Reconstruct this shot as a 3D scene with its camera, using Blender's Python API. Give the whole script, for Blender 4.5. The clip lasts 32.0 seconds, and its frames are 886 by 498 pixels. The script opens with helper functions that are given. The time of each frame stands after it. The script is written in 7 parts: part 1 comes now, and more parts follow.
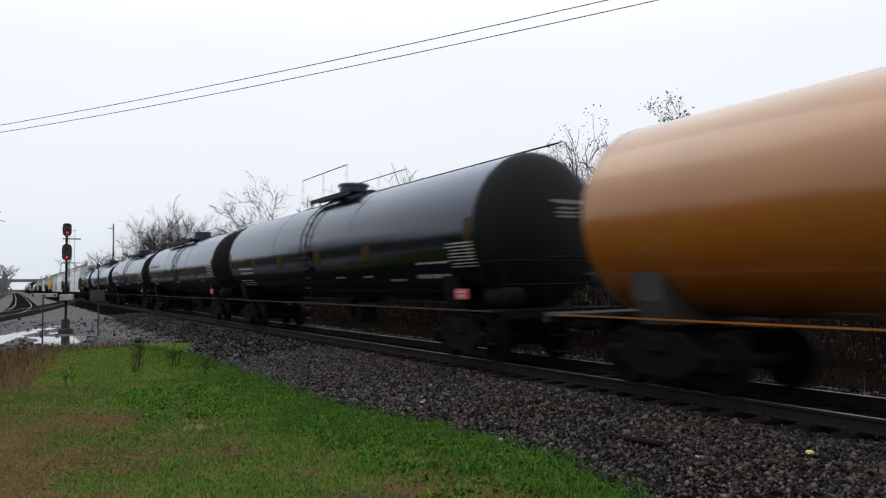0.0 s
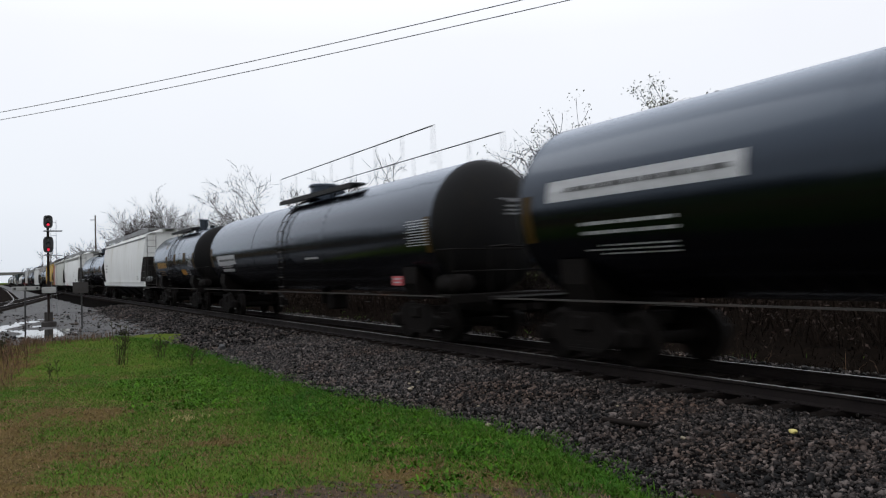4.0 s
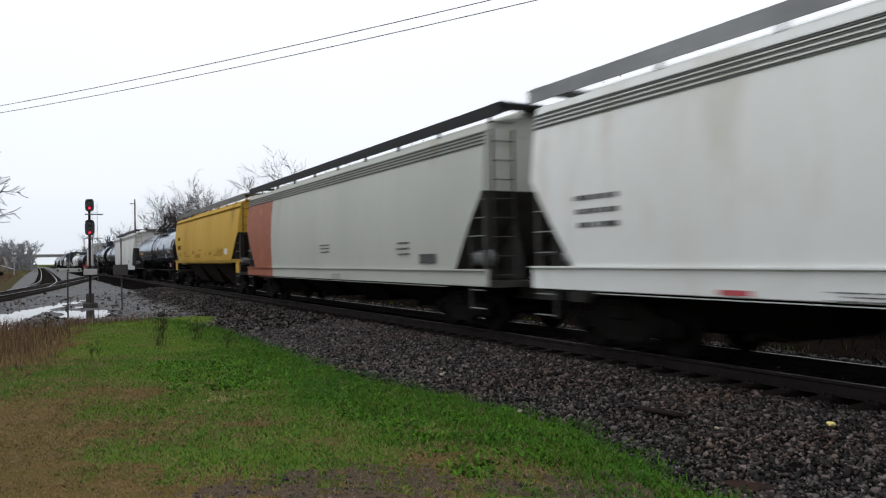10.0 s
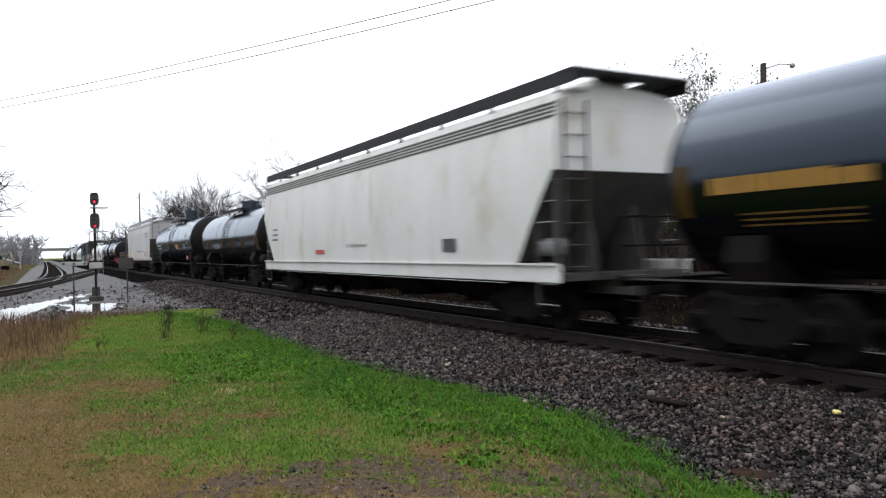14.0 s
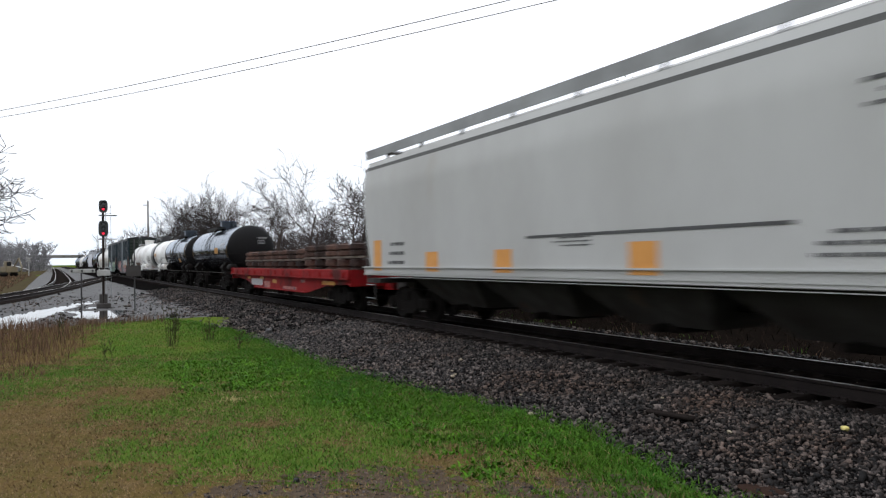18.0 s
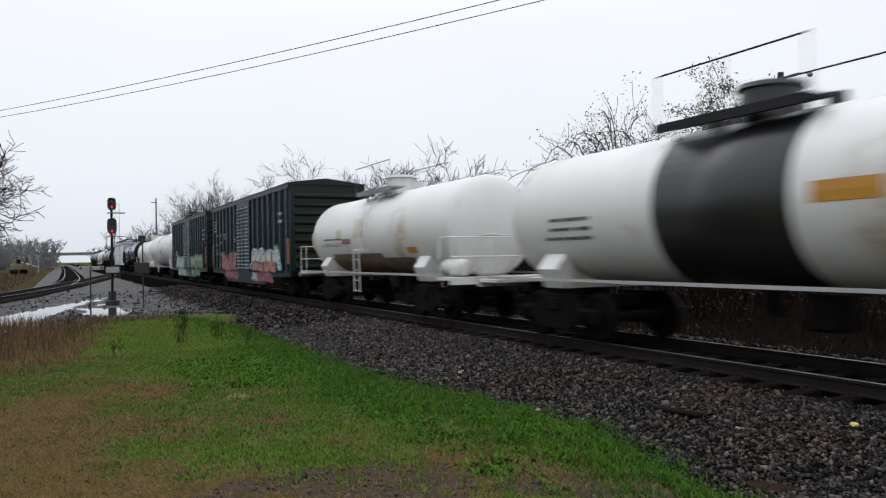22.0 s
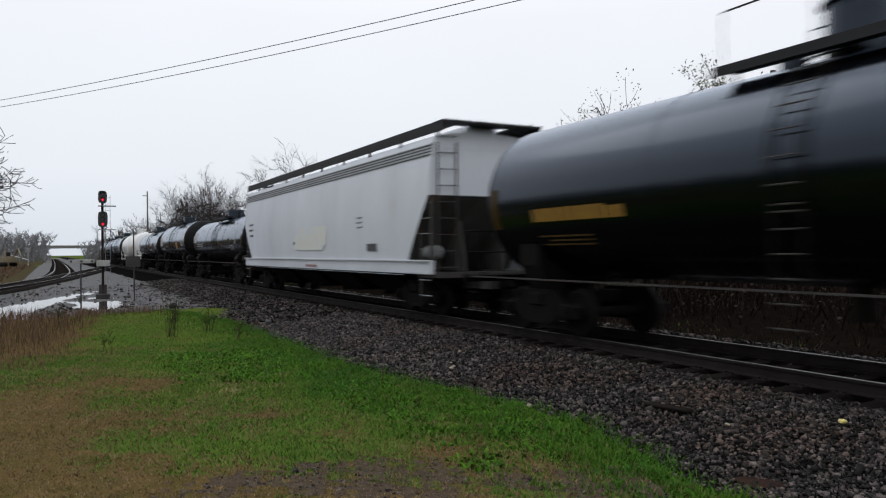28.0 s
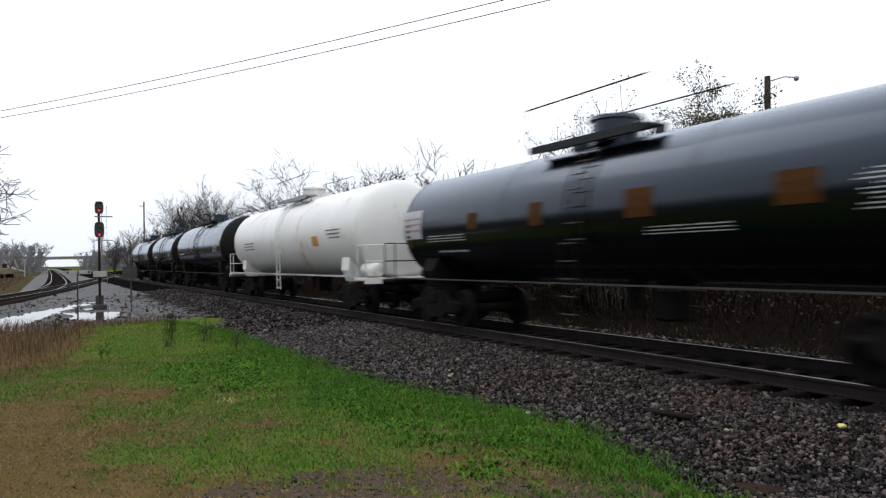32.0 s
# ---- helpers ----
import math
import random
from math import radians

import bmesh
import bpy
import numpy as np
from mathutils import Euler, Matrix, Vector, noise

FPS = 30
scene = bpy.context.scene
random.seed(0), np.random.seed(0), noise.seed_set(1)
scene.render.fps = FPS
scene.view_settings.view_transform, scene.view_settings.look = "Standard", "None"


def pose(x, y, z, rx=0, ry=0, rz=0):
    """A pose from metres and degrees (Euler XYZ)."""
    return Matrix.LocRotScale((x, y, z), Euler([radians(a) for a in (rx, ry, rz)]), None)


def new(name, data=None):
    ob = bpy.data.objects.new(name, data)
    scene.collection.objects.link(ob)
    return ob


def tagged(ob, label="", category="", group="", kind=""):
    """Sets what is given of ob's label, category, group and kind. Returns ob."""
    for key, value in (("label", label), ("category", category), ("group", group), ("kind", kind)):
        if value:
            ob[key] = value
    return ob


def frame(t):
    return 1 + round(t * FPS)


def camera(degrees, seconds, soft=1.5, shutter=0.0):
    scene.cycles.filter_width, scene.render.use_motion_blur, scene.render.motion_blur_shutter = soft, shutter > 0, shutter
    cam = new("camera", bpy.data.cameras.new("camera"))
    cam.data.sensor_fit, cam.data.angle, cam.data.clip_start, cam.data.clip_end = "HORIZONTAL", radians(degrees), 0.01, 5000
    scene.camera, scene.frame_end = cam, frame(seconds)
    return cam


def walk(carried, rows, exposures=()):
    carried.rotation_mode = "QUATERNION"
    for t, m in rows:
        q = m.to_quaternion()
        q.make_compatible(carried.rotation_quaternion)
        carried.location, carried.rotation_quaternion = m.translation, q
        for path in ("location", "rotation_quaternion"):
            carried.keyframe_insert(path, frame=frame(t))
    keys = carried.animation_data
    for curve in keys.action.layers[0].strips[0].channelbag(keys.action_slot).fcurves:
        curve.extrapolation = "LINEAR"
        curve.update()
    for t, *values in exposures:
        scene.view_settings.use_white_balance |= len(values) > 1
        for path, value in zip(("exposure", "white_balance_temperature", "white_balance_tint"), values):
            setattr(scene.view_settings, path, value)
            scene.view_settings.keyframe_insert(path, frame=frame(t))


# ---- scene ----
# ---------- camera ----------
cam = camera(62.0, 32.0, soft=1.22, shutter=0.5)
EYE = (0.0, 0.0, 1.575)
walk(cam, [(t, pose(*EYE, rx, ry, rz)) for t, rx, ry, rz in (
    (0, 92.72, 0.66, -30.29), (0.5, 92.33, 1.19, -30.28), (1, 92.22, 1.31, -30.35), (1.5, 91.94, 1.25, -30.48),
    (2, 92.08, 0.84, -30.75), (2.5, 92.18, 1.18, -31.15), (3, 92.27, 1.34, -31.08), (3.5, 91.91, 1.44, -31.23),
    (5.5, 91.50, 1.57, -31.57), (6, 91.37, 1.51, -31.61), (6.5, 90.99, 1.54, -31.75), (7, 91.36, 1.44, -31.95),
    (7.5, 91.48, 1.38, -31.60), (8, 91.60, 1.03, -31.48), (8.5, 91.59, 0.84, -30.13), (9, 90.77, 1.08, -29.25),
    (9.5, 90.61, 1.07, -28.86), (10, 90.65, 0.96, -28.84), (10.5, 90.80, 1.03, -28.93), (11, 90.57, 1.13, -28.93),
    (11.5, 90.07, 0.96, -28.62), (12, 90.02, 0.95, -28.91), (12.5, 89.93, 1.11, -28.68), (13, 89.62, 1.23, -28.54),
    (13.5, 89.82, 1.16, -28.43), (14, 89.95, 1.38, -28.50), (14.5, 90.41, 1.10, -28.31), (16.5, 90.62, 0.41, -27.40),
    (17, 90.81, 0.59, -28.00), (17.5, 91.05, 0.99, -27.79), (18, 90.80, 0.80, -27.98), (18.5, 90.61, 0.41, -27.69),
    (19, 90.58, 0.50, -27.58), (19.5, 90.80, 0.43, -27.85), (20, 90.83, 0.69, -27.61), (20.5, 91.09, 0.68, -27.24),
    (21, 90.80, 0.91, -27.40), (21.5, 90.45, 0.96, -27.55), (22, 90.54, 0.93, -27.42), (22.5, 90.60, 0.99, -27.53),
    (23, 90.57, 0.80, -27.46), (23.5, 90.97, 0.73, -27.68), (24, 91.38, 0.63, -27.70), (24.5, 91.34, 0.58, -27.66),
    (25, 91.02, 0.57, -27.61), (25.5, 91.25, 0.79, -27.69), (27.5, 90.33, 0.69, -28.17), (28, 90.18, 0.56, -28.02),
    (28.5, 90.09, 0.79, -27.93), (29, 90.29, 0.87, -28.13), (29.5, 90.33, 0.83, -28.18), (30, 90.10, 0.72, -27.97),
    (30.5, 90.14, 0.94, -27.90), (31, 90.07, 0.92, -27.73), (31.5, 90.37, 1.26, -27.87), (32, 90.78, 1.05, -28.23),
)],
     exposures=[(0, -0.5), (1, -0.5), (2, -0.56), (3, -0.5), (6, -0.48), (8, -0.4), (10, -0.38), (11, -0.36), (12, 0.0), (13, 0.15), (14, 0.2),
                (17, 0.05), (18, -0.1), (19, 0.02), (20, -0.36), (22, -0.5), (23, -0.45), (24, -0.2), (25, -0.03), (26.5, -0.42), (27.5, -0.6), (28, -0.55), (30, -0.25), (31, -0.12), (32, -0.2)])

# ---------- overcast daylight ----------
SUN_ELEV, SUN_TURN = radians(48), radians(200)
world = bpy.data.worlds.new("overcast_sky")
scene.world = world
world.use_nodes = True
wn, wl = world.node_tree.nodes, world.node_tree.links
sky = wn.new("ShaderNodeTexSky")
sky.sky_type, sky.sun_disc = "NISHITA", False
sky.sun_elevation, sky.sun_rotation = SUN_ELEV, SUN_TURN
sky.air_density, sky.dust_density, sky.ozone_density = 1.0, 6.0, 1.0
tc = wn.new("ShaderNodeTexCoord")
sep = wn.new("ShaderNodeSeparateXYZ")
wl.new(tc.outputs["Generated"], sep.inputs[0])
ramp = wn.new("ShaderNodeValToRGB")       # clouds: paler and bluer at the horizon, brightest overhead
ramp.color_ramp.elements[0].position, ramp.color_ramp.elements[0].color = 0.0, (0.70, 0.75, 0.82, 1)
ramp.color_ramp.elements[1].position, ramp.color_ramp.elements[1].color = 1.0, (0.86, 0.91, 1.0, 1)
for place, tone in ((0.10, (0.82, 0.86, 0.92, 1)), (0.3, (0.89, 0.91, 0.97, 1)), (0.55, (0.88, 0.92, 1.0, 1))):
    ramp.color_ramp.elements.new(place).color = tone
wl.new(sep.outputs["Z"], ramp.inputs[0])
cloud = wn.new("ShaderNodeTexNoise")
cloud.inputs["Scale"].default_value, cloud.inputs["Detail"].default_value = 1.6, 4
wl.new(tc.outputs["Generated"], cloud.inputs["Vector"])
soft = wn.new("ShaderNodeMapRange")
soft.inputs["To Min"].default_value, soft.inputs["To Max"].default_value = 1.36, 1.54
wl.new(cloud.outputs["Fac"], soft.inputs["Value"])
lift = wn.new("ShaderNodeMapRange")           # an overcast sky is about twice as bright overhead
lift.inputs["From Min"].default_value, lift.inputs["From Max"].default_value = 0.3, 1.0
lift.inputs["To Min"].default_value, lift.inputs["To Max"].default_value = 1.0, 2.2
wl.new(sep.outputs["Z"], lift.inputs["Value"])
lum = wn.new("ShaderNodeMath")
lum.operation = "MULTIPLY"
wl.new(soft.outputs[0], lum.inputs[0]), wl.new(lift.outputs[0], lum.inputs[1])
deck = wn.new("ShaderNodeBackground")
wl.new(ramp.outputs[0], deck.inputs["Color"])
wl.new(lum.outputs[0], deck.inputs["Strength"])
clear = wn.new("ShaderNodeBackground")
wl.new(sky.outputs[0], clear.inputs["Color"])
clear.inputs["Strength"].default_value = 0.006
add = wn.new("ShaderNodeAddShader")
wl.new(deck.outputs[0], add.inputs[0]), wl.new(clear.outputs[0], add.inputs[1])
out = next(n for n in wn if n.type == "OUTPUT_WORLD")
wl.new(add.outputs[0], out.inputs["Surface"])
sun = bpy.data.lights.new("sun", "SUN")
sun.energy, sun.angle, sun.color = 0.3, radians(30), (1.0, 0.97, 0.93)
sun_ob = new("sun", sun)
sun_ob.matrix_basis = pose(0, 0, 60, 90 - math.degrees(SUN_ELEV), 0, 200)


# ---------- materials ----------
def mat(name, tone, tone2=None, rough=0.6, metal=0.0, scale=6.0, fine=60.0, bump=0.0, spread=0.0, stretch=(1, 1, 1),
        amount=1.0, gloss=0.5, islands=0.0, grime=None, grime_scale=1.2, grime_at=0.58, coat=0.0, sheen=(1, 1, 1)):
    """A surface of two tones in a coarse and a fine noise, with relief, and grime in patches of its own."""
    m = bpy.data.materials.new(name)
    m.use_nodes = True
    n, l = m.node_tree.nodes, m.node_tree.links
    b = n["Principled BSDF"]
    tone2 = tone2 or tuple(c * 0.72 for c in tone)
    gloss = 0.0 if rough >= 0.9 else min(gloss, 0.1) if rough >= 0.72 else gloss     # dry rough matter hardly shines at a low angle
    c = n.new("ShaderNodeTexCoord")
    mp = n.new("ShaderNodeMapping")
    mp.inputs["Scale"].default_value = stretch
    l.new(c.outputs["Object"], mp.inputs[0])
    big, small = n.new("ShaderNodeTexNoise"), n.new("ShaderNodeTexNoise")
    big.inputs["Scale"].default_value, big.inputs["Detail"].default_value = scale, 5
    small.inputs["Scale"].default_value, small.inputs["Detail"].default_value = fine, 3
    for t in (big, small):
        l.new(mp.outputs[0], t.inputs["Vector"])
    mean = n.new("ShaderNodeMath")
    mean.operation = "MULTIPLY_ADD"
    l.new(small.outputs["Fac"], mean.inputs[0])
    mean.inputs[1].default_value = 0.5
    half = n.new("ShaderNodeMath")
    half.operation = "MULTIPLY_ADD"
    l.new(big.outputs["Fac"], half.inputs[0])
    half.inputs[1].default_value, half.inputs[2].default_value = 1.6, -0.55
    l.new(half.outputs[0], mean.inputs[2])
    mix = n.new("ShaderNodeMix")
    mix.data_type, mix.clamp_factor = "RGBA", True
    scaled = n.new("ShaderNodeMath")
    scaled.operation = "MULTIPLY"
    scaled.inputs[1].default_value = amount
    l.new(mean.outputs[0], scaled.inputs[0])
    l.new(scaled.outputs[0], mix.inputs["Factor"])
    mix.inputs["A"].default_value, mix.inputs["B"].default_value = (*tone, 1), (*tone2, 1)
    last = mix.outputs["Result"]
    if grime:
        g = n.new("ShaderNodeTexNoise")
        g.inputs["Scale"].default_value, g.inputs["Detail"].default_value, g.inputs["Roughness"].default_value = grime_scale, 8, 0.65
        l.new(mp.outputs[0], g.inputs["Vector"])
        r = n.new("ShaderNodeMapRange")
        r.inputs["From Min"].default_value, r.inputs["From Max"].default_value = grime_at, grime_at + 0.14
        l.new(g.outputs["Fac"], r.inputs["Value"])
        k = n.new("ShaderNodeMix")
        k.data_type = "RGBA"
        l.new(r.outputs[0], k.inputs["Factor"])
        l.new(last, k.inputs["A"])
        k.inputs["B"].default_value = (*grime, 1)
        last = k.outputs["Result"]
    if spread or islands:
        if islands:
            info, sock = n.new("ShaderNodeNewGeometry"), "Random Per Island"
        else:
            info, sock = n.new("ShaderNodeObjectInfo"), "Random"
        r = n.new("ShaderNodeMapRange")
        w = islands or spread
        r.inputs["To Min"].default_value, r.inputs["To Max"].default_value = (1 - w, 1 + w) if w < 0.9 else (0.16, 6.0)
        rare = n.new("ShaderNodeMath")            # a wide spread keeps its brightest pieces few
        rare.operation = "POWER"
        rare.inputs[1].default_value = 1.0 if w < 0.9 else 3.0
        l.new(info.outputs[sock], rare.inputs[0])
        l.new(rare.outputs[0], r.inputs["Value"])
        v = n.new("ShaderNodeHueSaturation")
        l.new(r.outputs[0], v.inputs["Value"])
        l.new(last, v.inputs["Color"])
        last = v.outputs["Color"]
    l.new(last, b.inputs["Base Color"])
    rr = n.new("ShaderNodeMapRange")
    rr.inputs["To Min"].default_value, rr.inputs["To Max"].default_value = max(0.02, rough * 0.8), min(1, rough * 1.2)
    l.new(big.outputs["Fac"], rr.inputs["Value"])
    l.new(rr.outputs[0], b.inputs["Roughness"])
    b.inputs["Metallic"].default_value = metal
    b.inputs["Specular IOR Level"].default_value = gloss
    b.inputs["Specular Tint"].default_value = (*sheen, 1)
    b.inputs["Coat Weight"].default_value = coat
    b.inputs["Coat Roughness"].default_value = 0.14
    b.inputs["Coat Tint"].default_value = (*sheen, 1)
    if bump:
        bp = n.new("ShaderNodeBump")
        bp.inputs["Strength"].default_value, bp.inputs["Distance"].default_value = bump, 0.02
        l.new(mean.outputs[0], bp.inputs["Height"])
        l.new(bp.outputs[0], b.inputs["Normal"])
    return m


def glow(name, tone, strength):
    m = bpy.data.materials.new(name)
    m.use_nodes = True
    b = m.node_tree.nodes["Principled BSDF"]
    b.inputs["Base Color"].default_value = (*tone, 1)
    b.inputs["Emission Color"].default_value, b.inputs["Emission Strength"].default_value = (*tone, 1), strength
    return m


BLACK = mat("black_tank_paint", (0.0006, 0.0006, 0.0010), (0.0014, 0.0013, 0.0016), 0.2, scale=0.8, fine=18, bump=0.006, spread=0.25, stretch=(1, 0.35, 1), gloss=0.31, grime=(0.003, 0.0025, 0.0022), grime_at=0.64, sheen=(0.55, 0.75, 1.0), coat=0.34)
# Duller copy of the shell's black, with the heads' shade put into it
HEAD = mat("shaded_black_tank_head", (0.0022, 0.0021, 0.0024), (0.005, 0.0044, 0.004), 0.6, scale=1.2, fine=14, bump=0.03, gloss=0.13, grime=(0.008, 0.0065, 0.005), grime_at=0.6)
ORANGE = mat("orange_tank_paint", (0.29, 0.086, 0.008), (0.17, 0.045, 0.005), 0.36, scale=0.7, fine=12, bump=0.012, stretch=(1, 0.5, 1), grime=(0.24, 0.115, 0.035), gloss=0.7, coat=0.9, sheen=(1.0, 0.96, 0.76))
WHITE = mat("white_tank_paint", (0.62, 0.62, 0.605), (0.53, 0.515, 0.48), 0.4, scale=0.6, fine=10, bump=0.02, spread=0.05, stretch=(1, 0.6, 0.5), grime=(0.34, 0.26, 0.19), grime_at=0.57)
BAND = mat("black_band_paint", (0.008, 0.008, 0.009), (0.016, 0.0155, 0.015), 0.35, scale=1)
PALE = mat("white_hopper_paint", (0.66, 0.665, 0.645), (0.56, 0.56, 0.53), 0.7, scale=0.5, fine=9, bump=0.02, spread=0.05, stretch=(1, 1, 0.25), grime=(0.50, 0.48, 0.43), grime_at=0.54, gloss=0.22)
STALE = mat("blotched_white_hopper_paint", (0.53, 0.53, 0.515), (0.43, 0.425, 0.40), 0.7, scale=0.8, fine=9, bump=0.02, stretch=(1, 1, 0.5), grime=(0.39, 0.36, 0.31), grime_at=0.54, gloss=0.22)
SILVER = mat("grey_hopper_paint", (0.40, 0.40, 0.39), (0.31, 0.305, 0.29), 0.7, scale=0.5, fine=9, bump=0.02, stretch=(1, 1, 0.25), grime=(0.31, 0.29, 0.25), grime_at=0.62, gloss=0.22)
DINGY = mat("dingy_hopper_paint", (0.41, 0.415, 0.375), (0.34, 0.345, 0.305), 0.7, scale=0.5, fine=9, bump=0.02, stretch=(1, 1, 0.25), grime=(0.30, 0.26, 0.17), grime_at=0.62, gloss=0.22)
RUSTY = mat("oxide_red_paint", (0.27, 0.075, 0.028), (0.20, 0.05, 0.02), 0.65, scale=1.2, fine=14, bump=0.04, grime=(0.38, 0.15, 0.06))
YELLOW = mat("yellow_hopper_paint", (0.47, 0.29, 0.034), (0.37, 0.215, 0.022), 0.7, scale=0.6, fine=10, bump=0.02, stretch=(1, 1, 0.3), grime=(0.24, 0.15, 0.03), grime_at=0.62, gloss=0.22)
SMUDGE = mat("thin_brown_smudge", (0.40, 0.245, 0.03), (0.19, 0.108, 0.02), 0.8, scale=2.6, fine=7, gloss=0.15)
SMEAR = mat("brown_smear", (0.10, 0.058, 0.012), (0.20, 0.12, 0.022), 0.9, scale=5)
GREEN = mat("dark_green_boxcar_paint", (0.0026, 0.0100, 0.0155), (0.006, 0.018, 0.026), 0.42, scale=0.8, fine=12, bump=0.03, stretch=(1, 1, 0.2), spread=0.1, grime=(0.030, 0.048, 0.060), grime_at=0.57, gloss=0.2)
# Pale colour of the door slats, painting in their highlights
DOOR = mat("pale_louvre_highlight", (0.17, 0.22, 0.25), (0.08, 0.115, 0.13), 0.4, scale=1.5, fine=12, bump=0.02)
# Brown stain under a white tank, with the underside's shade in its tone
BELLY = mat("belly_stain_and_shade", (0.11, 0.066, 0.046), (0.24, 0.18, 0.14), 0.7, scale=1.0, fine=7, stretch=(1, 0.5, 1), grime=(0.035, 0.022, 0.017), grime_at=0.5, gloss=0.2)
STAIN = mat("rusty_product_stain", (0.42, 0.33, 0.25), (0.62, 0.58, 0.52), 0.5, scale=1.2, fine=8)
GREEN_END = mat("olive_boxcar_end_paint", (0.006, 0.011, 0.007), (0.012, 0.017, 0.0105), 0.5, scale=1, gloss=0.25)
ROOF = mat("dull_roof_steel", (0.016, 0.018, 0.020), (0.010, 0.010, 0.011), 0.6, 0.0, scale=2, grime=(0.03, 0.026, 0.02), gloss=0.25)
RED = mat("red_flatcar_paint", (0.23, 0.008, 0.009), (0.13, 0.005, 0.006), 0.66, scale=1, fine=12, bump=0.02, grime=(0.055, 0.010, 0.009), grime_at=0.52, gloss=0.10)
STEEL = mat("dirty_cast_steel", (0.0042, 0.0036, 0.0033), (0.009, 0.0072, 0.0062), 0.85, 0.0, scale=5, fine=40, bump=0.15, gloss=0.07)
RUST_L = mat("rust_bloomed_steel", (0.070, 0.038, 0.027), (0.016, 0.009, 0.008), 0.7, 0.0, scale=4, fine=30, bump=0.15, spread=0.8, gloss=0.25)
RUST_D = mat("dark_rusted_steel", (0.03, 0.02, 0.016), (0.016, 0.011, 0.009), 0.8, scale=4, fine=30, bump=0.15, spread=0.3)
# Dark steel: grime, with the shade of hopper ends put into the tone
GRIME_SHADE = mat("grime_and_shade_steel", (0.060, 0.057, 0.054), (0.030, 0.026, 0.023), 0.75, scale=2, fine=20, bump=0.05, grime=(0.08, 0.045, 0.03), grime_at=0.6)
POSTS = mat("worn_pale_post_paint", (0.34, 0.34, 0.32), (0.20, 0.195, 0.18), 0.6, scale=3, fine=16, gloss=0.3)
MARK_U = mat("rust_orange_panel", (0.22, 0.085, 0.03), (0.14, 0.05, 0.02), 0.7, scale=4)
RUST = mat("rusted_steel", (0.16, 0.075, 0.04), (0.09, 0.05, 0.032), 0.8, 0.1, scale=4, fine=35, bump=0.12, spread=0.25)
BRIGHT = mat("worn_bright_steel", (0.22, 0.21, 0.20), (0.14, 0.13, 0.125), 0.4, 0.8, scale=4)
RAIL_SIDE = mat("brown_rail_steel", (0.018, 0.014, 0.0125), (0.010, 0.008, 0.008), 0.75, 0.1, scale=3, fine=30, bump=0.1, gloss=0.3)
GRATE = mat("walkway_steel", (0.007, 0.007, 0.008), (0.012, 0.012, 0.012), 0.7, 0.0, scale=8, gloss=0.25)
DULL = mat("galvanised_walkway", (0.27, 0.28, 0.28), (0.15, 0.15, 0.15), 0.65, 0.2, scale=1.2, fine=9)
WORN = mat("weathered_walkway", (0.15, 0.145, 0.13), (0.075, 0.068, 0.06), 0.7, 0.1, scale=1.2, fine=9)
MARK_W = mat("white_stencil", (0.38, 0.38, 0.39), (0.24, 0.24, 0.24), 0.6, scale=9)
MARK_N = mat("worn_grey_stencil", (0.19, 0.19, 0.195), (0.10, 0.10, 0.10), 0.7, scale=9)
MARK_Y = mat("yellow_decal", (0.46, 0.21, 0.014), (0.34, 0.15, 0.012), 0.5, scale=9)
MARK_L = mat("dull_yellow_lettering", (0.30, 0.155, 0.012), (0.16, 0.082, 0.010), 0.55, scale=5)
MARK_H = mat("thin_yellow_lettering", (0.13, 0.068, 0.007), (0.07, 0.038, 0.006), 0.6, scale=5)
MARK_D = mat("faded_ochre_patch", (0.050, 0.028, 0.004), (0.032, 0.018, 0.003), 0.65, scale=9, gloss=0.08)
COOL = mat("cool_grey_hopper_paint", (0.53, 0.545, 0.575), (0.43, 0.44, 0.465), 0.7, scale=0.6, fine=9, bump=0.02, stretch=(1, 1, 0.4), grime=(0.42, 0.41, 0.39), grime_at=0.63, gloss=0.22)
FAINT = mat("faint_cream_patch", (0.50, 0.49, 0.40), (0.53, 0.545, 0.56), 0.7, scale=2.2)
# Leaf litter taken near black: the brush's shade is put into its colour
LITTER = mat("shade_dark_leaf_litter", (0.008, 0.0058, 0.0045), (0.0035, 0.003, 0.0026), 0.95, scale=3, fine=25, bump=1.0, gloss=0.1)
SOIL = mat("trodden_gritty_soil", (0.078, 0.058, 0.041), (0.036, 0.026, 0.018), 0.95, scale=14, fine=70, bump=0.8, gloss=0.1)
WITHER = mat("withered_turf_mat", (0.098, 0.060, 0.026), (0.046, 0.044, 0.011), 0.95, scale=4, fine=40, bump=0.8)
FIELD = mat("withered_field", (0.055, 0.042, 0.026), (0.036, 0.032, 0.016), 0.95, scale=0.4, fine=6, bump=0.5)
# Grey for the shade in the grooves along hopper eaves
EAVE_SHADE = mat("eave_groove_shade", (0.055, 0.055, 0.055), (0.10, 0.10, 0.095), 0.7, scale=6)
MARK_K = mat("dark_stencil", (0.05, 0.05, 0.05), (0.09, 0.09, 0.09), 0.85, scale=9)
MARK_Q = mat("rust_orange_patch", (0.058, 0.022, 0.003), (0.036, 0.013, 0.0025), 0.65, scale=9, gloss=0.08)
MARK_R = mat("red_decal", (0.42, 0.055, 0.065), (0.30, 0.04, 0.045), 0.5, scale=9)
MARK_V = mat("faded_maroon_print", (0.16, 0.06, 0.065), (0.24, 0.15, 0.15), 0.6, scale=9)
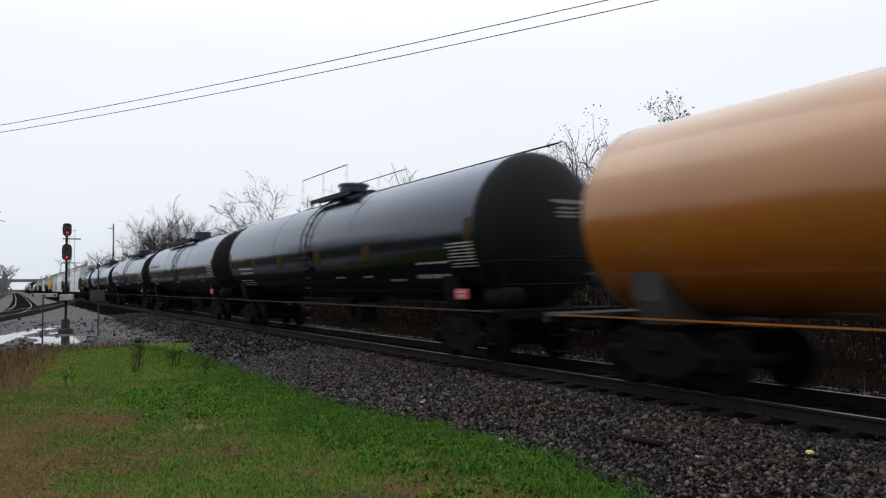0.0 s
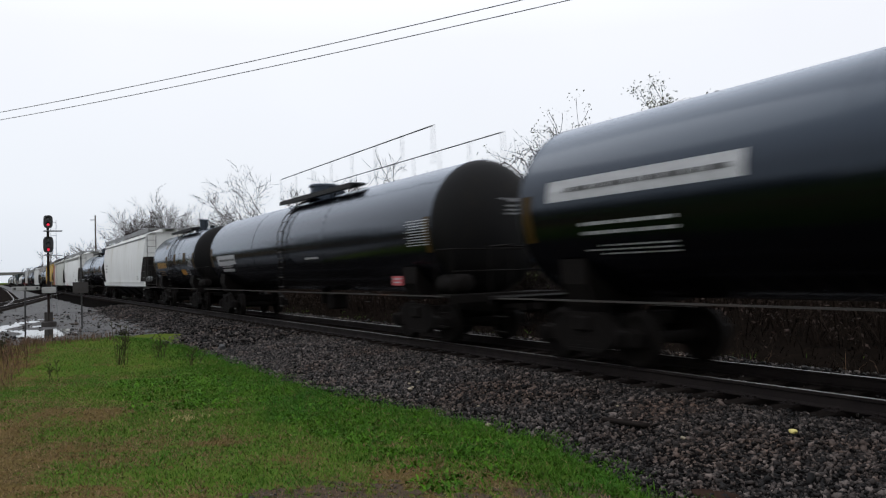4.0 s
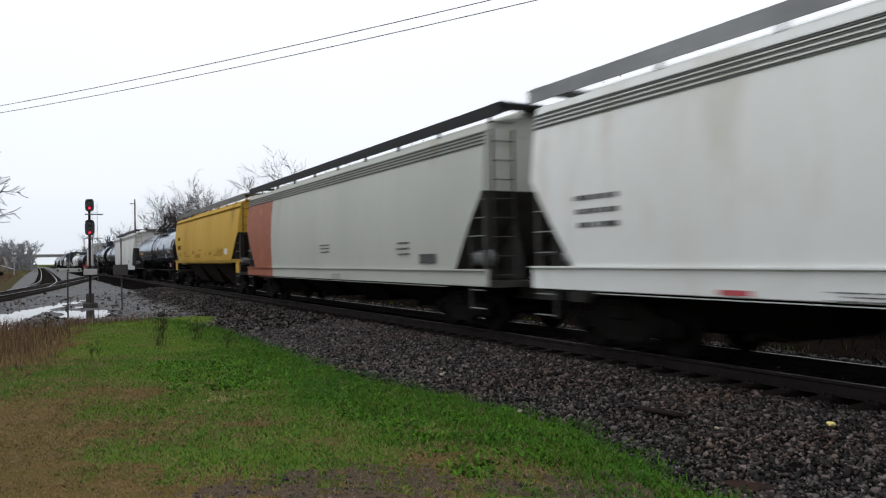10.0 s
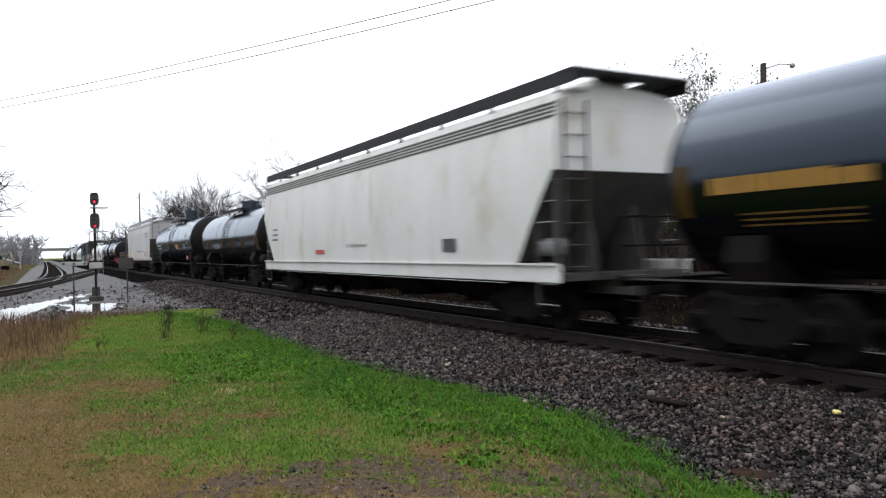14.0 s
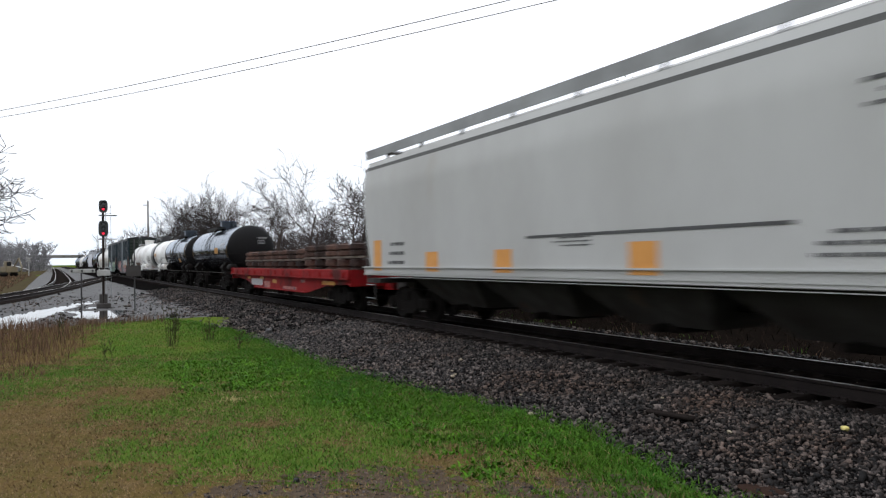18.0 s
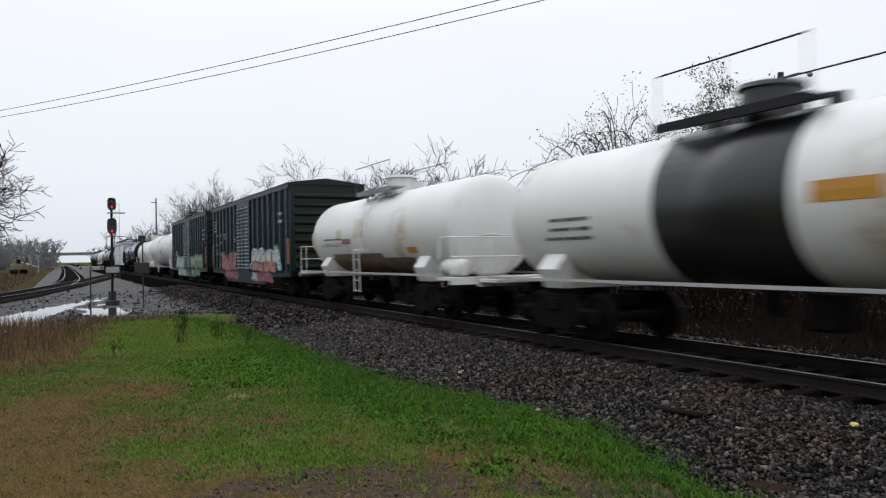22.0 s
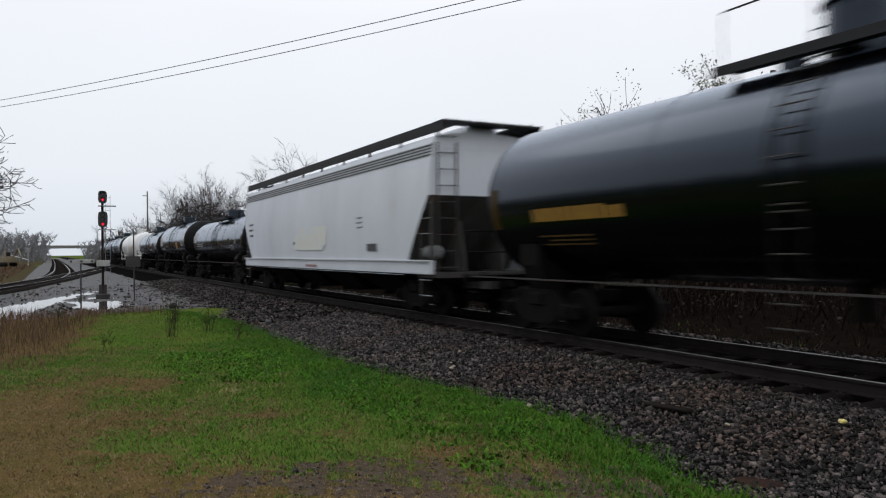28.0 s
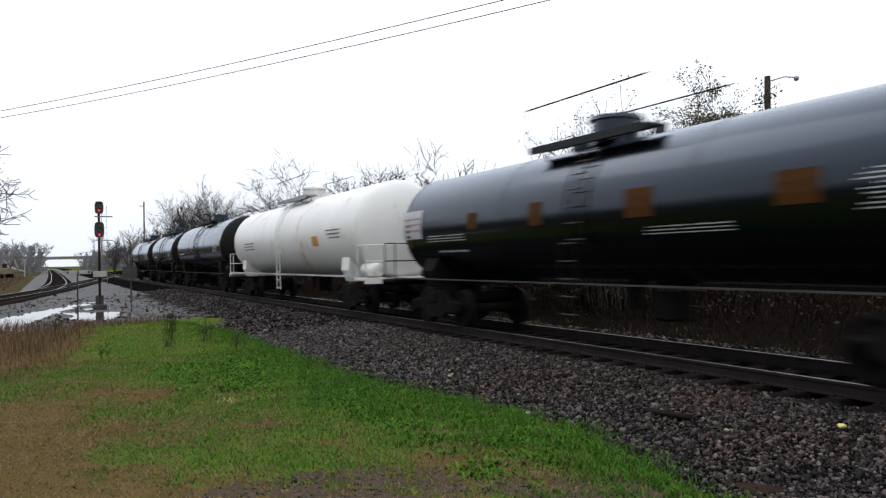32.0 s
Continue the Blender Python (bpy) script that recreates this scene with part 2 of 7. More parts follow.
MARK_O = mat("orange_patch", (0.55, 0.25, 0.05), (0.45, 0.19, 0.04), 0.6, scale=5)
TIE = mat("creosoted_tie_wood", (0.012, 0.010, 0.009), (0.022, 0.018, 0.016), 0.9, scale=3, fine=30, bump=0.4, spread=0.3, stretch=(0.4, 4, 4), gloss=0.25)
STONE = mat("ballast_stone", (0.033, 0.0268, 0.0238), (0.0062, 0.0052, 0.0048), 0.6, scale=5, fine=30, bump=0.3, islands=0.9, grime=(0.022, 0.0145, 0.011), grime_scale=0.5, grime_at=0.5, gloss=0.14)
# Near black, painting the shade in the gaps between ballast stones
BED = mat("ballast_gap_shade", (0.0075, 0.0066, 0.0062), (0.003, 0.0028, 0.0028), 0.9, scale=14, fine=45, bump=1.0, gloss=0.2)
YARD = mat("wet_gravel", (0.038, 0.036, 0.035), (0.018, 0.017, 0.0165), 0.62, scale=1.6, fine=22, bump=0.6, grime=(0.016, 0.015, 0.014), grime_scale=0.35, grime_at=0.55, gloss=0.15)
BARK = mat("grey_brown_bark", (0.075, 0.06, 0.052), (0.045, 0.036, 0.031), 0.9, scale=4, fine=25, bump=0.4, spread=0.2)
TWIG = mat("bare_twigs", (0.058, 0.048, 0.045), (0.038, 0.031, 0.029), 0.9, scale=3, islands=0.3)
# Far bare woods: pale grey, with the haze put into the colour
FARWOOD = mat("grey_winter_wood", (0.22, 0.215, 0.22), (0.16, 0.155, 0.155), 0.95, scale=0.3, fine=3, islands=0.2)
LEAF = mat("dull_green_leaves", (0.050, 0.064, 0.022), (0.075, 0.072, 0.030), 0.75, scale=3, islands=0.5)
LEAF_D = mat("dark_vine_leaves", (0.026, 0.031, 0.011), (0.042, 0.038, 0.017), 0.75, scale=2, islands=0.5)
VINE = mat("brownish_vine_leaves", (0.040, 0.036, 0.013), (0.062, 0.048, 0.020), 0.8, scale=0.8, islands=0.6)
LEAF_B = mat("dry_brown_leaves", (0.030, 0.019, 0.015), (0.019, 0.0125, 0.010), 0.8, scale=2, islands=0.4, gloss=0.2)
# Dead stems in a tone lowered for the shade inside the brush
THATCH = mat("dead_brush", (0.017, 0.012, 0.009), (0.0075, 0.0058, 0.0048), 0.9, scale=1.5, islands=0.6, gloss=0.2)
STRAW = mat("dry_straw", (0.38, 0.30, 0.15), (0.26, 0.19, 0.09), 0.85, scale=3, islands=0.35)
POLE = mat("weathered_pole_wood", (0.15, 0.125, 0.105), (0.09, 0.075, 0.065), 0.85, scale=3, stretch=(6, 6, 0.5), bump=0.3)
GALV = mat("aluminium_paint", (0.24, 0.245, 0.25), (0.16, 0.165, 0.165), 0.5, 0.3, scale=6)
DARK = mat("signal_black_paint", (0.012, 0.012, 0.013), (0.022, 0.021, 0.02), 0.5, scale=6)
CONC = mat("weathered_concrete", (0.22, 0.215, 0.205), (0.15, 0.145, 0.135), 0.85, scale=1.5, fine=14, bump=0.2)
CASE = mat("white_cabinet_paint", (0.62, 0.62, 0.60), (0.5, 0.5, 0.48), 0.5, scale=3)
DIGGER = mat("machine_yellow", (0.16, 0.125, 0.07), (0.12, 0.095, 0.055), 0.5, scale=2)
GLASSY = mat("dark_cab_window", (0.02, 0.02, 0.022), rough=0.1, scale=2)
CABLE = mat("overhead_cable", (0.035, 0.035, 0.038), rough=0.6, scale=5)
RED_LAMP = glow("red_signal_lens", (0.9, 0.02, 0.06), 1.3)
DARK_LENS = mat("unlit_lens", (0.015, 0.015, 0.015), rough=0.08, scale=5)
WATER = bpy.data.materials.new("still_water")
WATER.use_nodes = True
wb = WATER.node_tree.nodes["Principled BSDF"]
wb.inputs["Base Color"].default_value, wb.inputs["Roughness"].default_value, wb.inputs["IOR"].default_value = (0.03, 0.028, 0.025, 1), 0.03, 1.33



def spray(name, tones, scale):
    """Spray paint whose colours run into one another in blotches."""
    m = mat(name, tones[0], rough=0.5, scale=4)
    n, l = m.node_tree.nodes, m.node_tree.links
    c, t, r = n.new("ShaderNodeTexCoord"), n.new("ShaderNodeTexNoise"), n.new("ShaderNodeValToRGB")
    t.inputs["Scale"].default_value, t.inputs["Detail"].default_value, t.inputs["Distortion"].default_value = scale, 3, 1.2
    l.new(c.outputs["Object"], t.inputs["Vector"])
    l.new(t.outputs["Fac"], r.inputs[0])
    e = r.color_ramp.elements
    e[0].position, e[0].color = 0.38, (*tones[0], 1)
    e[1].position, e[1].color = 0.64, (*tones[-1], 1)
    for k, tone in enumerate(tones[1:-1]):
        e.new(0.38 + 0.26 * (k + 1) / (len(tones) - 1)).color = (*tone, 1)
    l.new(r.outputs[0], n["Principled BSDF"].inputs["Base Color"])
    return m


SPRAY_CLOUD = spray("cyan_white_spray", ((0.05, 0.16, 0.17), (0.26, 0.42, 0.43), (0.50, 0.55, 0.54), (0.30, 0.44, 0.46), (0.03, 0.10, 0.12)), 2.0)
SPRAY_CREAM = spray("cream_and_blue_spray", ((0.17, 0.26, 0.38), (0.46, 0.43, 0.36), (0.52, 0.42, 0.29), (0.44, 0.40, 0.36), (0.20, 0.26, 0.36)), 2.6)
SPRAY_ORANGE = spray("orange_and_violet_spray", ((0.24, 0.17, 0.26), (0.34, 0.12, 0.045), (0.38, 0.15, 0.05), (0.30, 0.10, 0.05), (0.22, 0.16, 0.24)), 1.8)
SPRAY_CRIMSON = spray("crimson_spray", ((0.05, 0.01, 0.015), (0.17, 0.012, 0.022), (0.20, 0.02, 0.03), (0.16, 0.07, 0.10), (0.22, 0.17, 0.22)), 1.5)
SPRAY_PINK = spray("salmon_pink_spray", ((0.03, 0.035, 0.05), (0.22, 0.065, 0.055), (0.33, 0.125, 0.09), (0.28, 0.085, 0.07), (0.06, 0.05, 0.085)), 2.6)
SPRAY_GREEN = spray("leaf_green_spray", ((0.012, 0.03, 0.028), (0.035, 0.12, 0.055), (0.06, 0.17, 0.08), (0.11, 0.20, 0.12), (0.015, 0.04, 0.03)), 3.0)
SPRAY_PALE = spray("pale_green_highlight_spray", ((0.12, 0.19, 0.12), (0.24, 0.29, 0.19), (0.32, 0.34, 0.24), (0.17, 0.24, 0.15), (0.05, 0.11, 0.07)), 3.4)
SPRAY_SKY = spray("pale_blue_cream_spray", ((0.09, 0.14, 0.13), (0.28, 0.32, 0.24), (0.22, 0.33, 0.42), (0.32, 0.35, 0.27), (0.10, 0.17, 0.18)), 2.2)
SPRAY_GOLD = spray("gold_spray", ((0.15, 0.12, 0.02), (0.30, 0.24, 0.04), (0.34, 0.27, 0.05), (0.20, 0.17, 0.05), (0.05, 0.06, 0.04)), 3.0)


def ground_material():
    """Winter turf: moss green in the main, straw-brown and bare soil in patches."""
    m = mat("winter_turf_soil", (0.038, 0.080, 0.008), (0.074, 0.078, 0.020), 0.95, scale=0.9, fine=14, bump=0.6,
            grime=(0.074, 0.052, 0.028), grime_scale=0.5, grime_at=0.58)
    return m


TURF = ground_material()
GRASS = mat("grass_blades", (0.031, 0.104, 0.0085), (0.092, 0.138, 0.018), 0.75, scale=0.8, fine=9, islands=0.36, gloss=0.1, grime=(0.034, 0.086, 0.006), grime_scale=2.2, grime_at=0.54)
GRASS_DRY = mat("withered_grass_blades", (0.108, 0.070, 0.032), (0.180, 0.124, 0.066), 0.8, scale=1.6, fine=9, islands=0.4, gloss=0.1)
LUSH = mat("lush_grass_blades", (0.023, 0.084, 0.006), (0.056, 0.114, 0.009), 0.75, scale=1.0, fine=9, islands=0.4, gloss=0.1)
CLOVER = mat("clover_leaves", (0.028, 0.088, 0.0035), (0.052, 0.118, 0.005), 0.75, scale=2, islands=0.4, gloss=0.1)
WEED = mat("dead_weed_stalks", (0.070, 0.040, 0.025), (0.115, 0.070, 0.043), 0.85, scale=2, islands=0.5)
WEED_D = mat("dark_green_weed", (0.022, 0.028, 0.008), (0.045, 0.040, 0.018), 0.85, scale=4)


# ---------- mesh helpers ----------
def part(name, bm, material, parent=None, label="", smooth=False):
    """Link a bmesh as one mesh object, under a thing or part where given."""
    me = bpy.data.meshes.new(name)
    bm.to_mesh(me)
    bm.free()
    me.materials.append(material)
    if smooth:
        for p in me.polygons:
            p.use_smooth = True
    ob = new(name, me)
    ob.parent = parent
    if label:
        ob["label"] = label
    return ob


def again(ob, parent, m=None):
    """The same mesh once more as an object of its own."""
    o = new(ob.name.split(".")[0], ob.data)
    o.parent = parent
    if m is not None:
        o.matrix_basis = m
    if "label" in ob:
        o["label"] = ob["label"]
    return o


def thing(name, m, label, category, group="", kind=""):
    e = new(name)
    e.empty_display_size = 0.3
    e.matrix_basis = m
    return tagged(e, label, category, group, kind)


def box(bm, x, y, z, sx, sy, sz, rz=0.0, bevel=0.0):
    m = Matrix.Translation((x, y, z)) @ Matrix.Rotation(radians(rz), 4, "Z") @ Matrix.Diagonal((sx, sy, sz, 1))
    vs = bmesh.ops.create_cube(bm, size=1, matrix=m)["verts"]
    if bevel:
        es = list({e for v in vs for e in v.link_edges})
        bmesh.ops.bevel(bm, geom=es, offset=bevel, segments=1, affect="EDGES")


def rod(bm, a, b, r, n=6, r2=None):
    a, b = Vector(a), Vector(b)
    d = b - a
    m = Matrix.Translation((a + b) / 2) @ d.to_track_quat("Z", "Y").to_matrix().to_4x4()
    bmesh.ops.create_cone(bm, cap_ends=True, segments=n, radius1=r, radius2=r if r2 is None else r2, depth=d.length, matrix=m)


def pipe(bm, pts, r, n=6):
    for a, b in zip(pts, pts[1:]):
        rod(bm, a, b, r, n)


def lathe_y(bm, profile, n=40, cx=0.0, cz=0.0):
    """Turn (y, r) pairs about a line along y."""
    rings = []
    for y, r in profile:
        if r < 1e-4:
            rings.append([bm.verts.new((cx, y, cz))])
        else:
            rings.append([bm.verts.new((cx + r * math.cos(2 * math.pi * k / n), y, cz + r * math.sin(2 * math.pi * k / n))) for k in range(n)])
    for p, q in zip(rings, rings[1:]):
        for k in range(n):
            a, b = p[k % len(p)], p[(k + 1) % len(p)]
            c, d = q[(k + 1) % len(q)], q[k % len(q)]
            vs = [v for i, v in enumerate((a, b, c, d)) if v not in (a, b, c, d)[:i]]
            if len(vs) > 2:
                bm.faces.new(vs)
    bmesh.ops.recalc_face_normals(bm, faces=bm.faces)


def lathe_x(bm, profile, n=24, cy=0.0, cz=0.0):
    """Turn (x, r) pairs about a line along x."""
    rings = []
    for x, r in profile:
        rings.append([bm.verts.new((x, cy + r * math.cos(2 * math.pi * k / n), cz + r * math.sin(2 * math.pi * k / n))) for k in range(n)])
    for p, q in zip(rings, rings[1:]):
        for k in range(n):
            bm.faces.new((p[k], p[(k + 1) % n], q[(k + 1) % n], q[k]))
    bm.faces.new(rings[0]), bm.faces.new(rings[-1])
    bmesh.ops.recalc_face_normals(bm, faces=bm.faces)


def slab(bm, outline, axis, a, b):
    """Push a flat outline through from a to b along x, y or z (outline: the two other axes in order)."""
    def at(p, q, w):
        return {"x": (w, p, q), "y": (p, w, q), "z": (p, q, w)}[axis]
    lo = [bm.verts.new(at(p, q, a)) for p, q in outline]
    hi = [bm.verts.new(at(p, q, b)) for p, q in outline]
    n = len(lo)
    bm.faces.new(lo), bm.faces.new(hi)
    for k in range(n):
        bm.faces.new((lo[k], lo[(k + 1) % n], hi[(k + 1) % n], hi[k]))
    bmesh.ops.recalc_face_normals(bm, faces=bm.faces)


def fast_mesh(name, verts, faces, material, smooth=False):
    """A mesh from arrays of corners and of equal-sided faces."""
    verts, faces = np.asarray(verts, np.float32), np.asarray(faces, np.int32)
    me = bpy.data.meshes.new(name)
    k = faces.shape[1]
    me.vertices.add(len(verts)), me.loops.add(faces.size), me.polygons.add(len(faces))
    me.vertices.foreach_set("co", verts.ravel())
    me.loops.foreach_set("vertex_index", faces.ravel())
    me.polygons.foreach_set("loop_start", np.arange(0, faces.size, k, dtype=np.int32))
    me.update(calc_edges=True)
    me.validate()
    me.materials.append(material)
    if smooth:
        me.polygons.foreach_set("use_smooth", np.ones(len(faces), bool))
    return new(name, me)


rng = np.random.default_rng(7)
TRACK_X = 9.23


# ---------- ground ----------
def ease(a, b, v):
    u = np.clip((np.asarray(v, float) - a) / (b - a), 0, 1)
    return u * u * (3 - 2 * u)


def waves(x, y, s, seed=0.0):
    """Cheap smooth unevenness, about -1 to 1."""
    x, y = np.asarray(x, float) / s, np.asarray(y, float) / s
    return (np.sin(1.7 * x + 2.3 * y + seed) + np.sin(-2.9 * x + 1.1 * y + 1.3 * seed + 1)
            + 0.6 * np.sin(4.3 * x + 3.7 * y + 2.1 * seed) + 0.5 * np.sin(-5.1 * x + 6.3 * y + seed * 0.7)) / 3.1


EDGE_Y = [-40, 3, 4.2, 5.3, 6.7, 7.5, 8.5, 9.7, 12.4, 15.2, 18.7, 21.9, 25.1, 27.5, 29.4, 31]
EDGE_X = [4.6, 4.6, 4.65, 4.9, 5.25, 5.15, 5.08, 4.84, 4.53, 4.57, 4.58, 4.5, 3.97, 3.6, 3.1, 2.0]


def turf_edge(y):
    """Where the turf meets the ballast."""
    return np.interp(y, EDGE_Y, EDGE_X) + 0.10 * waves(y, y * 0.3, 0.5, 2)


def yard_zone(x, y):
    return ease(26.5, 29.5, y + 0.9 * waves(x, y, 1.5, 4)) * (1 - ease(4.5, 7.0, x)) * (1 - ease(150, 200, y))


def ground_z(x, y):
    x, y = np.asarray(x, float), np.asarray(y, float)
    z = -0.40 + 0.24 * np.exp(-(x * x + y * y) / 64.0) * (1 - ease(1.5, 4.2, x)) + 0.02 * waves(x, y, 1.1) + 0.06 * waves(x, y, 6.0, 3) * ease(2, 20, np.hypot(x, y))
    z = z - 0.22 * yard_zone(x, y)
    z = z - 0.25 * ease(11.5, 13.5, x) * (1 - ease(15, 19, x))
    z = z + 0.5 * ease(15, 24, x)
    far = ease(60, 160, np.hypot(x - 5, y * 0.3))
    return z * (1 - far) + far * -0.42


def spaced(lo, hi, step, reach, grow=1.22):
    inner = list(np.arange(lo, hi + 1e-6, step))
    up, s = [hi], step
    while up[-1] < reach:
        s *= grow
        up.append(up[-1] + s)
    down, s = [lo], step
    while down[-1] > -reach:
        s *= grow
        down.append(down[-1] - s)
    return np.array(down[:0:-1] + inner + up[1:])


def sheet(name, xs, ys, height, material):
    gx, gy = np.meshgrid(xs, ys)
    gz = height(gx, gy)
    v = np.stack([gx.ravel(), gy.ravel(), gz.ravel()], 1)
    nx = len(xs)
    i = (np.arange(len(ys) - 1)[:, None] * nx + np.arange(nx - 1)[None, :]).ravel()
    return fast_mesh(name, v, np.stack([i, i + 1, i + nx + 1, i + nx], 1), material, True)


tagged(sheet("ground", spaced(-8, 24, 0.25, 2600), spaced(0, 46, 0.3, 2600), ground_z, TURF),
       "winter turf ground, green with withered brown patches", "ground", kind="structure")

POOLS = ((-1.8, 27.3, 1.1, 3.0), (-1.3, 30.6, 0.95, 2.6), (-0.75, 33.4, 0.85, 2.2), (-0.1, 36.2, 0.75, 2.0), (0.6, 38.8, 0.6, 1.6), (1.4, 41.6, 0.7, 1.6), (2.4, 44.0, 0.9, 1.1),
         (1.55, 31.2, 0.9, 2.4), (2.25, 33.8, 0.85, 1.3), (2.0, 37.2, 0.7, 1.3), (1.1, 34.4, 0.55, 1.3), (3.0, 31.6, 0.5, 0.8), (-4.2, 28.5, 2.2, 4.0))


def yard_z(x, y):
    pool = sum(np.exp(-(((x - a) / rx) ** 2 + ((y - b) / ry) ** 2) ** 2) for a, b, rx, ry in POOLS)
    z = -0.37 + 0.022 * waves(x, y, 0.7, 1) + 0.012 * waves(x, y, 0.22, 5) - 0.085 * np.clip(pool, 0, 1)
    z = z - 0.3 * ease(1.8, 3.6, np.interp(y, [20, 30, 40, 50, 60, 71, 95, 119], [-9.6, -6.6, -3.9, -1.75, -0.2, 1.45, 4.55, 8.0]) - x)
    z = z - 0.3 * (1 - ease(25.5, 28.0, y + 0.8 * waves(x, y, 1.5, 4))) - 0.3 * ease(5.5, 7.5, x) - 0.3 * ease(130, 170, y)
    return z


tagged(sheet("gravel_yard", spaced(-8, 7.5, 0.2, 30), np.concatenate([np.arange(25, 60, 0.25), np.arange(60, 171, 2.0)]), yard_z, YARD),
       "wet grey gravel yard round the puddles", "gravel", kind="structure")
tagged(sheet("water", np.linspace(-9, 5.2, 20), np.linspace(24.5, 47, 20), lambda x, y: x * 0 - 0.420, WATER),
       "still rain puddles reflecting the white sky", "puddle", kind="structure")


# sheet darkened as the shade under the brush
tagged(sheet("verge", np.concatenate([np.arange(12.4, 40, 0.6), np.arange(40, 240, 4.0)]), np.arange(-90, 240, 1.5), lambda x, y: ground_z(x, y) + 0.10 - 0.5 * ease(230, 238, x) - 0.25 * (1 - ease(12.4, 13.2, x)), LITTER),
       "leaf litter beyond the line, near black for the brush's shade", "ground", kind="structure")


SIDING_Y = [20, 30, 40, 50, 60, 71, 95, 119, 400]
SIDING_X = [-9.6, -6.6, -3.9, -1.75, -0.2, 1.45, 4.55, 8.0, 8.0]
tagged(sheet("field", np.concatenate([np.arange(-90, -12, 2.0), np.arange(-12, 3, 0.4)]), np.arange(44, 330, 2.0), lambda x, y: ground_z(x, y) + 0.05 - 1.0 * ease(-0.9, -0.4, x - np.minimum(np.interp(y, SIDING_Y, SIDING_X), 2.0)), FIELD),
       "brown withered field beyond the siding", "ground", kind="structure")


tagged(sheet("far_gravel", np.arange(-9, 9.1, 0.5), np.concatenate([np.arange(46, 140, 2.0), np.arange(140, 600, 10.0)]),
             lambda x, y: -0.335 - 0.5 * ease(1.9, 3.4, np.minimum(np.interp(y, SIDING_Y, SIDING_X), 0.5) - x) - 0.3 * (1 - ease(46, 50, y)), YARD),
       "grey gravel between the far tracks", "gravel", kind="structure")


# ---------- tracks ----------
def ballast_z(x, y):
    d = np.abs(x - TRACK_X)
    z = -0.205 - 0.075 * (1 - ease(0.98, 1.22, d)) - 0.19 * ease(1.75, 4.6, d) + 0.014 * waves(x, y, 0.35, 2) + 0.02 * waves(x, y, 1.6, 6)
    near = x < TRACK_X
    return z - 0.35 * np.where(near, ease(-0.15, 0.35, turf_edge(y) - x) * (y < 31) + ease(4.9, 6.0, d) * (y >= 31), ease(3.0, 4.2, d))


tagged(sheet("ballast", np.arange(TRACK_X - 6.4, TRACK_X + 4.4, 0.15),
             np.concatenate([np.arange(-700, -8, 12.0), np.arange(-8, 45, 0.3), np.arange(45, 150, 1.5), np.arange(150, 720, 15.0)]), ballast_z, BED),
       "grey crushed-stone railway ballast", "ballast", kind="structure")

RAIL_OUTLINE = ((-0.07, -0.178), (-0.07, -0.166), (-0.012, -0.145), (-0.009, -0.05), (-0.036, -0.036), (-0.036, -0.006), (-0.03, 0.0),
                (0.03, 0.0), (0.036, -0.006), (0.036, -0.036), (0.009, -0.05), (0.012, -0.145), (0.07, -0.166), (0.07, -0.178))


def rail(name, path, side, z, parent):
    """A rail swept along a path of (x, y), side: metres to its right."""
    bm = bmesh.new()
    p = [Vector((*q, 0)) for q in path]
    rings = []
    for k, q in enumerate(p):
        d = (p[min(k + 1, len(p) - 1)] - p[max(k - 1, 0)]).normalized()
        r = Vector((d.y, -d.x, 0))
        rings.append([bm.verts.new(q + r * (side + a) + Vector((0, 0, z + b))) for a, b in RAIL_OUTLINE])
    n = len(RAIL_OUTLINE)
    for a, b in zip(rings, rings[1:]):
        for k in range(n):
            bm.faces.new((a[k], a[(k + 1) % n], b[(k + 1) % n], b[k]))
    bm.faces.new(rings[0]), bm.faces.new(rings[-1])
    bmesh.ops.recalc_face_normals(bm, faces=bm.faces)
    ob = part(name, bm, RAIL_SIDE, parent)
    ob.data.materials.append(BRIGHT)
    for f in ob.data.polygons:
        if f.normal.z > 0.9 and f.center.z > z - 0.02:
            f.material_index = 1
    return ob


TIE_BM = bmesh.new()
box(TIE_BM, 0, 0, -0.09, 2.6, 0.225, 0.18, bevel=0.012)
TIE_MESH = bpy.data.meshes.new("tie")
TIE_BM.to_mesh(TIE_MESH)
TIE_BM.free()
TIE_MESH.materials.append(TIE)


def tie_block(name, spots, parent):
    """Many sleepers as one mesh, each a closed box."""
    c = np.array([(x, y, z) for x in (-1.3, 1.3) for y in (-0.11, 0.11) for z in (-0.18, 0)], float)
    f = np.array([(0, 1, 3, 2), (4, 6, 7, 5), (0, 4, 5, 1), (2, 3, 7, 6), (0, 2, 6, 4), (1, 5, 7, 3)])
    vs, fs = [], []
    for k, (x, y, z, a) in enumerate(spots):
        ca, sa = math.cos(a), math.sin(a)
        vs.append(np.stack([x + c[:, 0] * ca - c[:, 1] * sa, y + c[:, 0] * sa + c[:, 1] * ca, z + c[:, 2]], 1))
        fs.append(f + 8 * k)
    ob = fast_mesh(name, np.concatenate(vs), np.concatenate(fs), TIE)
    ob.parent = parent
    ob["kind"] = "stuff"
    return ob


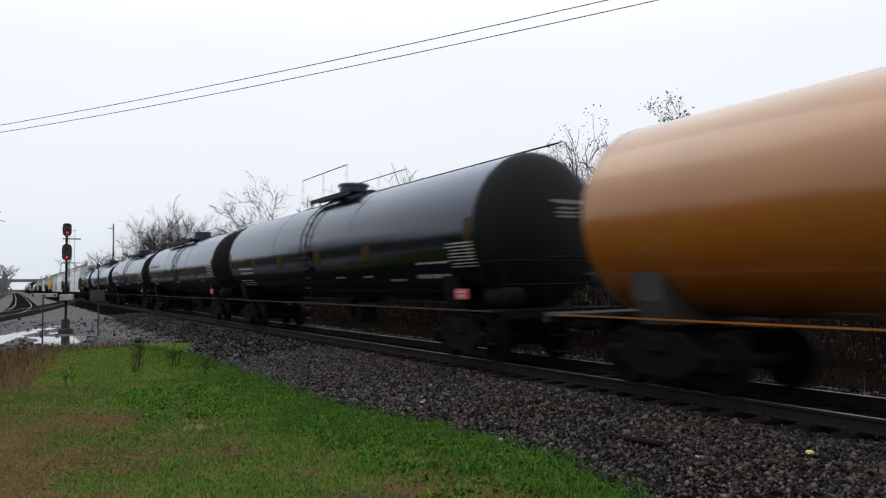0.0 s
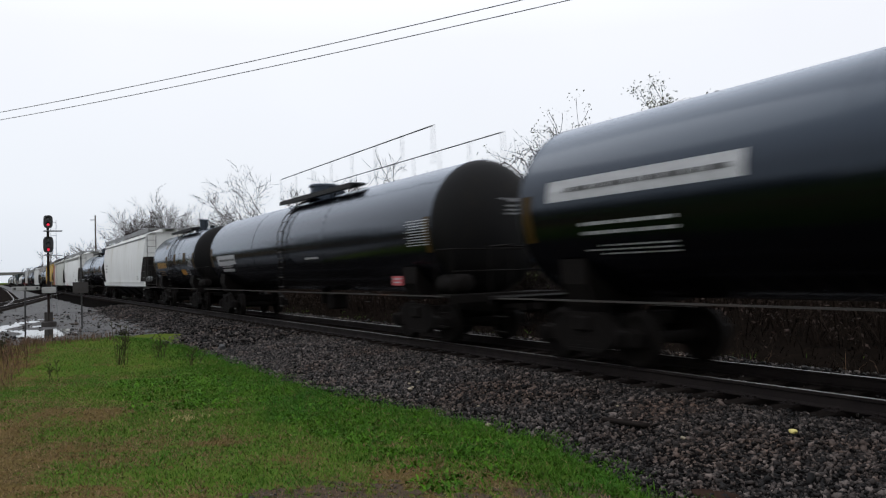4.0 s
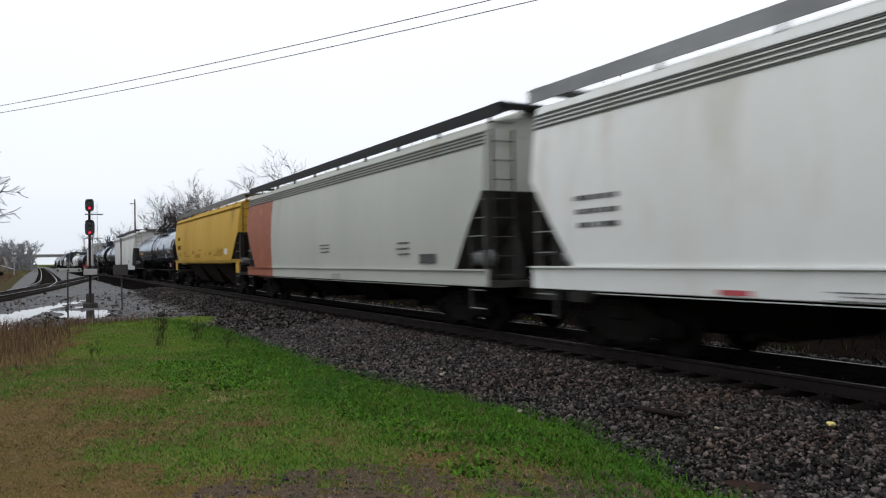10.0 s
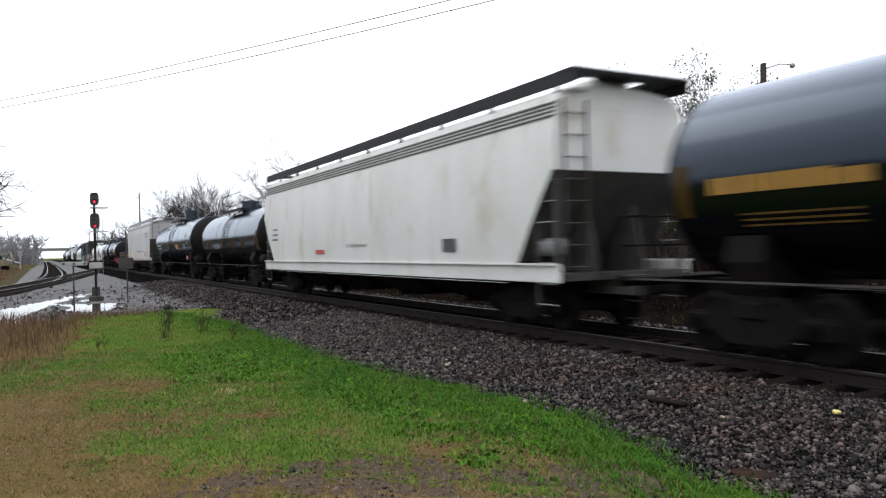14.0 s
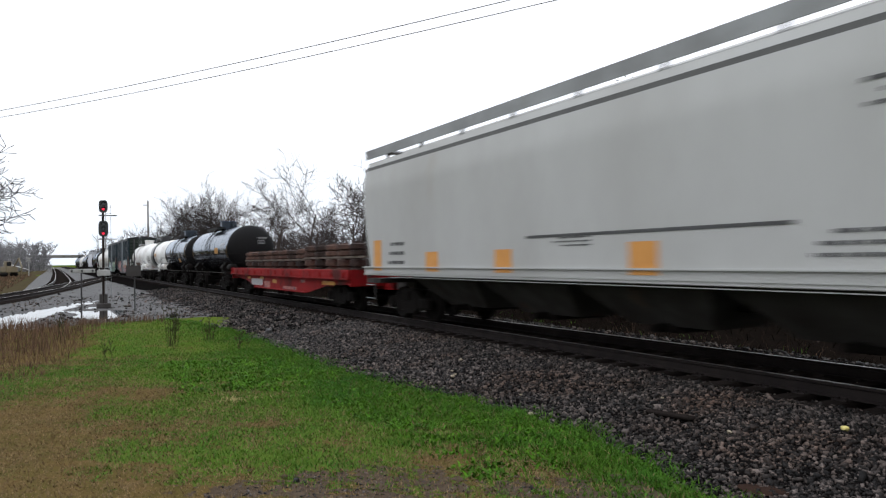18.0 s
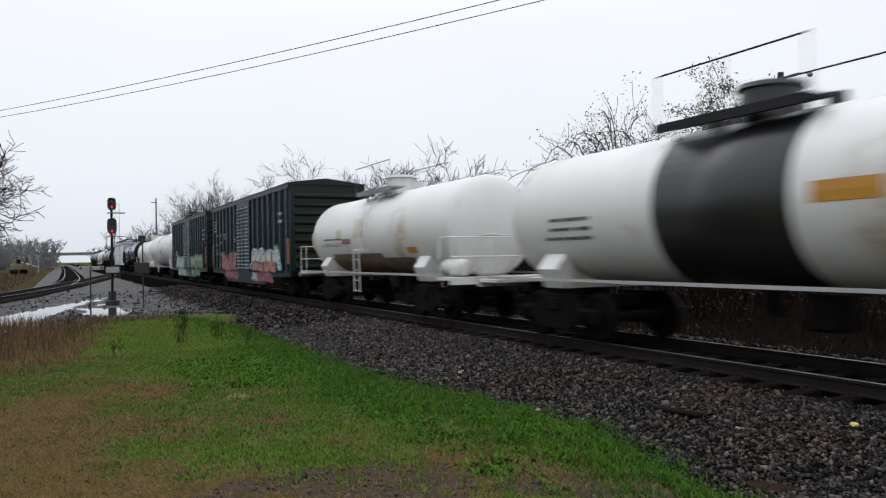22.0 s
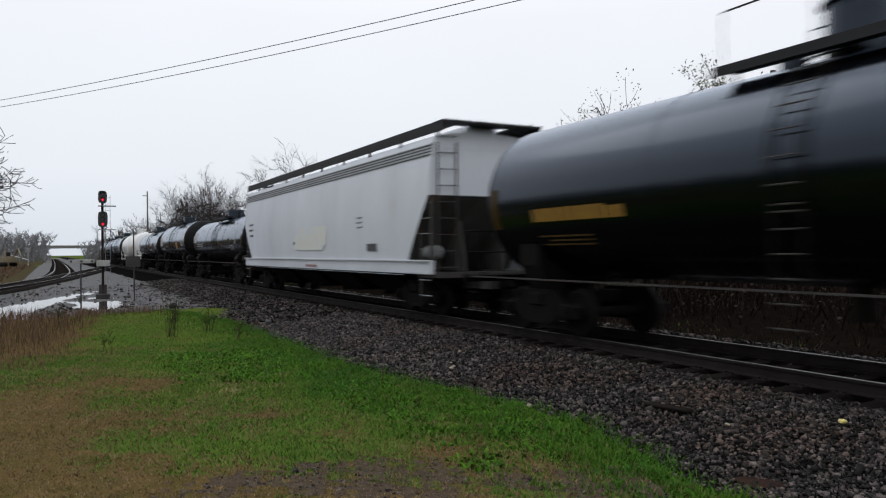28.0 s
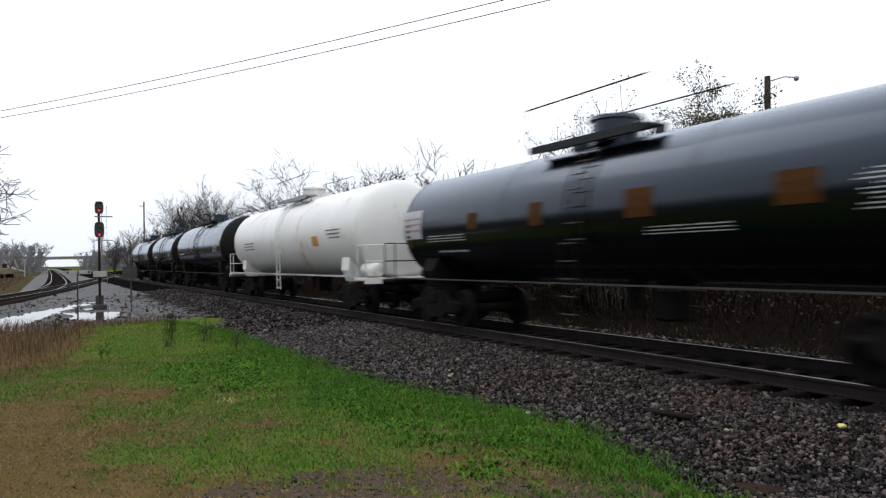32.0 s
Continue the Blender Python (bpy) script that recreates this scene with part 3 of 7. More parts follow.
main_track = thing("main_track", pose(0, 0, 0), "main railway line of steel rails on timber ties", "railway track", kind="structure")
for side in (-0.7525, 0.7525):
    rail("rail", [(TRACK_X, y) for y in (-700, 0, 60, 150, 720)], side, 0.0, main_track)
tie_block("far_ties", [(TRACK_X, y, -0.178, 0) for y in np.concatenate([np.arange(-120, -12, 0.55), np.arange(145.9, 420, 0.6)])], main_track)
for k in range(287):
    o = new("tie", TIE_MESH)
    o.parent = main_track
    o.matrix_basis = pose(TRACK_X + 0.05 * waves(k * 1.3, k, 0.7), -12 + 0.55 * k, -0.182 + 0.006 * waves(k, k * 0.4, 0.5), 0, 0, 0.8 * float(waves(k * 2, k, 0.9, 3)))
plate = bmesh.new()
box(plate, 0, 0, 0, 0.36, 0.19, 0.016, bevel=0.003)
box(plate, -0.11, 0.05, 0.016, 0.03, 0.03, 0.03)
box(plate, -0.11, -0.05, 0.016, 0.03, 0.03, 0.03)
plate = part("tie_plate", plate, RAIL_SIDE, main_track)
plate.matrix_basis = pose(TRACK_X - 0.7525, 2.3, -0.178)
for k in range(60):
    again(plate, main_track, pose(TRACK_X - 0.7525, 2.85 + 0.55 * k, -0.178))


def side_track(name, path, label):
    t = thing(name, pose(0, 0, 0), label, "railway track", kind="structure")
    for side in (-0.7525, 0.7525):
        rail("rail", path, side, -0.1, t)
    p = np.array(path, float)
    run = np.concatenate([[0], np.cumsum(np.hypot(*np.diff(p, axis=0).T))])
    at = np.arange(0, min(run[-1], 330), 0.6)
    x, y = np.interp(at, run, p[:, 0]), np.interp(at, run, p[:, 1])
    a = -np.arctan2(np.gradient(x), np.gradient(y))
    tie_block("ties", [(u, v, -0.27, w) for u, v, w in zip(x, y, a)], t)
    return t


def smooth_path(pts, step=4.0):
    p = np.array(pts, float)
    ys = np.arange(p[0, 1], p[-1, 1] + 0.1, step)
    x = np.interp(ys, p[:, 1], p[:, 0])
    for _ in range(3):
        x[1:-1] = (x[:-2] + 2 * x[1:-1] + x[2:]) / 4
    return list(zip(x, ys))


side_track("siding_track", smooth_path([(-16, 2), (-9.6, 20), (-6.6, 30), (-3.9, 40), (-1.75, 50), (-0.2, 60), (1.45, 71), (4.55, 95), (8.0, 119), (9.1, 129), (9.23, 134)]),
           "brown siding rails curving to join the main line")
side_track("second_track", smooth_path([(-0.1, 61), (0.55, 70), (0.9, 80), (1.15, 95), (1.5, 160), (1.6, 260), (1.6, 660)]),
           "second railway track running off to the overpass")


# ---------- loose stones ----------
def rock_shapes(count, faces):
    """Small angular lumps: corner arrays of one size, and their triangles."""
    bm = bmesh.new()
    bmesh.ops.create_cube(bm, size=1.35)
    bmesh.ops.triangulate(bm, faces=bm.faces)
    base = np.array([v.co for v in bm.verts])
    tri = np.array([[v.index for v in f.verts] for f in bm.faces])
    bm.free()
    return [base * rng.uniform(0.6, 1.15, (len(base), 1)) * rng.uniform(0.55, 1.25, (1, 3)) + rng.normal(0, 0.16, base.shape) for _ in range(count)], tri


ROCKS, ROCK_TRI = rock_shapes(12, 20)


def scatter_rocks(name, x, y, z, size, material):
    n, k = len(x), len(ROCKS[0])
    pick = rng.integers(0, len(ROCKS), n)
    shapes = np.array(ROCKS)[pick] * size[:, None, None]
    a, b = rng.uniform(0, 6.283, n), rng.uniform(-0.8, 0.8, n)
    ca, sa, cb, sb = np.cos(a), np.sin(a), np.cos(b), np.sin(b)
    X, Y, Z = shapes[..., 0], shapes[..., 1], shapes[..., 2] * 0.75
    Y, Z = Y * cb[:, None] - Z * sb[:, None], Y * sb[:, None] + Z * cb[:, None]
    X, Y = X * ca[:, None] - Y * sa[:, None], X * sa[:, None] + Y * ca[:, None]
    v = np.stack([X + x[:, None], Y + y[:, None], Z + (z + size * 0.25)[:, None]], 2).reshape(-1, 3)
    f = (ROCK_TRI[None] + (np.arange(n) * k)[:, None, None]).reshape(-1, 3)
    return fast_mesh(name, v, f, material)


def strew(count, ylo, yhi, power, xlo, xhi, size, name):
    y = ylo + (yhi - ylo) * rng.random(count) ** power
    x = xlo + (xhi - xlo) * rng.random(count)
    keep = (x > turf_edge(y) - 0.12) | (y > 30)
    x, y = x[keep], y[keep]
    s = size * rng.lognormal(0, 0.33, len(x))
    return tagged(scatter_rocks(name, x, y, ballast_z(x, y), s, STONE), "loose grey and brown ballast stones", "stones", kind="stuff")


strew(62000, 2.0, 20, 1.4, 4.4, 8.45, 0.0205, "ballast_stones")
strew(18000, 17, 55, 1.3, 2.9, 8.45, 0.031, "ballast_stones")
strew(4500, 2.0, 30, 1.1, 8.55, 9.95, 0.026, "ballast_stones")
strew(3500, 2.0, 35, 1.1, 10.0, 12.2, 0.032, "ballast_stones")


# ---------- turf ----------
def tufts(name, x, y, z, height, width, lean, material):
    """Blades: each a bent strip of two quads' worth of corners tapering to a point."""
    n = len(x)
    a = rng.uniform(0, 6.283, n)
    b = rng.uniform(0, 6.283, n)
    dx, dy = np.cos(a) * width / 2, np.sin(a) * width / 2
    lx, ly = np.cos(b) * lean * height, np.sin(b) * lean * height
    mid = 0.55
    P = np.zeros((n, 5, 3))
    P[:, 0] = np.stack([x - dx, y - dy, z], 1)
    P[:, 1] = np.stack([x + dx, y + dy, z], 1)
    P[:, 2] = np.stack([x - dx * 0.7 + lx * 0.35, y - dy * 0.7 + ly * 0.35, z + height * mid], 1)
    P[:, 3] = np.stack([x + dx * 0.7 + lx * 0.35, y + dy * 0.7 + ly * 0.35, z + height * mid], 1)
    P[:, 4] = np.stack([x + lx, y + ly, z + height * np.sqrt(np.clip(1 - lean * lean * 0.5, 0.3, 1))], 1)
    tri = np.array([(0, 1, 3), (0, 3, 2), (2, 3, 4)])
    f = (tri[None] + (np.arange(n) * 5)[:, None, None]).reshape(-1, 3)
    return fast_mesh(name, P.reshape(-1, 3), f, material)


PATCHES = ((1.3, 11.5, 0.42, 0.5, 0.95), (-0.3, 8.6, 0.7, 1.2, 0.7), (-0.3, 6.6, 0.6, 0.7, 0.7), (0.4, 6.1, 0.5, 0.5, 0.65), (0.9, 9.2, 0.4, 0.35, 0.5),
           (2.3, 5.0, 0.5, 0.3, 0.7), (-0.2, 10.9, 0.6, 0.6, 0.5), (2.1, 8.7, 0.5, 0.25, 0.45), (2.6, 7.5, 0.6, 0.25, 0.3), (3.3, 6.4, 0.4, 0.3, 0.35),
           (1.2, 5.9, 0.5, 0.4, 0.4), (3.6, 6.1, 0.45, 0.5, 0.6), (4.1, 5.5, 0.4, 0.5, 0.75), (3.9, 6.7, 0.3, 0.3, 0.5), (0.9, 12.1, 0.7, 0.6, 0.5), (-0.2, 9.6, 0.5, 2.2, 0.5), (3.7, 4.4, 0.8, 0.4, 0.5), (-1.4, 12.5, 0.8, 1.0, 0.4))
GRITTY = ((1.44, 6.06, 0.6, 0.35, 0.9), (2.45, 6.05, 0.55, 0.35, 1.1), (2.9, 5.75, 0.45, 0.3, 0.9), (1.95, 5.4, 0.45, 0.35, 0.9), (3.95, 4.55, 0.5, 0.35, 1.1),
          (3.4, 4.3, 0.5, 0.3, 1.0), (3.8, 4.0, 0.5, 0.3, 1.0), (0.95, 5.75, 0.4, 0.3, 0.7), (3.6, 5.35, 0.35, 0.3, 0.9), (4.3, 4.9, 0.25, 0.35, 0.9), (3.9, 5.0, 0.4, 0.3, 0.9), (2.5, 5.2, 0.6, 0.4, 0.8))


def dry(x, y):
    """How withered the turf is, 0 to 1: broad patches, more on the left and by the bare soil."""
    v = 0.19 + 0.30 * waves(x, y, 1.3, 2.2) + 0.30 * waves(x, y, 0.45, 5) + 0.20 * waves(x, y, 0.17, 1)
    for px, py, rx, ry, w in PATCHES:
        v = v + w * np.exp(-((x - px) / rx) ** 2 - ((y - py) / ry) ** 2)
    v = v + 0.34 * ease(7.6, 5.6, y) * ease(4.3, 3.3, x) + 0.26 * ease(2.0, 0.2, x) - 0.30 * ease(2.4, 4.0, x) - 0.15 * ease(10, 14, y) + 0.6 * ease(1.0, -0.6, x - 0.1 * (y - 15)) * ease(14, 17, y)
    return np.clip(v, 0, 1)


def bare(x, y):
    """Trodden soil and grit by the near edge of the turf."""
    v = 0.0
    for px, py, rx, ry, w in GRITTY:
        v = v + w * np.exp(-((x - px) / rx) ** 2 - ((y - py) / ry) ** 2)
    return np.clip(np.minimum(v, 0.75) + 0.42 * waves(x, y, 0.28, 7) + 0.42 * waves(x, y, 0.085, 3) - 0.2, 0, 1)


def turf_spots(count, ylo, yhi, power):
    y = ylo + (yhi - ylo) * rng.random(count) ** power
    x = (-0.16 * y - 1.2) + rng.random(count) * (turf_edge(y) + 0.16 * y + 1.2)
    keep = (rng.random(count) > bare(x, y) * 0.96) & (yard_zone(x, y) < 0.35)
    return x[keep], y[keep]


for count, ylo, yhi, power, size in ((230000, 3.4, 17, 1.5, 1.0), (150000, 8, 30.5, 1.0, 1.05)):
    x, y = turf_spots(count, ylo, yhi, power)
    d = dry(x, y)
    brown = rng.random(len(x)) < 0.05 + 1.05 * d
    lush = ease(2.6, 4.6, x) * (1 - d)
    clump = 0.5 + 0.5 * waves(x, y, 0.22, 9)
    h = (0.018 + (0.03 + 0.03 * clump) * rng.random(len(x)) * (1 - 0.5 * d) + 0.065 * lush * clump) * size
    deep = ~brown & (lush + 0.35 * waves(x, y, 0.5, 8) > 0.35)
    for sel, material, label in ((~brown & ~deep, GRASS, "short green winter grass"), (deep, LUSH, "lush dark green grass by the ballast"), (brown, GRASS_DRY, "withered tan grass")):
        u, v = x[sel], y[sel]
        tagged(tufts("grass", u, v, ground_z(u, v) - 0.008, h[sel], np.full(len(u), 0.0105 * size), rng.uniform(0.45, 1.15, len(u)), material), label, "grass", kind="stuff")

# lush clover in round clumps
n = 90
px, py = rng.uniform(1.9, 4.2, n), rng.uniform(11.2, 15.6, n)
px2, py2 = rng.uniform(3.4, 4.9, 50), rng.uniform(5.6, 10.5, 50)
px, py = np.concatenate([px, px2]), np.concatenate([py, py2])
k = px < turf_edge(py) - 0.1
px, py = np.repeat(px[k], 60), np.repeat(py[k], 60)
px, py = px + rng.normal(0, 0.13, len(px)), py + rng.normal(0, 0.13, len(py))
tagged(tufts("clover", px, py, ground_z(px, py) - 0.005, rng.uniform(0.03, 0.09, len(px)), np.full(len(px), 0.035), rng.uniform(0.7, 1.3, len(px)), CLOVER), "lush dark green clover in the turf", "clover", kind="stuff")
# ragged grass spilling over the ballast edge
n = 9000
py = 3.6 + 22 * rng.random(n) ** 1.3
px = turf_edge(py) + rng.normal(0.02, 0.12, n) + 0.1 * waves(py, py, 0.12, 4)
tagged(tufts("grass", px, py, np.maximum(ground_z(px, py), ballast_z(px, py)) - 0.01, rng.uniform(0.03, 0.12, n), np.full(n, 0.011), rng.uniform(0.5, 1.2, n), LUSH), "ragged green grass at the ballast edge", "grass", kind="stuff")

# trodden soil: small ragged cells wherever the turf has worn through
cx, cy = np.meshgrid(np.arange(0.2, 5.2, 0.035), np.arange(3.3, 7.2, 0.035))
cx, cy = cx.ravel(), cy.ravel()
k = bare(cx, cy) > 0.42
cx, cy = cx[k], cy[k]
cz = ground_z(cx, cy) + 0.006
quad = np.array([(-1, -1), (1, -1), (1, 1), (-1, 1)]) * 0.0176
v = np.stack([cx[:, None] + quad[:, 0], cy[:, None] + quad[:, 1], ground_z(cx[:, None] + quad[:, 0], cy[:, None] + quad[:, 1]) + 0.006], 2).reshape(-1, 3)
tagged(fast_mesh("bare_soil", v, np.arange(len(v)).reshape(-1, 4), SOIL), "trodden brown gritty soil worn through the turf", "soil", kind="stuff")

# withered turf: matted brown cells among the green
cx, cy = np.meshgrid(np.arange(-4.2, 5.0, 0.05), np.concatenate([np.arange(3.3, 26, 0.05)]))
cx, cy = cx.ravel(), cy.ravel()
k = (dry(cx, cy) + 0.30 * waves(cx, cy, 0.11, 4) + 0.2 * waves(cx, cy, 0.045, 6) > 0.62) & (cx < turf_edge(cy) - 0.15) & (cx > -0.2 * cy - 0.6)
cx, cy = cx[k], cy[k]
quad = np.array([(-1, -1), (1, -1), (1, 1), (-1, 1)]) * 0.027
v = np.stack([cx[:, None] + quad[:, 0], cy[:, None] + quad[:, 1], ground_z(cx[:, None] + quad[:, 0], cy[:, None] + quad[:, 1]) + 0.004], 2).reshape(-1, 3)
tagged(fast_mesh("withered_turf", v, np.arange(len(v)).reshape(-1, 4), WITHER), "matted brown withered turf among the green", "turf", kind="stuff")

# tall dead weeds by the puddle
n = 9000
y = rng.uniform(14.5, 28.8, n)
x = -6.5 + rng.random(n) * (6.6 + 0.13 * (y - 15)) - rng.random(n) ** 2 * 0.8
k = waves(x, y, 0.8, 3) + 0.4 > -0.2
x, y = x[k], y[k]
tagged(tufts("dead_weeds", x, y, ground_z(x, y) - 0.02, (0.10 + 0.42 * rng.random(len(x)) * ease(13, 22, y)) * (1 - 0.4 * ease(-0.5, 1.5, x)), np.full(len(x), 0.016), rng.uniform(0.05, 0.5, len(x)), WEED), "rust-brown dead weeds by the puddle", "weeds", kind="stuff")
n = 900
y, x = rng.uniform(25.5, 30.0, n), rng.uniform(0.8, 3.4, n)
tagged(tufts("dead_weeds", x, y, ground_z(x, y) - 0.02, rng.uniform(0.12, 0.35, n), np.full(n, 0.014), rng.uniform(0.1, 0.5, n), WEED), "thin brown weeds at the turf edge", "weeds", kind="stuff")
# grit on the bare soil
n = 26000
y, x = rng.uniform(3.4, 7.0, n), rng.uniform(0.2, 5.0, n)
k = bare(x, y) > 0.35 + 0.4 * rng.random(n)
tagged(scatter_rocks("soil_grit", x[k], y[k], ground_z(x[k], y[k]), 0.007 * rng.lognormal(0, 0.5, k.sum()), STONE), "small grey grit on the bare soil", "grit", kind="stuff")
n = 3500
y, x = 27.0 + 40 * rng.random(n) ** 1.5, rng.uniform(-6, 5.5, n)
k = yard_z(x, y) > -0.408
x, y = x[k], y[k]
n = len(x)
tagged(scatter_rocks("yard_stones", x, y, yard_z(x, y), 0.03 * rng.lognormal(0, 0.5, n), STONE), "wet stones strewn over the gravel yard", "stones", kind="stuff")


def weed_plant(x, y, height, stalks, seed, label):
    r = random.Random(seed)
    t = thing("tall_weed", pose(x, y, float(ground_z(x, y))), label, "weed", "weeds in the turf")
    for k in range(stalks):
        bm = bmesh.new()
        a, l = r.uniform(0, 6.28), r.uniform(0.04, 0.22)
        h = height * r.uniform(0.6, 1.0)
        bx, by = r.uniform(-0.12, 0.12), r.uniform(-0.12, 0.12)
        tip = Vector((bx + math.cos(a) * l, by + math.sin(a) * l, h))
        rod(bm, (bx, by, -0.03), tip, 0.007, 4, 0.004)
        for q in range(5):
            f = r.uniform(0.35, 1.0)
            p = Vector((bx, by, 0)).lerp(tip, f)
            b = r.uniform(0, 6.28)
            rod(bm, p, p + Vector((math.cos(b) * 0.07, math.sin(b) * 0.07, r.uniform(0.03, 0.1))), 0.004, 4, 0.009)
        part("stalk", bm, WEED_D, t)
    return t


weed_plant(2.54, 18.5, 0.95, 14, 1, "tall dry weed stalks standing in green turf")
weed_plant(3.52, 19.3, 0.6, 9, 2, "small dry weed in green turf")
weed_plant(3.75, 17.0, 0.42, 6, 3, "low dark weed by the ballast edge")
weed_plant(1.0, 16.2, 0.5, 3, 4, "thin pale weed stalk in the turf")
weed_plant(0.2, 22.5, 0.7, 5, 6, "thin brown weed by the dead grass")
n = 120
x, y = 2.25 + rng.normal(0, 0.20, n), 10.45 + rng.normal(0, 0.10, n)
tagged(tufts("straw_tuft", x, y, ground_z(x, y) + 0.01, rng.uniform(0.04, 0.10, n), np.full(n, 0.006), rng.uniform(1.0, 1.3, n), STRAW), "flattened pale straw tuft on the turf", "straw", kind="stuff")


# ---------- litter on the ballast ----------
def lump(name, x, y, z, sx, sy, sz, material, label, category, seed):
    bm = bmesh.new()
    bmesh.ops.create_icosphere(bm, subdivisions=2, radius=0.5)
    r = random.Random(seed)
    for v in bm.verts:
        v.co *= r.uniform(0.82, 1.1)
        v.co.x, v.co.y, v.co.z = v.co.x * sx, v.co.y * sy, v.co.z * sz
    ob = part(name, bm, material)
    ob.matrix_basis = pose(x, y, z + sz * 0.3, 0, 0, seed * 40)
    return tagged(ob, label, category)


def bz(x, y):
    return float(ballast_z(np.array(x), np.array(y)))


lump("dark_rock", 5.16, 19.8, bz(5.16, 19.8), 0.2, 0.22, 0.2, DARK, "lone black rock on the ballast edge", "rock", 1)
lump("yellow_leaf", 7.02, 4.67, bz(7.02, 4.67) + 0.03, 0.10, 0.08, 0.05, mat("yellow_leaf", (0.55, 0.47, 0.16), (0.45, 0.36, 0.1), 0.6), "pale yellow fallen leaf on the ballast", "leaf", 2)
for k, (x, y, s) in enumerate(((6.50, 11.61, 0.11), (5.62, 10.31, 0.12), (5.74, 10.45, 0.08), (5.85, 10.75, 0.07), (5.25, 7.62, 0.12), (6.15, 5.35, 0.09), (6.75, 6.9, 0.06), (5.7, 8.5, 0.06))):
    lump("pale_stone", x, y, bz(x, y) + 0.03, s * 0.8, s * 0.6, s * 0.4, mat("pale_stone", (0.27, 0.23, 0.17), (0.17, 0.14, 0.10), 0.8), "pale tan stone among grey ballast", "stone", 10 + k)
bm = bmesh.new()
box(bm, 0, 0, 0, 0.72, 0.12, 0.045, bevel=0.012)
bmesh.ops.subdivide_edges(bm, edges=bm.edges[:], cuts=1)
ob = part("scrap_plate", bm, TIE)
ob.matrix_basis = pose(6.22, 6.25, bz(6.22, 6.25) + 0.045, 3, 4, 86)
tagged(ob, "dark flat scrap of timber lying on the ballast", "scrap")
lump("brown_clod", 5.22, 4.2, bz(5.22, 4.2) + 0.004, 0.42, 0.32, 0.03, mat("red_brown_soil", (0.034, 0.021, 0.016), (0.016, 0.010, 0.008), 0.95, fine=30, bump=0.6), "red-brown clod of soil at the turf edge", "soil", 3)


# ---------- trees ----------
class Wood:
    """Gathers tapering three- or five-sided branches into one array mesh."""

    def __init__(self):
        self.a, self.b, self.ra, self.rb, self.tips = [], [], [], [], []

    def limb(self, a, b, ra, rb):
        self.a.append(a), self.b.append(b), self.ra.append(ra), self.rb.append(rb)

    def mesh(self, name, material, parent, sides=3, scale=1.0):
        a, b = np.array(self.a) * scale, np.array(self.b) * scale
        ra, rb = np.array(self.ra) * scale, np.array(self.rb) * scale
        d = b - a
        d /= np.linalg.norm(d, axis=1)[:, None] + 1e-9
        s = np.cross(d, (0.31, 0.87, 0.39))
        s /= np.linalg.norm(s, axis=1)[:, None] + 1e-9
        t = np.cross(d, s)
        ang = np.arange(sides) * 2 * math.pi / sides
        ring = np.cos(ang)[None, :, None] * s[:, None] + np.sin(ang)[None, :, None] * t[:, None]
        v = np.concatenate([a[:, None] + ring * ra[:, None, None], b[:, None] + ring * rb[:, None, None]], 1).reshape(-1, 3)
        k = np.arange(sides)
        f = np.stack([k, (k + 1) % sides, sides + (k + 1) % sides, sides + k], 1)
        f = (f[None] + (np.arange(len(a)) * 2 * sides)[:, None, None]).reshape(-1, 4)
        ob = fast_mesh(name, v, f, material)
        ob.parent = parent
        return ob


def grow(trunk, twigs, r, a, d, length, radius, depth, top, droop, spread, thin):
    """One branch in three bent pieces, with finer ones leaving it."""
    px, py, pz = a
    qx, qy, qz = d
    for k in range(3):
        qx, qy, qz = qx + r.gauss(0, 0.13), qy + r.gauss(0, 0.13), qz + r.gauss(0.04, 0.09) - droop
        m = 1 / math.sqrt(qx * qx + qy * qy + qz * qz)
        qx, qy, qz = qx * m, qy * m, qz * m
        ex, ey, ez = px + qx * length / 3, py + qy * length / 3, pz + qz * length / 3
        r0, r1 = radius * (1 - k / 6), radius * (1 - (k + 1) / 6)
        (trunk if depth >= top - 1 else twigs).limb((px, py, pz), (ex, ey, ez), max(thin, r0), max(thin, r1))
        if depth > 0:
            for _ in range(2 if k else 1):
                sx, sy, sz = r.gauss(0, 1), r.gauss(0, 1), r.gauss(0.1, 0.6)
                o = sx * qx + sy * qy + sz * qz
                sx, sy, sz = sx - qx * o, sy - qy * o, sz - qz * o
                m = spread / (math.sqrt(sx * sx + sy * sy + sz * sz) + 1e-9)
                nx, ny, nz = qx * (1 - spread) + sx * m, qy * (1 - spread) + sy * m, qz * (1 - spread) + sz * m
                m = 1 / math.sqrt(nx * nx + ny * ny + nz * nz)
                f = r.uniform(0.3, 1.0)
                grow(trunk, twigs, r, (px + (ex - px) * f, py + (ey - py) * f, pz + (ez - pz) * f), (nx * m, ny * m, nz * m), length * r.uniform(0.5, 0.74), r1 * 0.6, depth - 1, top, droop, spread, thin)
        px, py, pz = ex, ey, ez
    twigs.tips.append((px, py, pz))


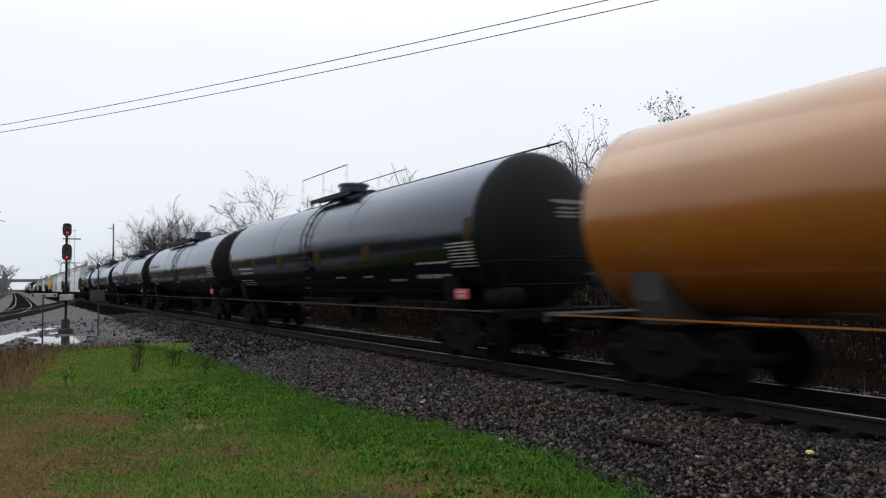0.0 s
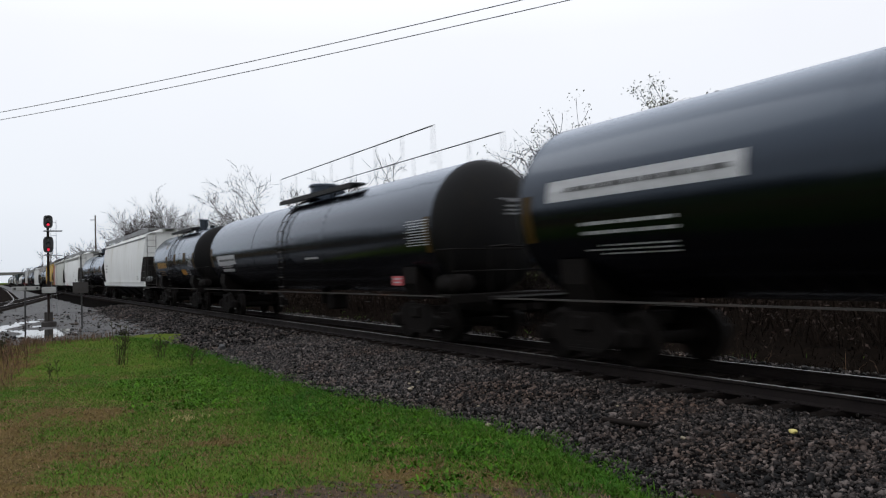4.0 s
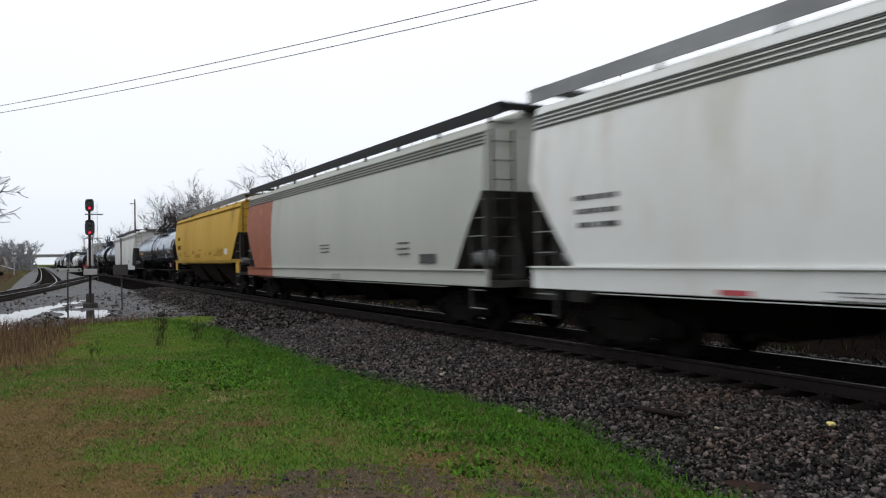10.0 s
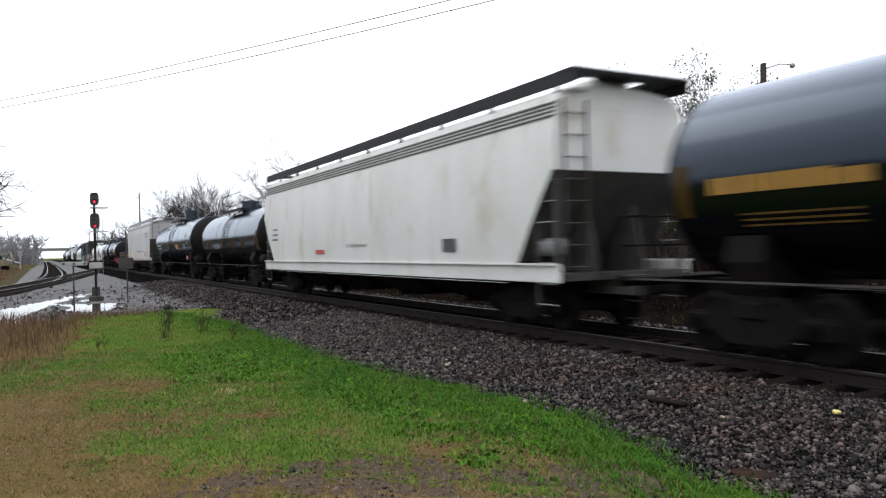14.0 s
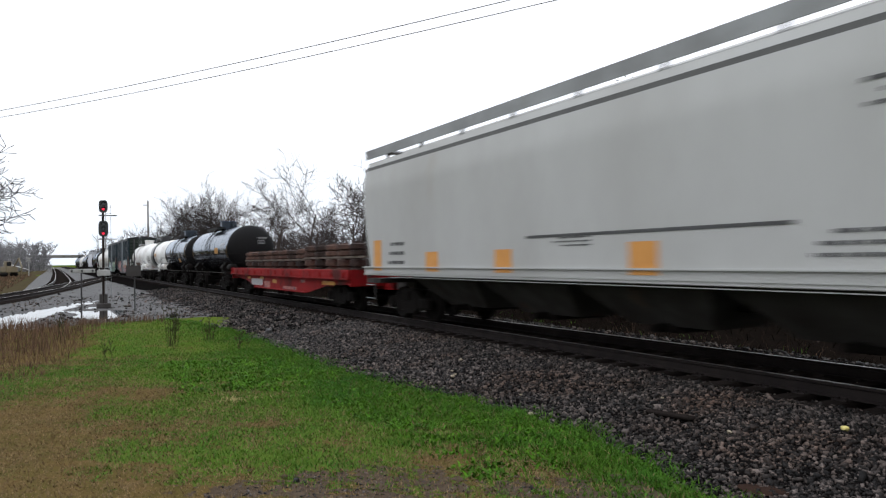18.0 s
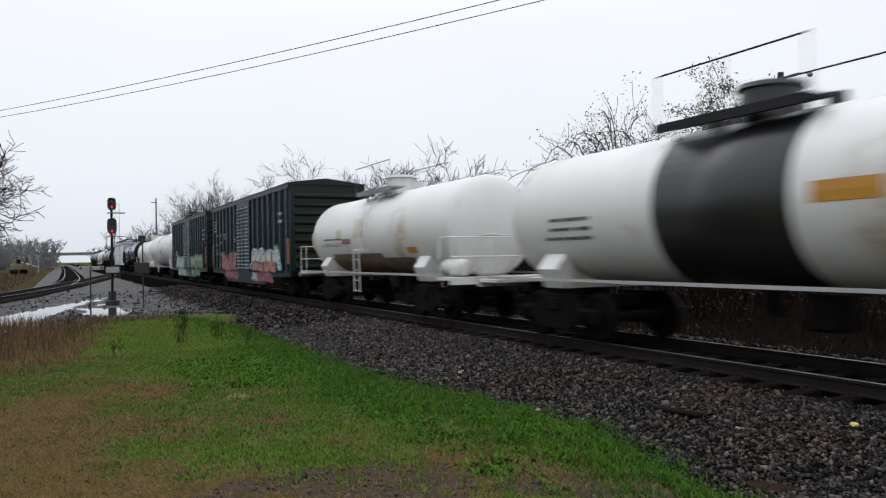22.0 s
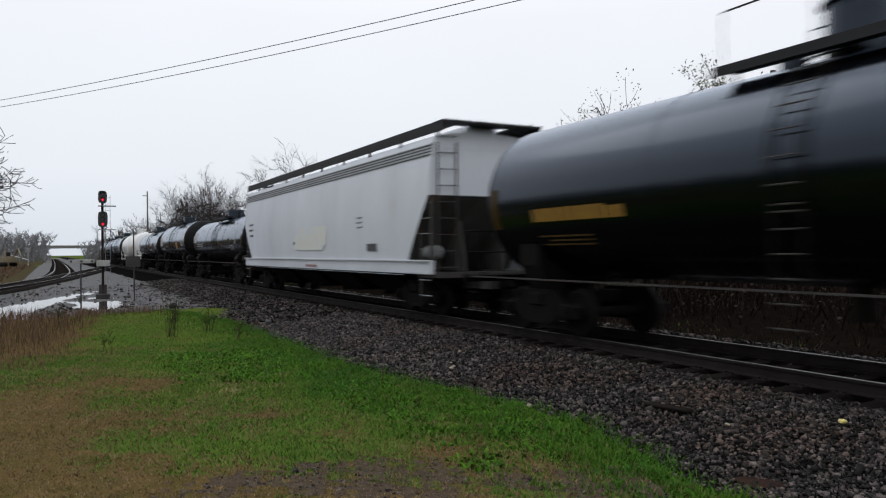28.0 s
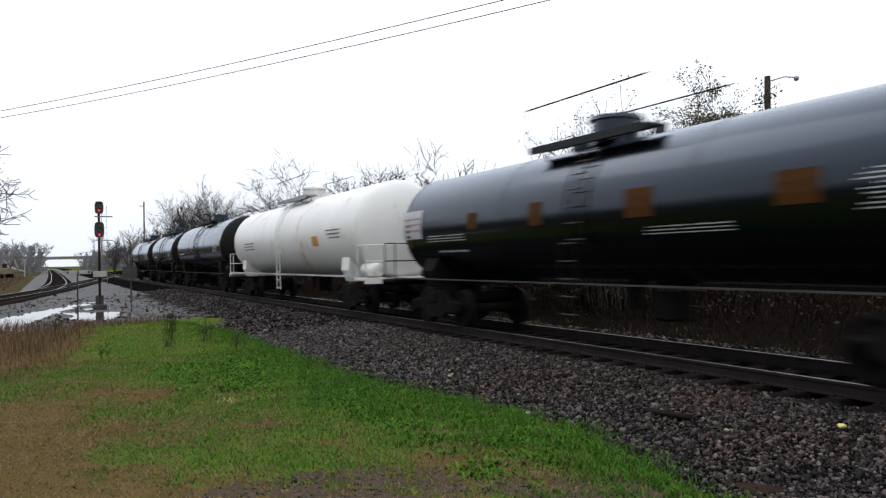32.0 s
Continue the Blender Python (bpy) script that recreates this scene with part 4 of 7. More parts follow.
def leaves(points, r, each, cloud, size, material, parent, name="leaves"):
    """Small quads strewn round the twig ends."""
    pts = np.repeat(np.array(points), each, 0)
    g = np.random.default_rng(r.randint(0, 10 ** 6))
    pts = pts + g.normal(0, cloud, pts.shape)
    n = len(pts)
    u = g.normal(0, 1, (n, 3))
    u /= np.linalg.norm(u, axis=1)[:, None]
    w = np.cross(u, g.normal(0, 1, (n, 3)))
    w /= np.linalg.norm(w, axis=1)[:, None]
    s = (size * g.uniform(0.6, 1.3, n))[:, None]
    v = np.stack([pts - u * s, pts - w * s * 0.5, pts + u * s, pts + w * s * 0.5], 1).reshape(-1, 3)
    ob = fast_mesh(name, v, np.arange(n * 4).reshape(-1, 4), material)
    ob.parent = parent
    return ob


def tree(x, y, height, seed, label, depth=4, stems=1, spread=0.55, droop=0.0, leafy=0, leaf=None, leaf_size=0.05, cloud=0.12, lean=(0, 0), first=0.42, girth=0.018, splay=(0.15, 0.5), thin=0.012, share=0.85, category="tree", name="tree", group="trees along the line"):
    r = random.Random(seed)
    t = thing(name, pose(x, y, float(ground_z(x, y)) - 0.1), label, category, group)
    trunk, twigs = Wood(), Wood()
    for k in range(stems):
        a = 6.283 * k / max(1, stems) + r.uniform(0, 1)
        out = 0.0 if stems == 1 else r.uniform(*splay)
        d = np.array([lean[0] + math.cos(a) * out, lean[1] + math.sin(a) * out, 1.0])
        d = d / np.linalg.norm(d)
        o = 0.15 * (stems > 1)
        grow(trunk, twigs, r, (o * math.cos(a), o * math.sin(a), 0.0), tuple(d), height * first * (1 if stems == 1 else r.uniform(0.65, 1.05)),
             height * girth / math.sqrt(stems), depth, depth, droop, spread, thin)
    k = height / max(b[2] for b in twigs.b)
    trunk.mesh("trunk", BARK, t, 6, k)
    twigs.mesh("crown", TWIG, t, 3, k)
    if leafy:
        tips = np.array(twigs.tips) * k
        leaves(tips[np.random.default_rng(seed).random(len(tips)) < share], r, leafy, cloud, leaf_size, leaf or LEAF, t, "foliage")
    return t


def at_bearing(deg, dist):
    return dist * math.sin(radians(deg)), dist * math.cos(radians(deg))


# bare trees in a row beyond the line: bearing, distance, height
for k, (bearing, dist, h) in enumerate(((8.5, 128, 13.4), (9.8, 127, 15.2), (10.8, 125, 16.6))):
    x, y = at_bearing(bearing, dist)
    tree(x, y, h, 20 + k, "broad bare winter tree, far along the line", stems=5, spread=0.40, first=0.5, splay=(0.1, 0.42), depth=4, thin=0.016)
for k, (bearing, dist, h) in enumerate(((13.6, 96, 9.4), (15.1, 88, 11.4), (17.7, 78, 13.0), (21.6, 62, 11.4), (23.1, 60, 9.6), (25.1, 56, 10.2))):
    x, y = at_bearing(bearing, dist)
    tree(x, y, h + 0.2, 30 + k, "tall bare grey-brown winter tree", stems=(1 if k > 3 else 2), splay=(0.06, 0.24), spread=0.5, first=0.46, girth=0.015, thin=0.013)
for k, (bearing, dist, h) in enumerate(((12.6, 100, 7.0), (14.9, 90, 7.0), (16.2, 80, 7.6), (18.0, 74, 7.2), (19.0, 72, 7.0), (20.8, 64, 6.6), (22.7, 58, 6.0), (24.8, 52, 5.6), (27.0, 46, 4.8), (28.0, 45, 5.0), (29.2, 43, 5.2), (30.4, 40, 4.6), (31.6, 38, 5.0), (32.8, 36, 5.6), (34.0, 35, 5.4), (35.2, 34, 4.8), (36.4, 33, 4.2))):
    x, y = at_bearing(bearing, dist)
    tree(x, y, h * (0.66 if bearing < 26 else 0.85), 60 + k, "bare brown shrub with a few dry leaves", depth=3, stems=5, spread=0.42, leafy=2, leaf=LEAF_B, leaf_size=0.05, cloud=0.14, first=0.6, girth=0.010, share=0.5, category="shrub", name="shrub", group="shrubs along the line")
# thicket round the light pole
for k, (bearing, dist, h, stems, leafy, leaf, lean, droop, share) in enumerate((
        (39.8, 27, 5.0, 6, 5, LEAF, (-0.1, 0.1), 0.03, 0.5), (43.9, 27, 6.0, 6, 1, LEAF, (-0.15, 0.1), 0.04, 0.25),
        (45.0, 29, 6.0, 6, 2, LEAF_D, (0, 0), 0.02, 0.7), (46.2, 30, 8.0, 4, 7, LEAF, (0, 0), 0.0, 0.8), (47.0, 30, 8.8, 4, 18, LEAF, (0, 0), 0.0, 0.8), (48.0, 31, 6.6, 5, 5, LEAF_D, (0, 0), 0.0, 0.8),
        (52.6, 33, 6.9, 4, 3, LEAF, (0.1, 0), 0.0, 0.6), (54.2, 31, 7.0, 4, 3, LEAF, (0.15, 0), 0.0, 0.6), (55.6, 32, 5.0, 6, 4, LEAF_D, (0, 0), 0.0, 0.8),
        (57.2, 31, 5.0, 6, 4, LEAF_D, (0, 0), 0.0, 0.8), (58.6, 30, 6.0, 5, 4, LEAF, (0, 0), 0.0, 0.7), (60.6, 29, 6.2, 5, 4, LEAF, (0, 0), 0.0, 0.7), (37.9, 28, 3.4, 7, 2, LEAF_B, (-0.2, 0.2), 0.05, 0.4))):
    x, y = at_bearing(bearing, dist)
    tree(x, y, h, 90 + k, ("arching bare shrub with some green leaves" if k < 2 else "tangled tree with small dull green leaves"), depth=3, stems=stems, spread=0.40, leafy=leafy * 2, leaf=leaf, leaf_size=0.048, cloud=0.15, lean=lean, droop=droop, first=0.72, girth=0.013, share=share, splay=(0.1, 0.45), group="thicket by the light pole")
# overhanging tree at the yard's edge
tree(-6.3, 50, 10.4, 140, "bare tree with drooping twigs at the yard's edge", depth=4, stems=2, spread=0.55, droop=0.02, first=0.42, leafy=1, leaf=LEAF_B, leaf_size=0.05, cloud=0.1, share=0.4)
for k, (bearing, dist, h) in enumerate(((5.2, 205, 12.4), (4.2, 215, 10.0), (6.6, 190, 9.0))):
    x, y = at_bearing(bearing, dist)
    tree(x, y, h, 150 + k, "small bare tree far along the line", depth=3, stems=4, spread=0.4, thin=0.02)

# canes arching out of the thicket, bare but for a few leaves
def cane_bush(bearing, dist, canes, seed, label):
    r = random.Random(seed)
    x, y = at_bearing(bearing, dist)
    t = thing("cane_bush", pose(x, y, float(ground_z(x, y)) - 0.1), label, "shrub", "thicket by the light pole")
    side = Vector((-math.cos(radians(bearing)), math.sin(radians(bearing)), 0))
    away = Vector((math.sin(radians(bearing)), math.cos(radians(bearing)), 0))
    stems, twigs = Wood(), Wood()
    for k in range(canes):
        reach, top = r.uniform(0.3, 4.6), r.uniform(4.6, 7.9)
        top = top - 0.45 * max(0, reach - 2.2)
        depth = r.uniform(-0.9, 0.9)
        p0 = side * r.uniform(-0.7, 0.7) + away * r.uniform(-0.5, 0.5)
        last, n = p0, 14
        for q in range(1, n + 1):
            f = q / n
            p = p0 + side * (reach * f ** 1.7) + away * (depth * f) + Vector((0, 0, top * (1.22 * f - 0.22 * f ** 4 - 0.10 * f ** 8 * min(3, reach))))
            p = p + Vector((r.gauss(0, 0.03), r.gauss(0, 0.03), r.gauss(0, 0.02)))
            stems.limb(tuple(last), tuple(p), 0.030 * (1 - 0.75 * f) + 0.006, 0.030 * (1 - 0.75 * (f + 1 / n)) + 0.006)
            if f > 0.25:
                for _ in range(2):
                    e = p + side * r.gauss(0.22, 0.3) + away * r.gauss(0, 0.3) + Vector((0, 0, r.gauss(0.12, 0.28)))
                    twigs.limb(tuple(p), tuple(e), 0.008, 0.004)
                    if f < 0.8 and r.random() < 0.5:
                        twigs.tips.append(tuple(e))
            last = p
    stems.mesh("canes", TWIG, t, 4)["kind"] = "stuff"
    twigs.mesh("twigs", TWIG, t, 3)["kind"] = "stuff"
    leaves(np.array(twigs.tips), r, 5, 0.12, 0.04, LEAF, t, "foliage")


cane_bush(41.6, 26.5, 26, 301, "arching bare canes with a few leaves")
cane_bush(43.6, 27.5, 20, 302, "tall arching bare canes above the thicket")


# vine-clad trunk beside the pole: a column of leaves on sticks
r = random.Random(5)
x, y = at_bearing(49.6, 32.6)
vine = thing("vine_clump", pose(x, y, float(ground_z(x, y)) - 0.1), "dense olive vines smothering a dead trunk", "vine")
w = Wood()
for k in range(26):
    a, q = r.uniform(0, 6.28), r.uniform(0.1, 0.95)
    p = np.array([math.cos(a) * q, math.sin(a) * q, 0.0])
    for z in range(5):
        e = p + np.array([r.gauss(0, 0.12), r.gauss(0, 0.12), 1.42])
        w.limb(p, e, 0.05, 0.035)
        p = e
w.mesh("stem_mass", BARK, vine)["kind"] = "stuff"
g = np.random.default_rng(3)
n = 520
aa, qq, zz = g.uniform(0, 6.283, n), 0.35 + 0.72 * np.sqrt(g.random(n)), g.uniform(0.4, 7.2, n)
leaves(np.stack([np.cos(aa) * qq, np.sin(aa) * qq, zz], 1), r, 44, 0.17, 0.05, VINE, vine, "vine_leaves")

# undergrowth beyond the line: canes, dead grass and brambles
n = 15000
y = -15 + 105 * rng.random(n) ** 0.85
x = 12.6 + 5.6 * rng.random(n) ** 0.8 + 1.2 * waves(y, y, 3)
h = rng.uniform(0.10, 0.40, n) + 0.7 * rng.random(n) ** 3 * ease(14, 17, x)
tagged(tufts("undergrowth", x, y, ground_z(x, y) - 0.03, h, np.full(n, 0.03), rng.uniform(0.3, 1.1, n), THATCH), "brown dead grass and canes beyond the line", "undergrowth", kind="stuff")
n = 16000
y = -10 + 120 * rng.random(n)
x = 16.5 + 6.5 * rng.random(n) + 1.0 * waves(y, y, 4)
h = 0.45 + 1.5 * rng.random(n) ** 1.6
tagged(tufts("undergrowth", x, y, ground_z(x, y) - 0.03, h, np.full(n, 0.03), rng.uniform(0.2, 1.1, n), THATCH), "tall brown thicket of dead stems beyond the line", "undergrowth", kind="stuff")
n = 14000
y = -10 + 115 * rng.random(n)
x = 16.0 + 6.5 * rng.random(n)
pts = np.stack([x, y, ground_z(x, y) + 0.15 + 2.0 * rng.random(n) ** 1.6], 1)
ob = leaves(pts, r, 2, 0.12, 0.06, LEAF_B, None, "bramble_leaves")
tagged(ob, "dry brown bramble leaves beyond the line", "undergrowth", kind="stuff")
n = 2600
y, x = rng.uniform(4, 60, n), rng.uniform(12.3, 16, n)
k = waves(x, y, 1.6, 9) > 0.25
tagged(tufts("grass", x[k], y[k], ground_z(x[k], y[k]) - 0.01, rng.uniform(0.1, 0.3, k.sum()), np.full(k.sum(), 0.02), rng.uniform(0.3, 0.9, k.sum()), GRASS), "rank green grass beyond the line", "grass", kind="stuff")


n = 260
y, x = rng.uniform(3.5, 16, n), rng.uniform(12.0, 14.4, n)
k = waves(x, y, 0.9, 5) > 0.1
tagged(tufts("pale_stalks", x[k], y[k], ground_z(x[k], y[k]) + 0.05, rng.uniform(0.18, 0.55, k.sum()), np.full(k.sum(), 0.010), rng.uniform(0.5, 1.25, k.sum()), WEED), "bleached curling stalks beyond the line", "weeds", kind="stuff")
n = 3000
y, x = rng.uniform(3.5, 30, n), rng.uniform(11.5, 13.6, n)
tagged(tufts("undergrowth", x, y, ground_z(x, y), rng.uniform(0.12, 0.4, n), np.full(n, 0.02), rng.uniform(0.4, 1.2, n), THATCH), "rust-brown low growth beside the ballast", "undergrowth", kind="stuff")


# deep brown brush behind the thicket
n = 15000
b, d = np.radians(rng.uniform(30, 66, n)), rng.uniform(35, 60, n)
x, y = d * np.sin(b), d * np.cos(b)
z = 2.9 * rng.random(n) ** 1.2 * (0.75 + 0.25 * waves(b * 60, d * 0.05, 1.0, 3))
ob = leaves(np.stack([x, y, ground_z(x, y) + z], 1), r, 2, 0.2, 0.12, LEAF_B, None, "brush")
tagged(ob, "deep brown brush behind the thicket", "undergrowth", kind="stuff")
n = 9000
b, d = np.radians(rng.uniform(30, 66, n)), rng.uniform(33, 60, n)
x, y = d * np.sin(b), d * np.cos(b)
tagged(tufts("undergrowth", x, y, ground_z(x, y), rng.uniform(1.2, 3.6, n), np.full(n, 0.035), rng.uniform(0.1, 0.7, n), THATCH), "dense dead stems behind the thicket", "undergrowth", kind="stuff")


# rough withered grass beyond the siding
n = 12000
y = 48 + 130 * rng.random(n) ** 1.3
x = np.interp(y, [20, 30, 40, 50, 60, 71, 95, 119], [-9.6, -6.6, -3.9, -1.75, -0.2, 1.45, 4.55, 8.0]) - 4.0 - 30 * rng.random(n) ** 1.2
k = x < -3.5
tagged(tufts("rough_grass", x[k], y[k], ground_z(x[k], y[k]) - 0.03, rng.uniform(0.15, 0.6, k.sum()), np.full(k.sum(), 0.09), rng.uniform(0.2, 0.9, k.sum()), WEED), "rough brown withered grass beyond the siding", "grass", kind="stuff")


# far woods: many thin bare trees as one mesh
def far_wood(name, spots, label, seed):
    r = random.Random(seed)
    w = Wood()
    for x, y, h in spots:
        for s in range(4):
            p = np.array([x + r.gauss(0, 1.5), y + r.gauss(0, 1.5), -0.5])
            q = np.array([r.gauss(0, 0.2), r.gauss(0, 0.2), 1.0])
            for k in range(3):
                e = p + q * h / 3.2
                w.limb(p, e, 0.22 - 0.06 * k, 0.16 - 0.06 * k)
                for _ in range(9):
                    a = p + (e - p) * r.random()
                    b = a + np.array([r.gauss(0, 0.55), r.gauss(0, 0.55), r.uniform(0.3, 1.0)]) * h * 0.18
                    w.limb(a, b, 0.07, 0.03)
                    for _ in range(3):
                        c = b + np.array([r.gauss(0, 0.5), r.gauss(0, 0.5), r.uniform(-0.1, 0.8)]) * h * 0.09
                        w.limb(a + (b - a) * r.random(), c, 0.05, 0.02)
                p = e
                q = q + np.array([r.gauss(0, 0.25), r.gauss(0, 0.25), 0])
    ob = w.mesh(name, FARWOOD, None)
    return tagged(ob, label, "woods", kind="stuff")


r = random.Random(11)
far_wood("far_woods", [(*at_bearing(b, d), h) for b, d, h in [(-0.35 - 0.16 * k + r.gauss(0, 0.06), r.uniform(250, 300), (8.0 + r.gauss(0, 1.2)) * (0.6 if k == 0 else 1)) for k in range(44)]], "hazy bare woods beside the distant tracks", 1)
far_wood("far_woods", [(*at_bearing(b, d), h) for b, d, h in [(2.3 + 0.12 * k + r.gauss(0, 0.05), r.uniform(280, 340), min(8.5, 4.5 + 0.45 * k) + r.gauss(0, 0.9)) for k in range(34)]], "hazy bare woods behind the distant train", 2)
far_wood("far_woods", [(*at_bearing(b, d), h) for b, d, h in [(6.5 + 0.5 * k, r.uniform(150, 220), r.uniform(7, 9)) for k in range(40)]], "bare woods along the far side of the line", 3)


# unseen evergreen woods added behind the viewpoint, to darken reflections in the tanks
def wood_edge(name, count, label, seed):
    g = np.random.default_rng(seed)
    ys = np.linspace(-70, 190, count) + g.normal(0, 1.2, count)
    pts, w = [], Wood()
    for y in ys:
        x, h = -31 + g.normal(0, 1.6), g.uniform(4.4, 7.0)
        w.limb((x, y, -0.6), (x, y, h * 0.8), 0.2, 0.06)
        n = 260
        u = g.random(n) ** 0.8
        rad = (1.0 - 0.75 * u) * g.uniform(1.6, 2.6) * np.sqrt(g.random(n))
        a = g.uniform(0, 6.283, n)
        pts.append(np.stack([x + np.cos(a) * rad, y + np.sin(a) * rad, 0.1 + u * h], 1))
    t = thing(name, pose(0, 0, 0), label, "woods", kind="stuff")
    w.mesh("trunks", BARK, t)
    leaves(np.concatenate(pts), random.Random(seed), 3, 0.3, 0.34, LEAF_D, t, "foliage")


wood_edge("wood_edge", 74, "unseen evergreen woods added behind the turf for reflections", 21)


# ---------- signals, poles, signs ----------
def lens_head(mast, x, y, z0, z1, width, lit, name="signal_head"):
    """A signal head: an oval black shield with hooded lenses, the lowest lit red."""
    bm = bmesh.new()
    h = z1 - z0
    out = []
    for k in range(20):
        a = 2 * math.pi * k / 20
        c, s = math.cos(a), math.sin(a)
        out.append((x + width / 2 * math.copysign(abs(c) ** 0.55, c), (z0 + z1) / 2 + h / 2 * math.copysign(abs(s) ** 0.55, s)))
    slab(bm, out, "y", y - 0.04, y)
    box(bm, x, y + 0.16, (z0 + z1) / 2, width * 0.6, 0.34, h * 0.8, bevel=0.03)
    head = part(name, bm, DARK, mast)
    n = 2 if h < 0.65 else 3
    for k in range(n):
        z = z0 + h * (k + 0.62) / (n + 0.25)
        bm = bmesh.new()
        rod(bm, (x, y - 0.045, z), (x, y - 0.065, z), 0.056, 18)
        part("lens", bm, RED_LAMP if k == 0 and lit else DARK_LENS, head, "lit red lens" if k == 0 and lit else "")
        bm = bmesh.new()
        for q in range(9):
            a0, a1 = radians(20 + q * 140 / 9 + 0), radians(20 + (q + 1) * 140 / 9)
            p = [(x + 0.105 * math.cos(a), d, z + 0.105 * math.sin(a)) for a, d in ((a0, y - 0.04), (a1, y - 0.04), (a1, y - 0.24), (a0, y - 0.24))]
            bm.faces.new([bm.verts.new(c) for c in p])
        bmesh.ops.solidify(bm, geom=bm.faces[:], thickness=0.006)
        part("hood", bm, DARK, head)
    return head


def signal_mast(x, y, base, label, heads, top, cabinet=True):
    t = thing("railway_signal", pose(0, 0, 0), label, "signal", "railway signals")
    bm = bmesh.new()
    rod(bm, (x, y, base), (x, y, top), 0.055, 12)
    rod(bm, (x, y, top), (x, y, top + 0.06), 0.08, 12, 0.02)
    part("mast", bm, RUST_D, t)
    bm = bmesh.new()
    box(bm, x, y, base + 0.10, 0.6, 0.6, 0.4, bevel=0.04)
    part("foundation", bm, GRIME_SHADE, t)
    for z0, z1, w in heads:
        lens_head(t, x, y - 0.18, z0, z1, w, True)
    bm = bmesh.new()
    for x2 in (x + 0.12, x + 0.34):
        rod(bm, (x2, y + 0.1, base + 0.3), (x2, y + 0.1, top - 0.15), 0.009, 5)
    for z in np.arange(base + 0.6, top - 0.2, 0.3):
        rod(bm, (x + 0.12, y + 0.1, z), (x + 0.34, y + 0.1, z), 0.007, 5)
    part("ladder", bm, GALV, t)
    for z0, z1, w in heads:
        bm = bmesh.new()
        box(bm, x + 0.2, y, z0 - 0.12, 0.75, 0.5, 0.03)
        part("service_platform", bm, GALV, t)
    if cabinet:
        bm = bmesh.new()
        box(bm, x, y - 0.22, base + 1.72, 0.55, 0.3, 0.28, bevel=0.02)
        part("junction_box", bm, POSTS, t)
        bm = bmesh.new()
        box(bm, x, y + 0.1, base + 0.48, 0.34, 0.3, 0.5, bevel=0.03)
        part("relay_case", bm, GRIME_SHADE, t)
    return t


signal_mast(2.15, 37.9, -0.55, "two-headed railway signal showing red on a grey mast", ((3.97, 4.55, 0.38), (2.86, 3.59, 0.42)), 4.5)
signal_mast(12.4, 82.0, -0.7, "railway signal showing red beyond the line", ((4.1, 4.95, 0.6),), 4.9, cabinet=False)

post = thing("marker_post", pose(1.04, 32.2, 0), "thin dark post with a short white crossbar", "sign")
bm = bmesh.new()
rod(bm, (0, 0, -0.6), (0, 0, 1.36), 0.03, 8)
part("post", bm, DARK, post)
bm = bmesh.new()
box(bm, 0.02, -0.04, 1.32, 0.93, 0.03, 0.15, bevel=0.008)
board = part("crossbar", bm, POSTS, post)
for dx in (-0.36, 0.0, 0.38):
    bm = bmesh.new()
    rod(bm, (dx + 0.02, -0.05, 1.32), (dx + 0.02, -0.075, 1.32), 0.045, 10)
    part("reflector", bm, DARK, board)
post = thing("trackside_sign", pose(3.11, 33.6, 0), "weathered grey sign on a thin post, seen from behind", "sign")
bm = bmesh.new()
rod(bm, (0, 0, -0.6), (-0.02, 0, 2.6), 0.028, 8)
part("post", bm, DARK, post)
bm = bmesh.new()
box(bm, -0.05, -0.04, 1.27, 0.58, 0.02, 0.46, bevel=0.006)
part("plate", bm, GRIME_SHADE, post)

x, y = at_bearing(6.2, 131)
pl = thing("bare_pole", pose(x, y, 0), "tall slim wooden pole far along the line", "pole")
bm = bmesh.new()
rod(bm, (0, 0, -0.8), (0, 0, 11.95), 0.15, 10, 0.11)
part("shaft", bm, POLE, pl)
bm = bmesh.new()
box(bm, -0.4, 0, 11.2, 0.7, 0.12, 0.12)
part("bracket", bm, POLE, pl)

x, y = at_bearing(52.0, 33.6)
pl = thing("light_pole", pose(x, y, 0, 0, 1.6, 0), "leaning wooden light pole wrapped in vines", "pole")
bm = bmesh.new()
rod(bm, (0, 0, -0.6), (0, 0, 9.0), 0.17, 12, 0.12)
part("shaft", bm, BARK, pl)
bm = bmesh.new()
pipe(bm, [(0.1, 0, 8.8), (0.6, -0.35, 8.98), (0.95, -0.6, 8.95)], 0.025)
part("arm", bm, GALV, pl)
bm = bmesh.new()
bmesh.ops.create_uvsphere(bm, u_segments=12, v_segments=8, radius=0.11, matrix=pose(1.0, -0.63, 8.9))
part("lamp_head", bm, GALV, pl)
g = np.random.default_rng(8)
n = 130
aa, zz = g.uniform(0, 6.283, n), g.uniform(2.5, 8.7, n)
qq = 0.2 + 0.45 * g.random(n) ** 2
leaves(np.stack([np.cos(aa) * qq, np.sin(aa) * qq, zz], 1), random.Random(2), 7, 0.16, 0.065, LEAF_D, pl, "vine_leaves")

# overhead cables from pole to pole, both poles out of the way
def cable(a, b, sag, name="overhead_cable"):
    bm = bmesh.new()
    a, b = Vector(a), Vector(b)
    pts = []
    for k in range(41):
        f = k / 40
        p = a.lerp(b, f)
        p.z -= sag * 4 * f * (1 - f)
        pts.append(p)
    pipe(bm, pts, 0.012, 5)
    return tagged(part(name, bm, CABLE), "thin dark overhead cable crossing the line", "cable", "overhead cables", "structure")


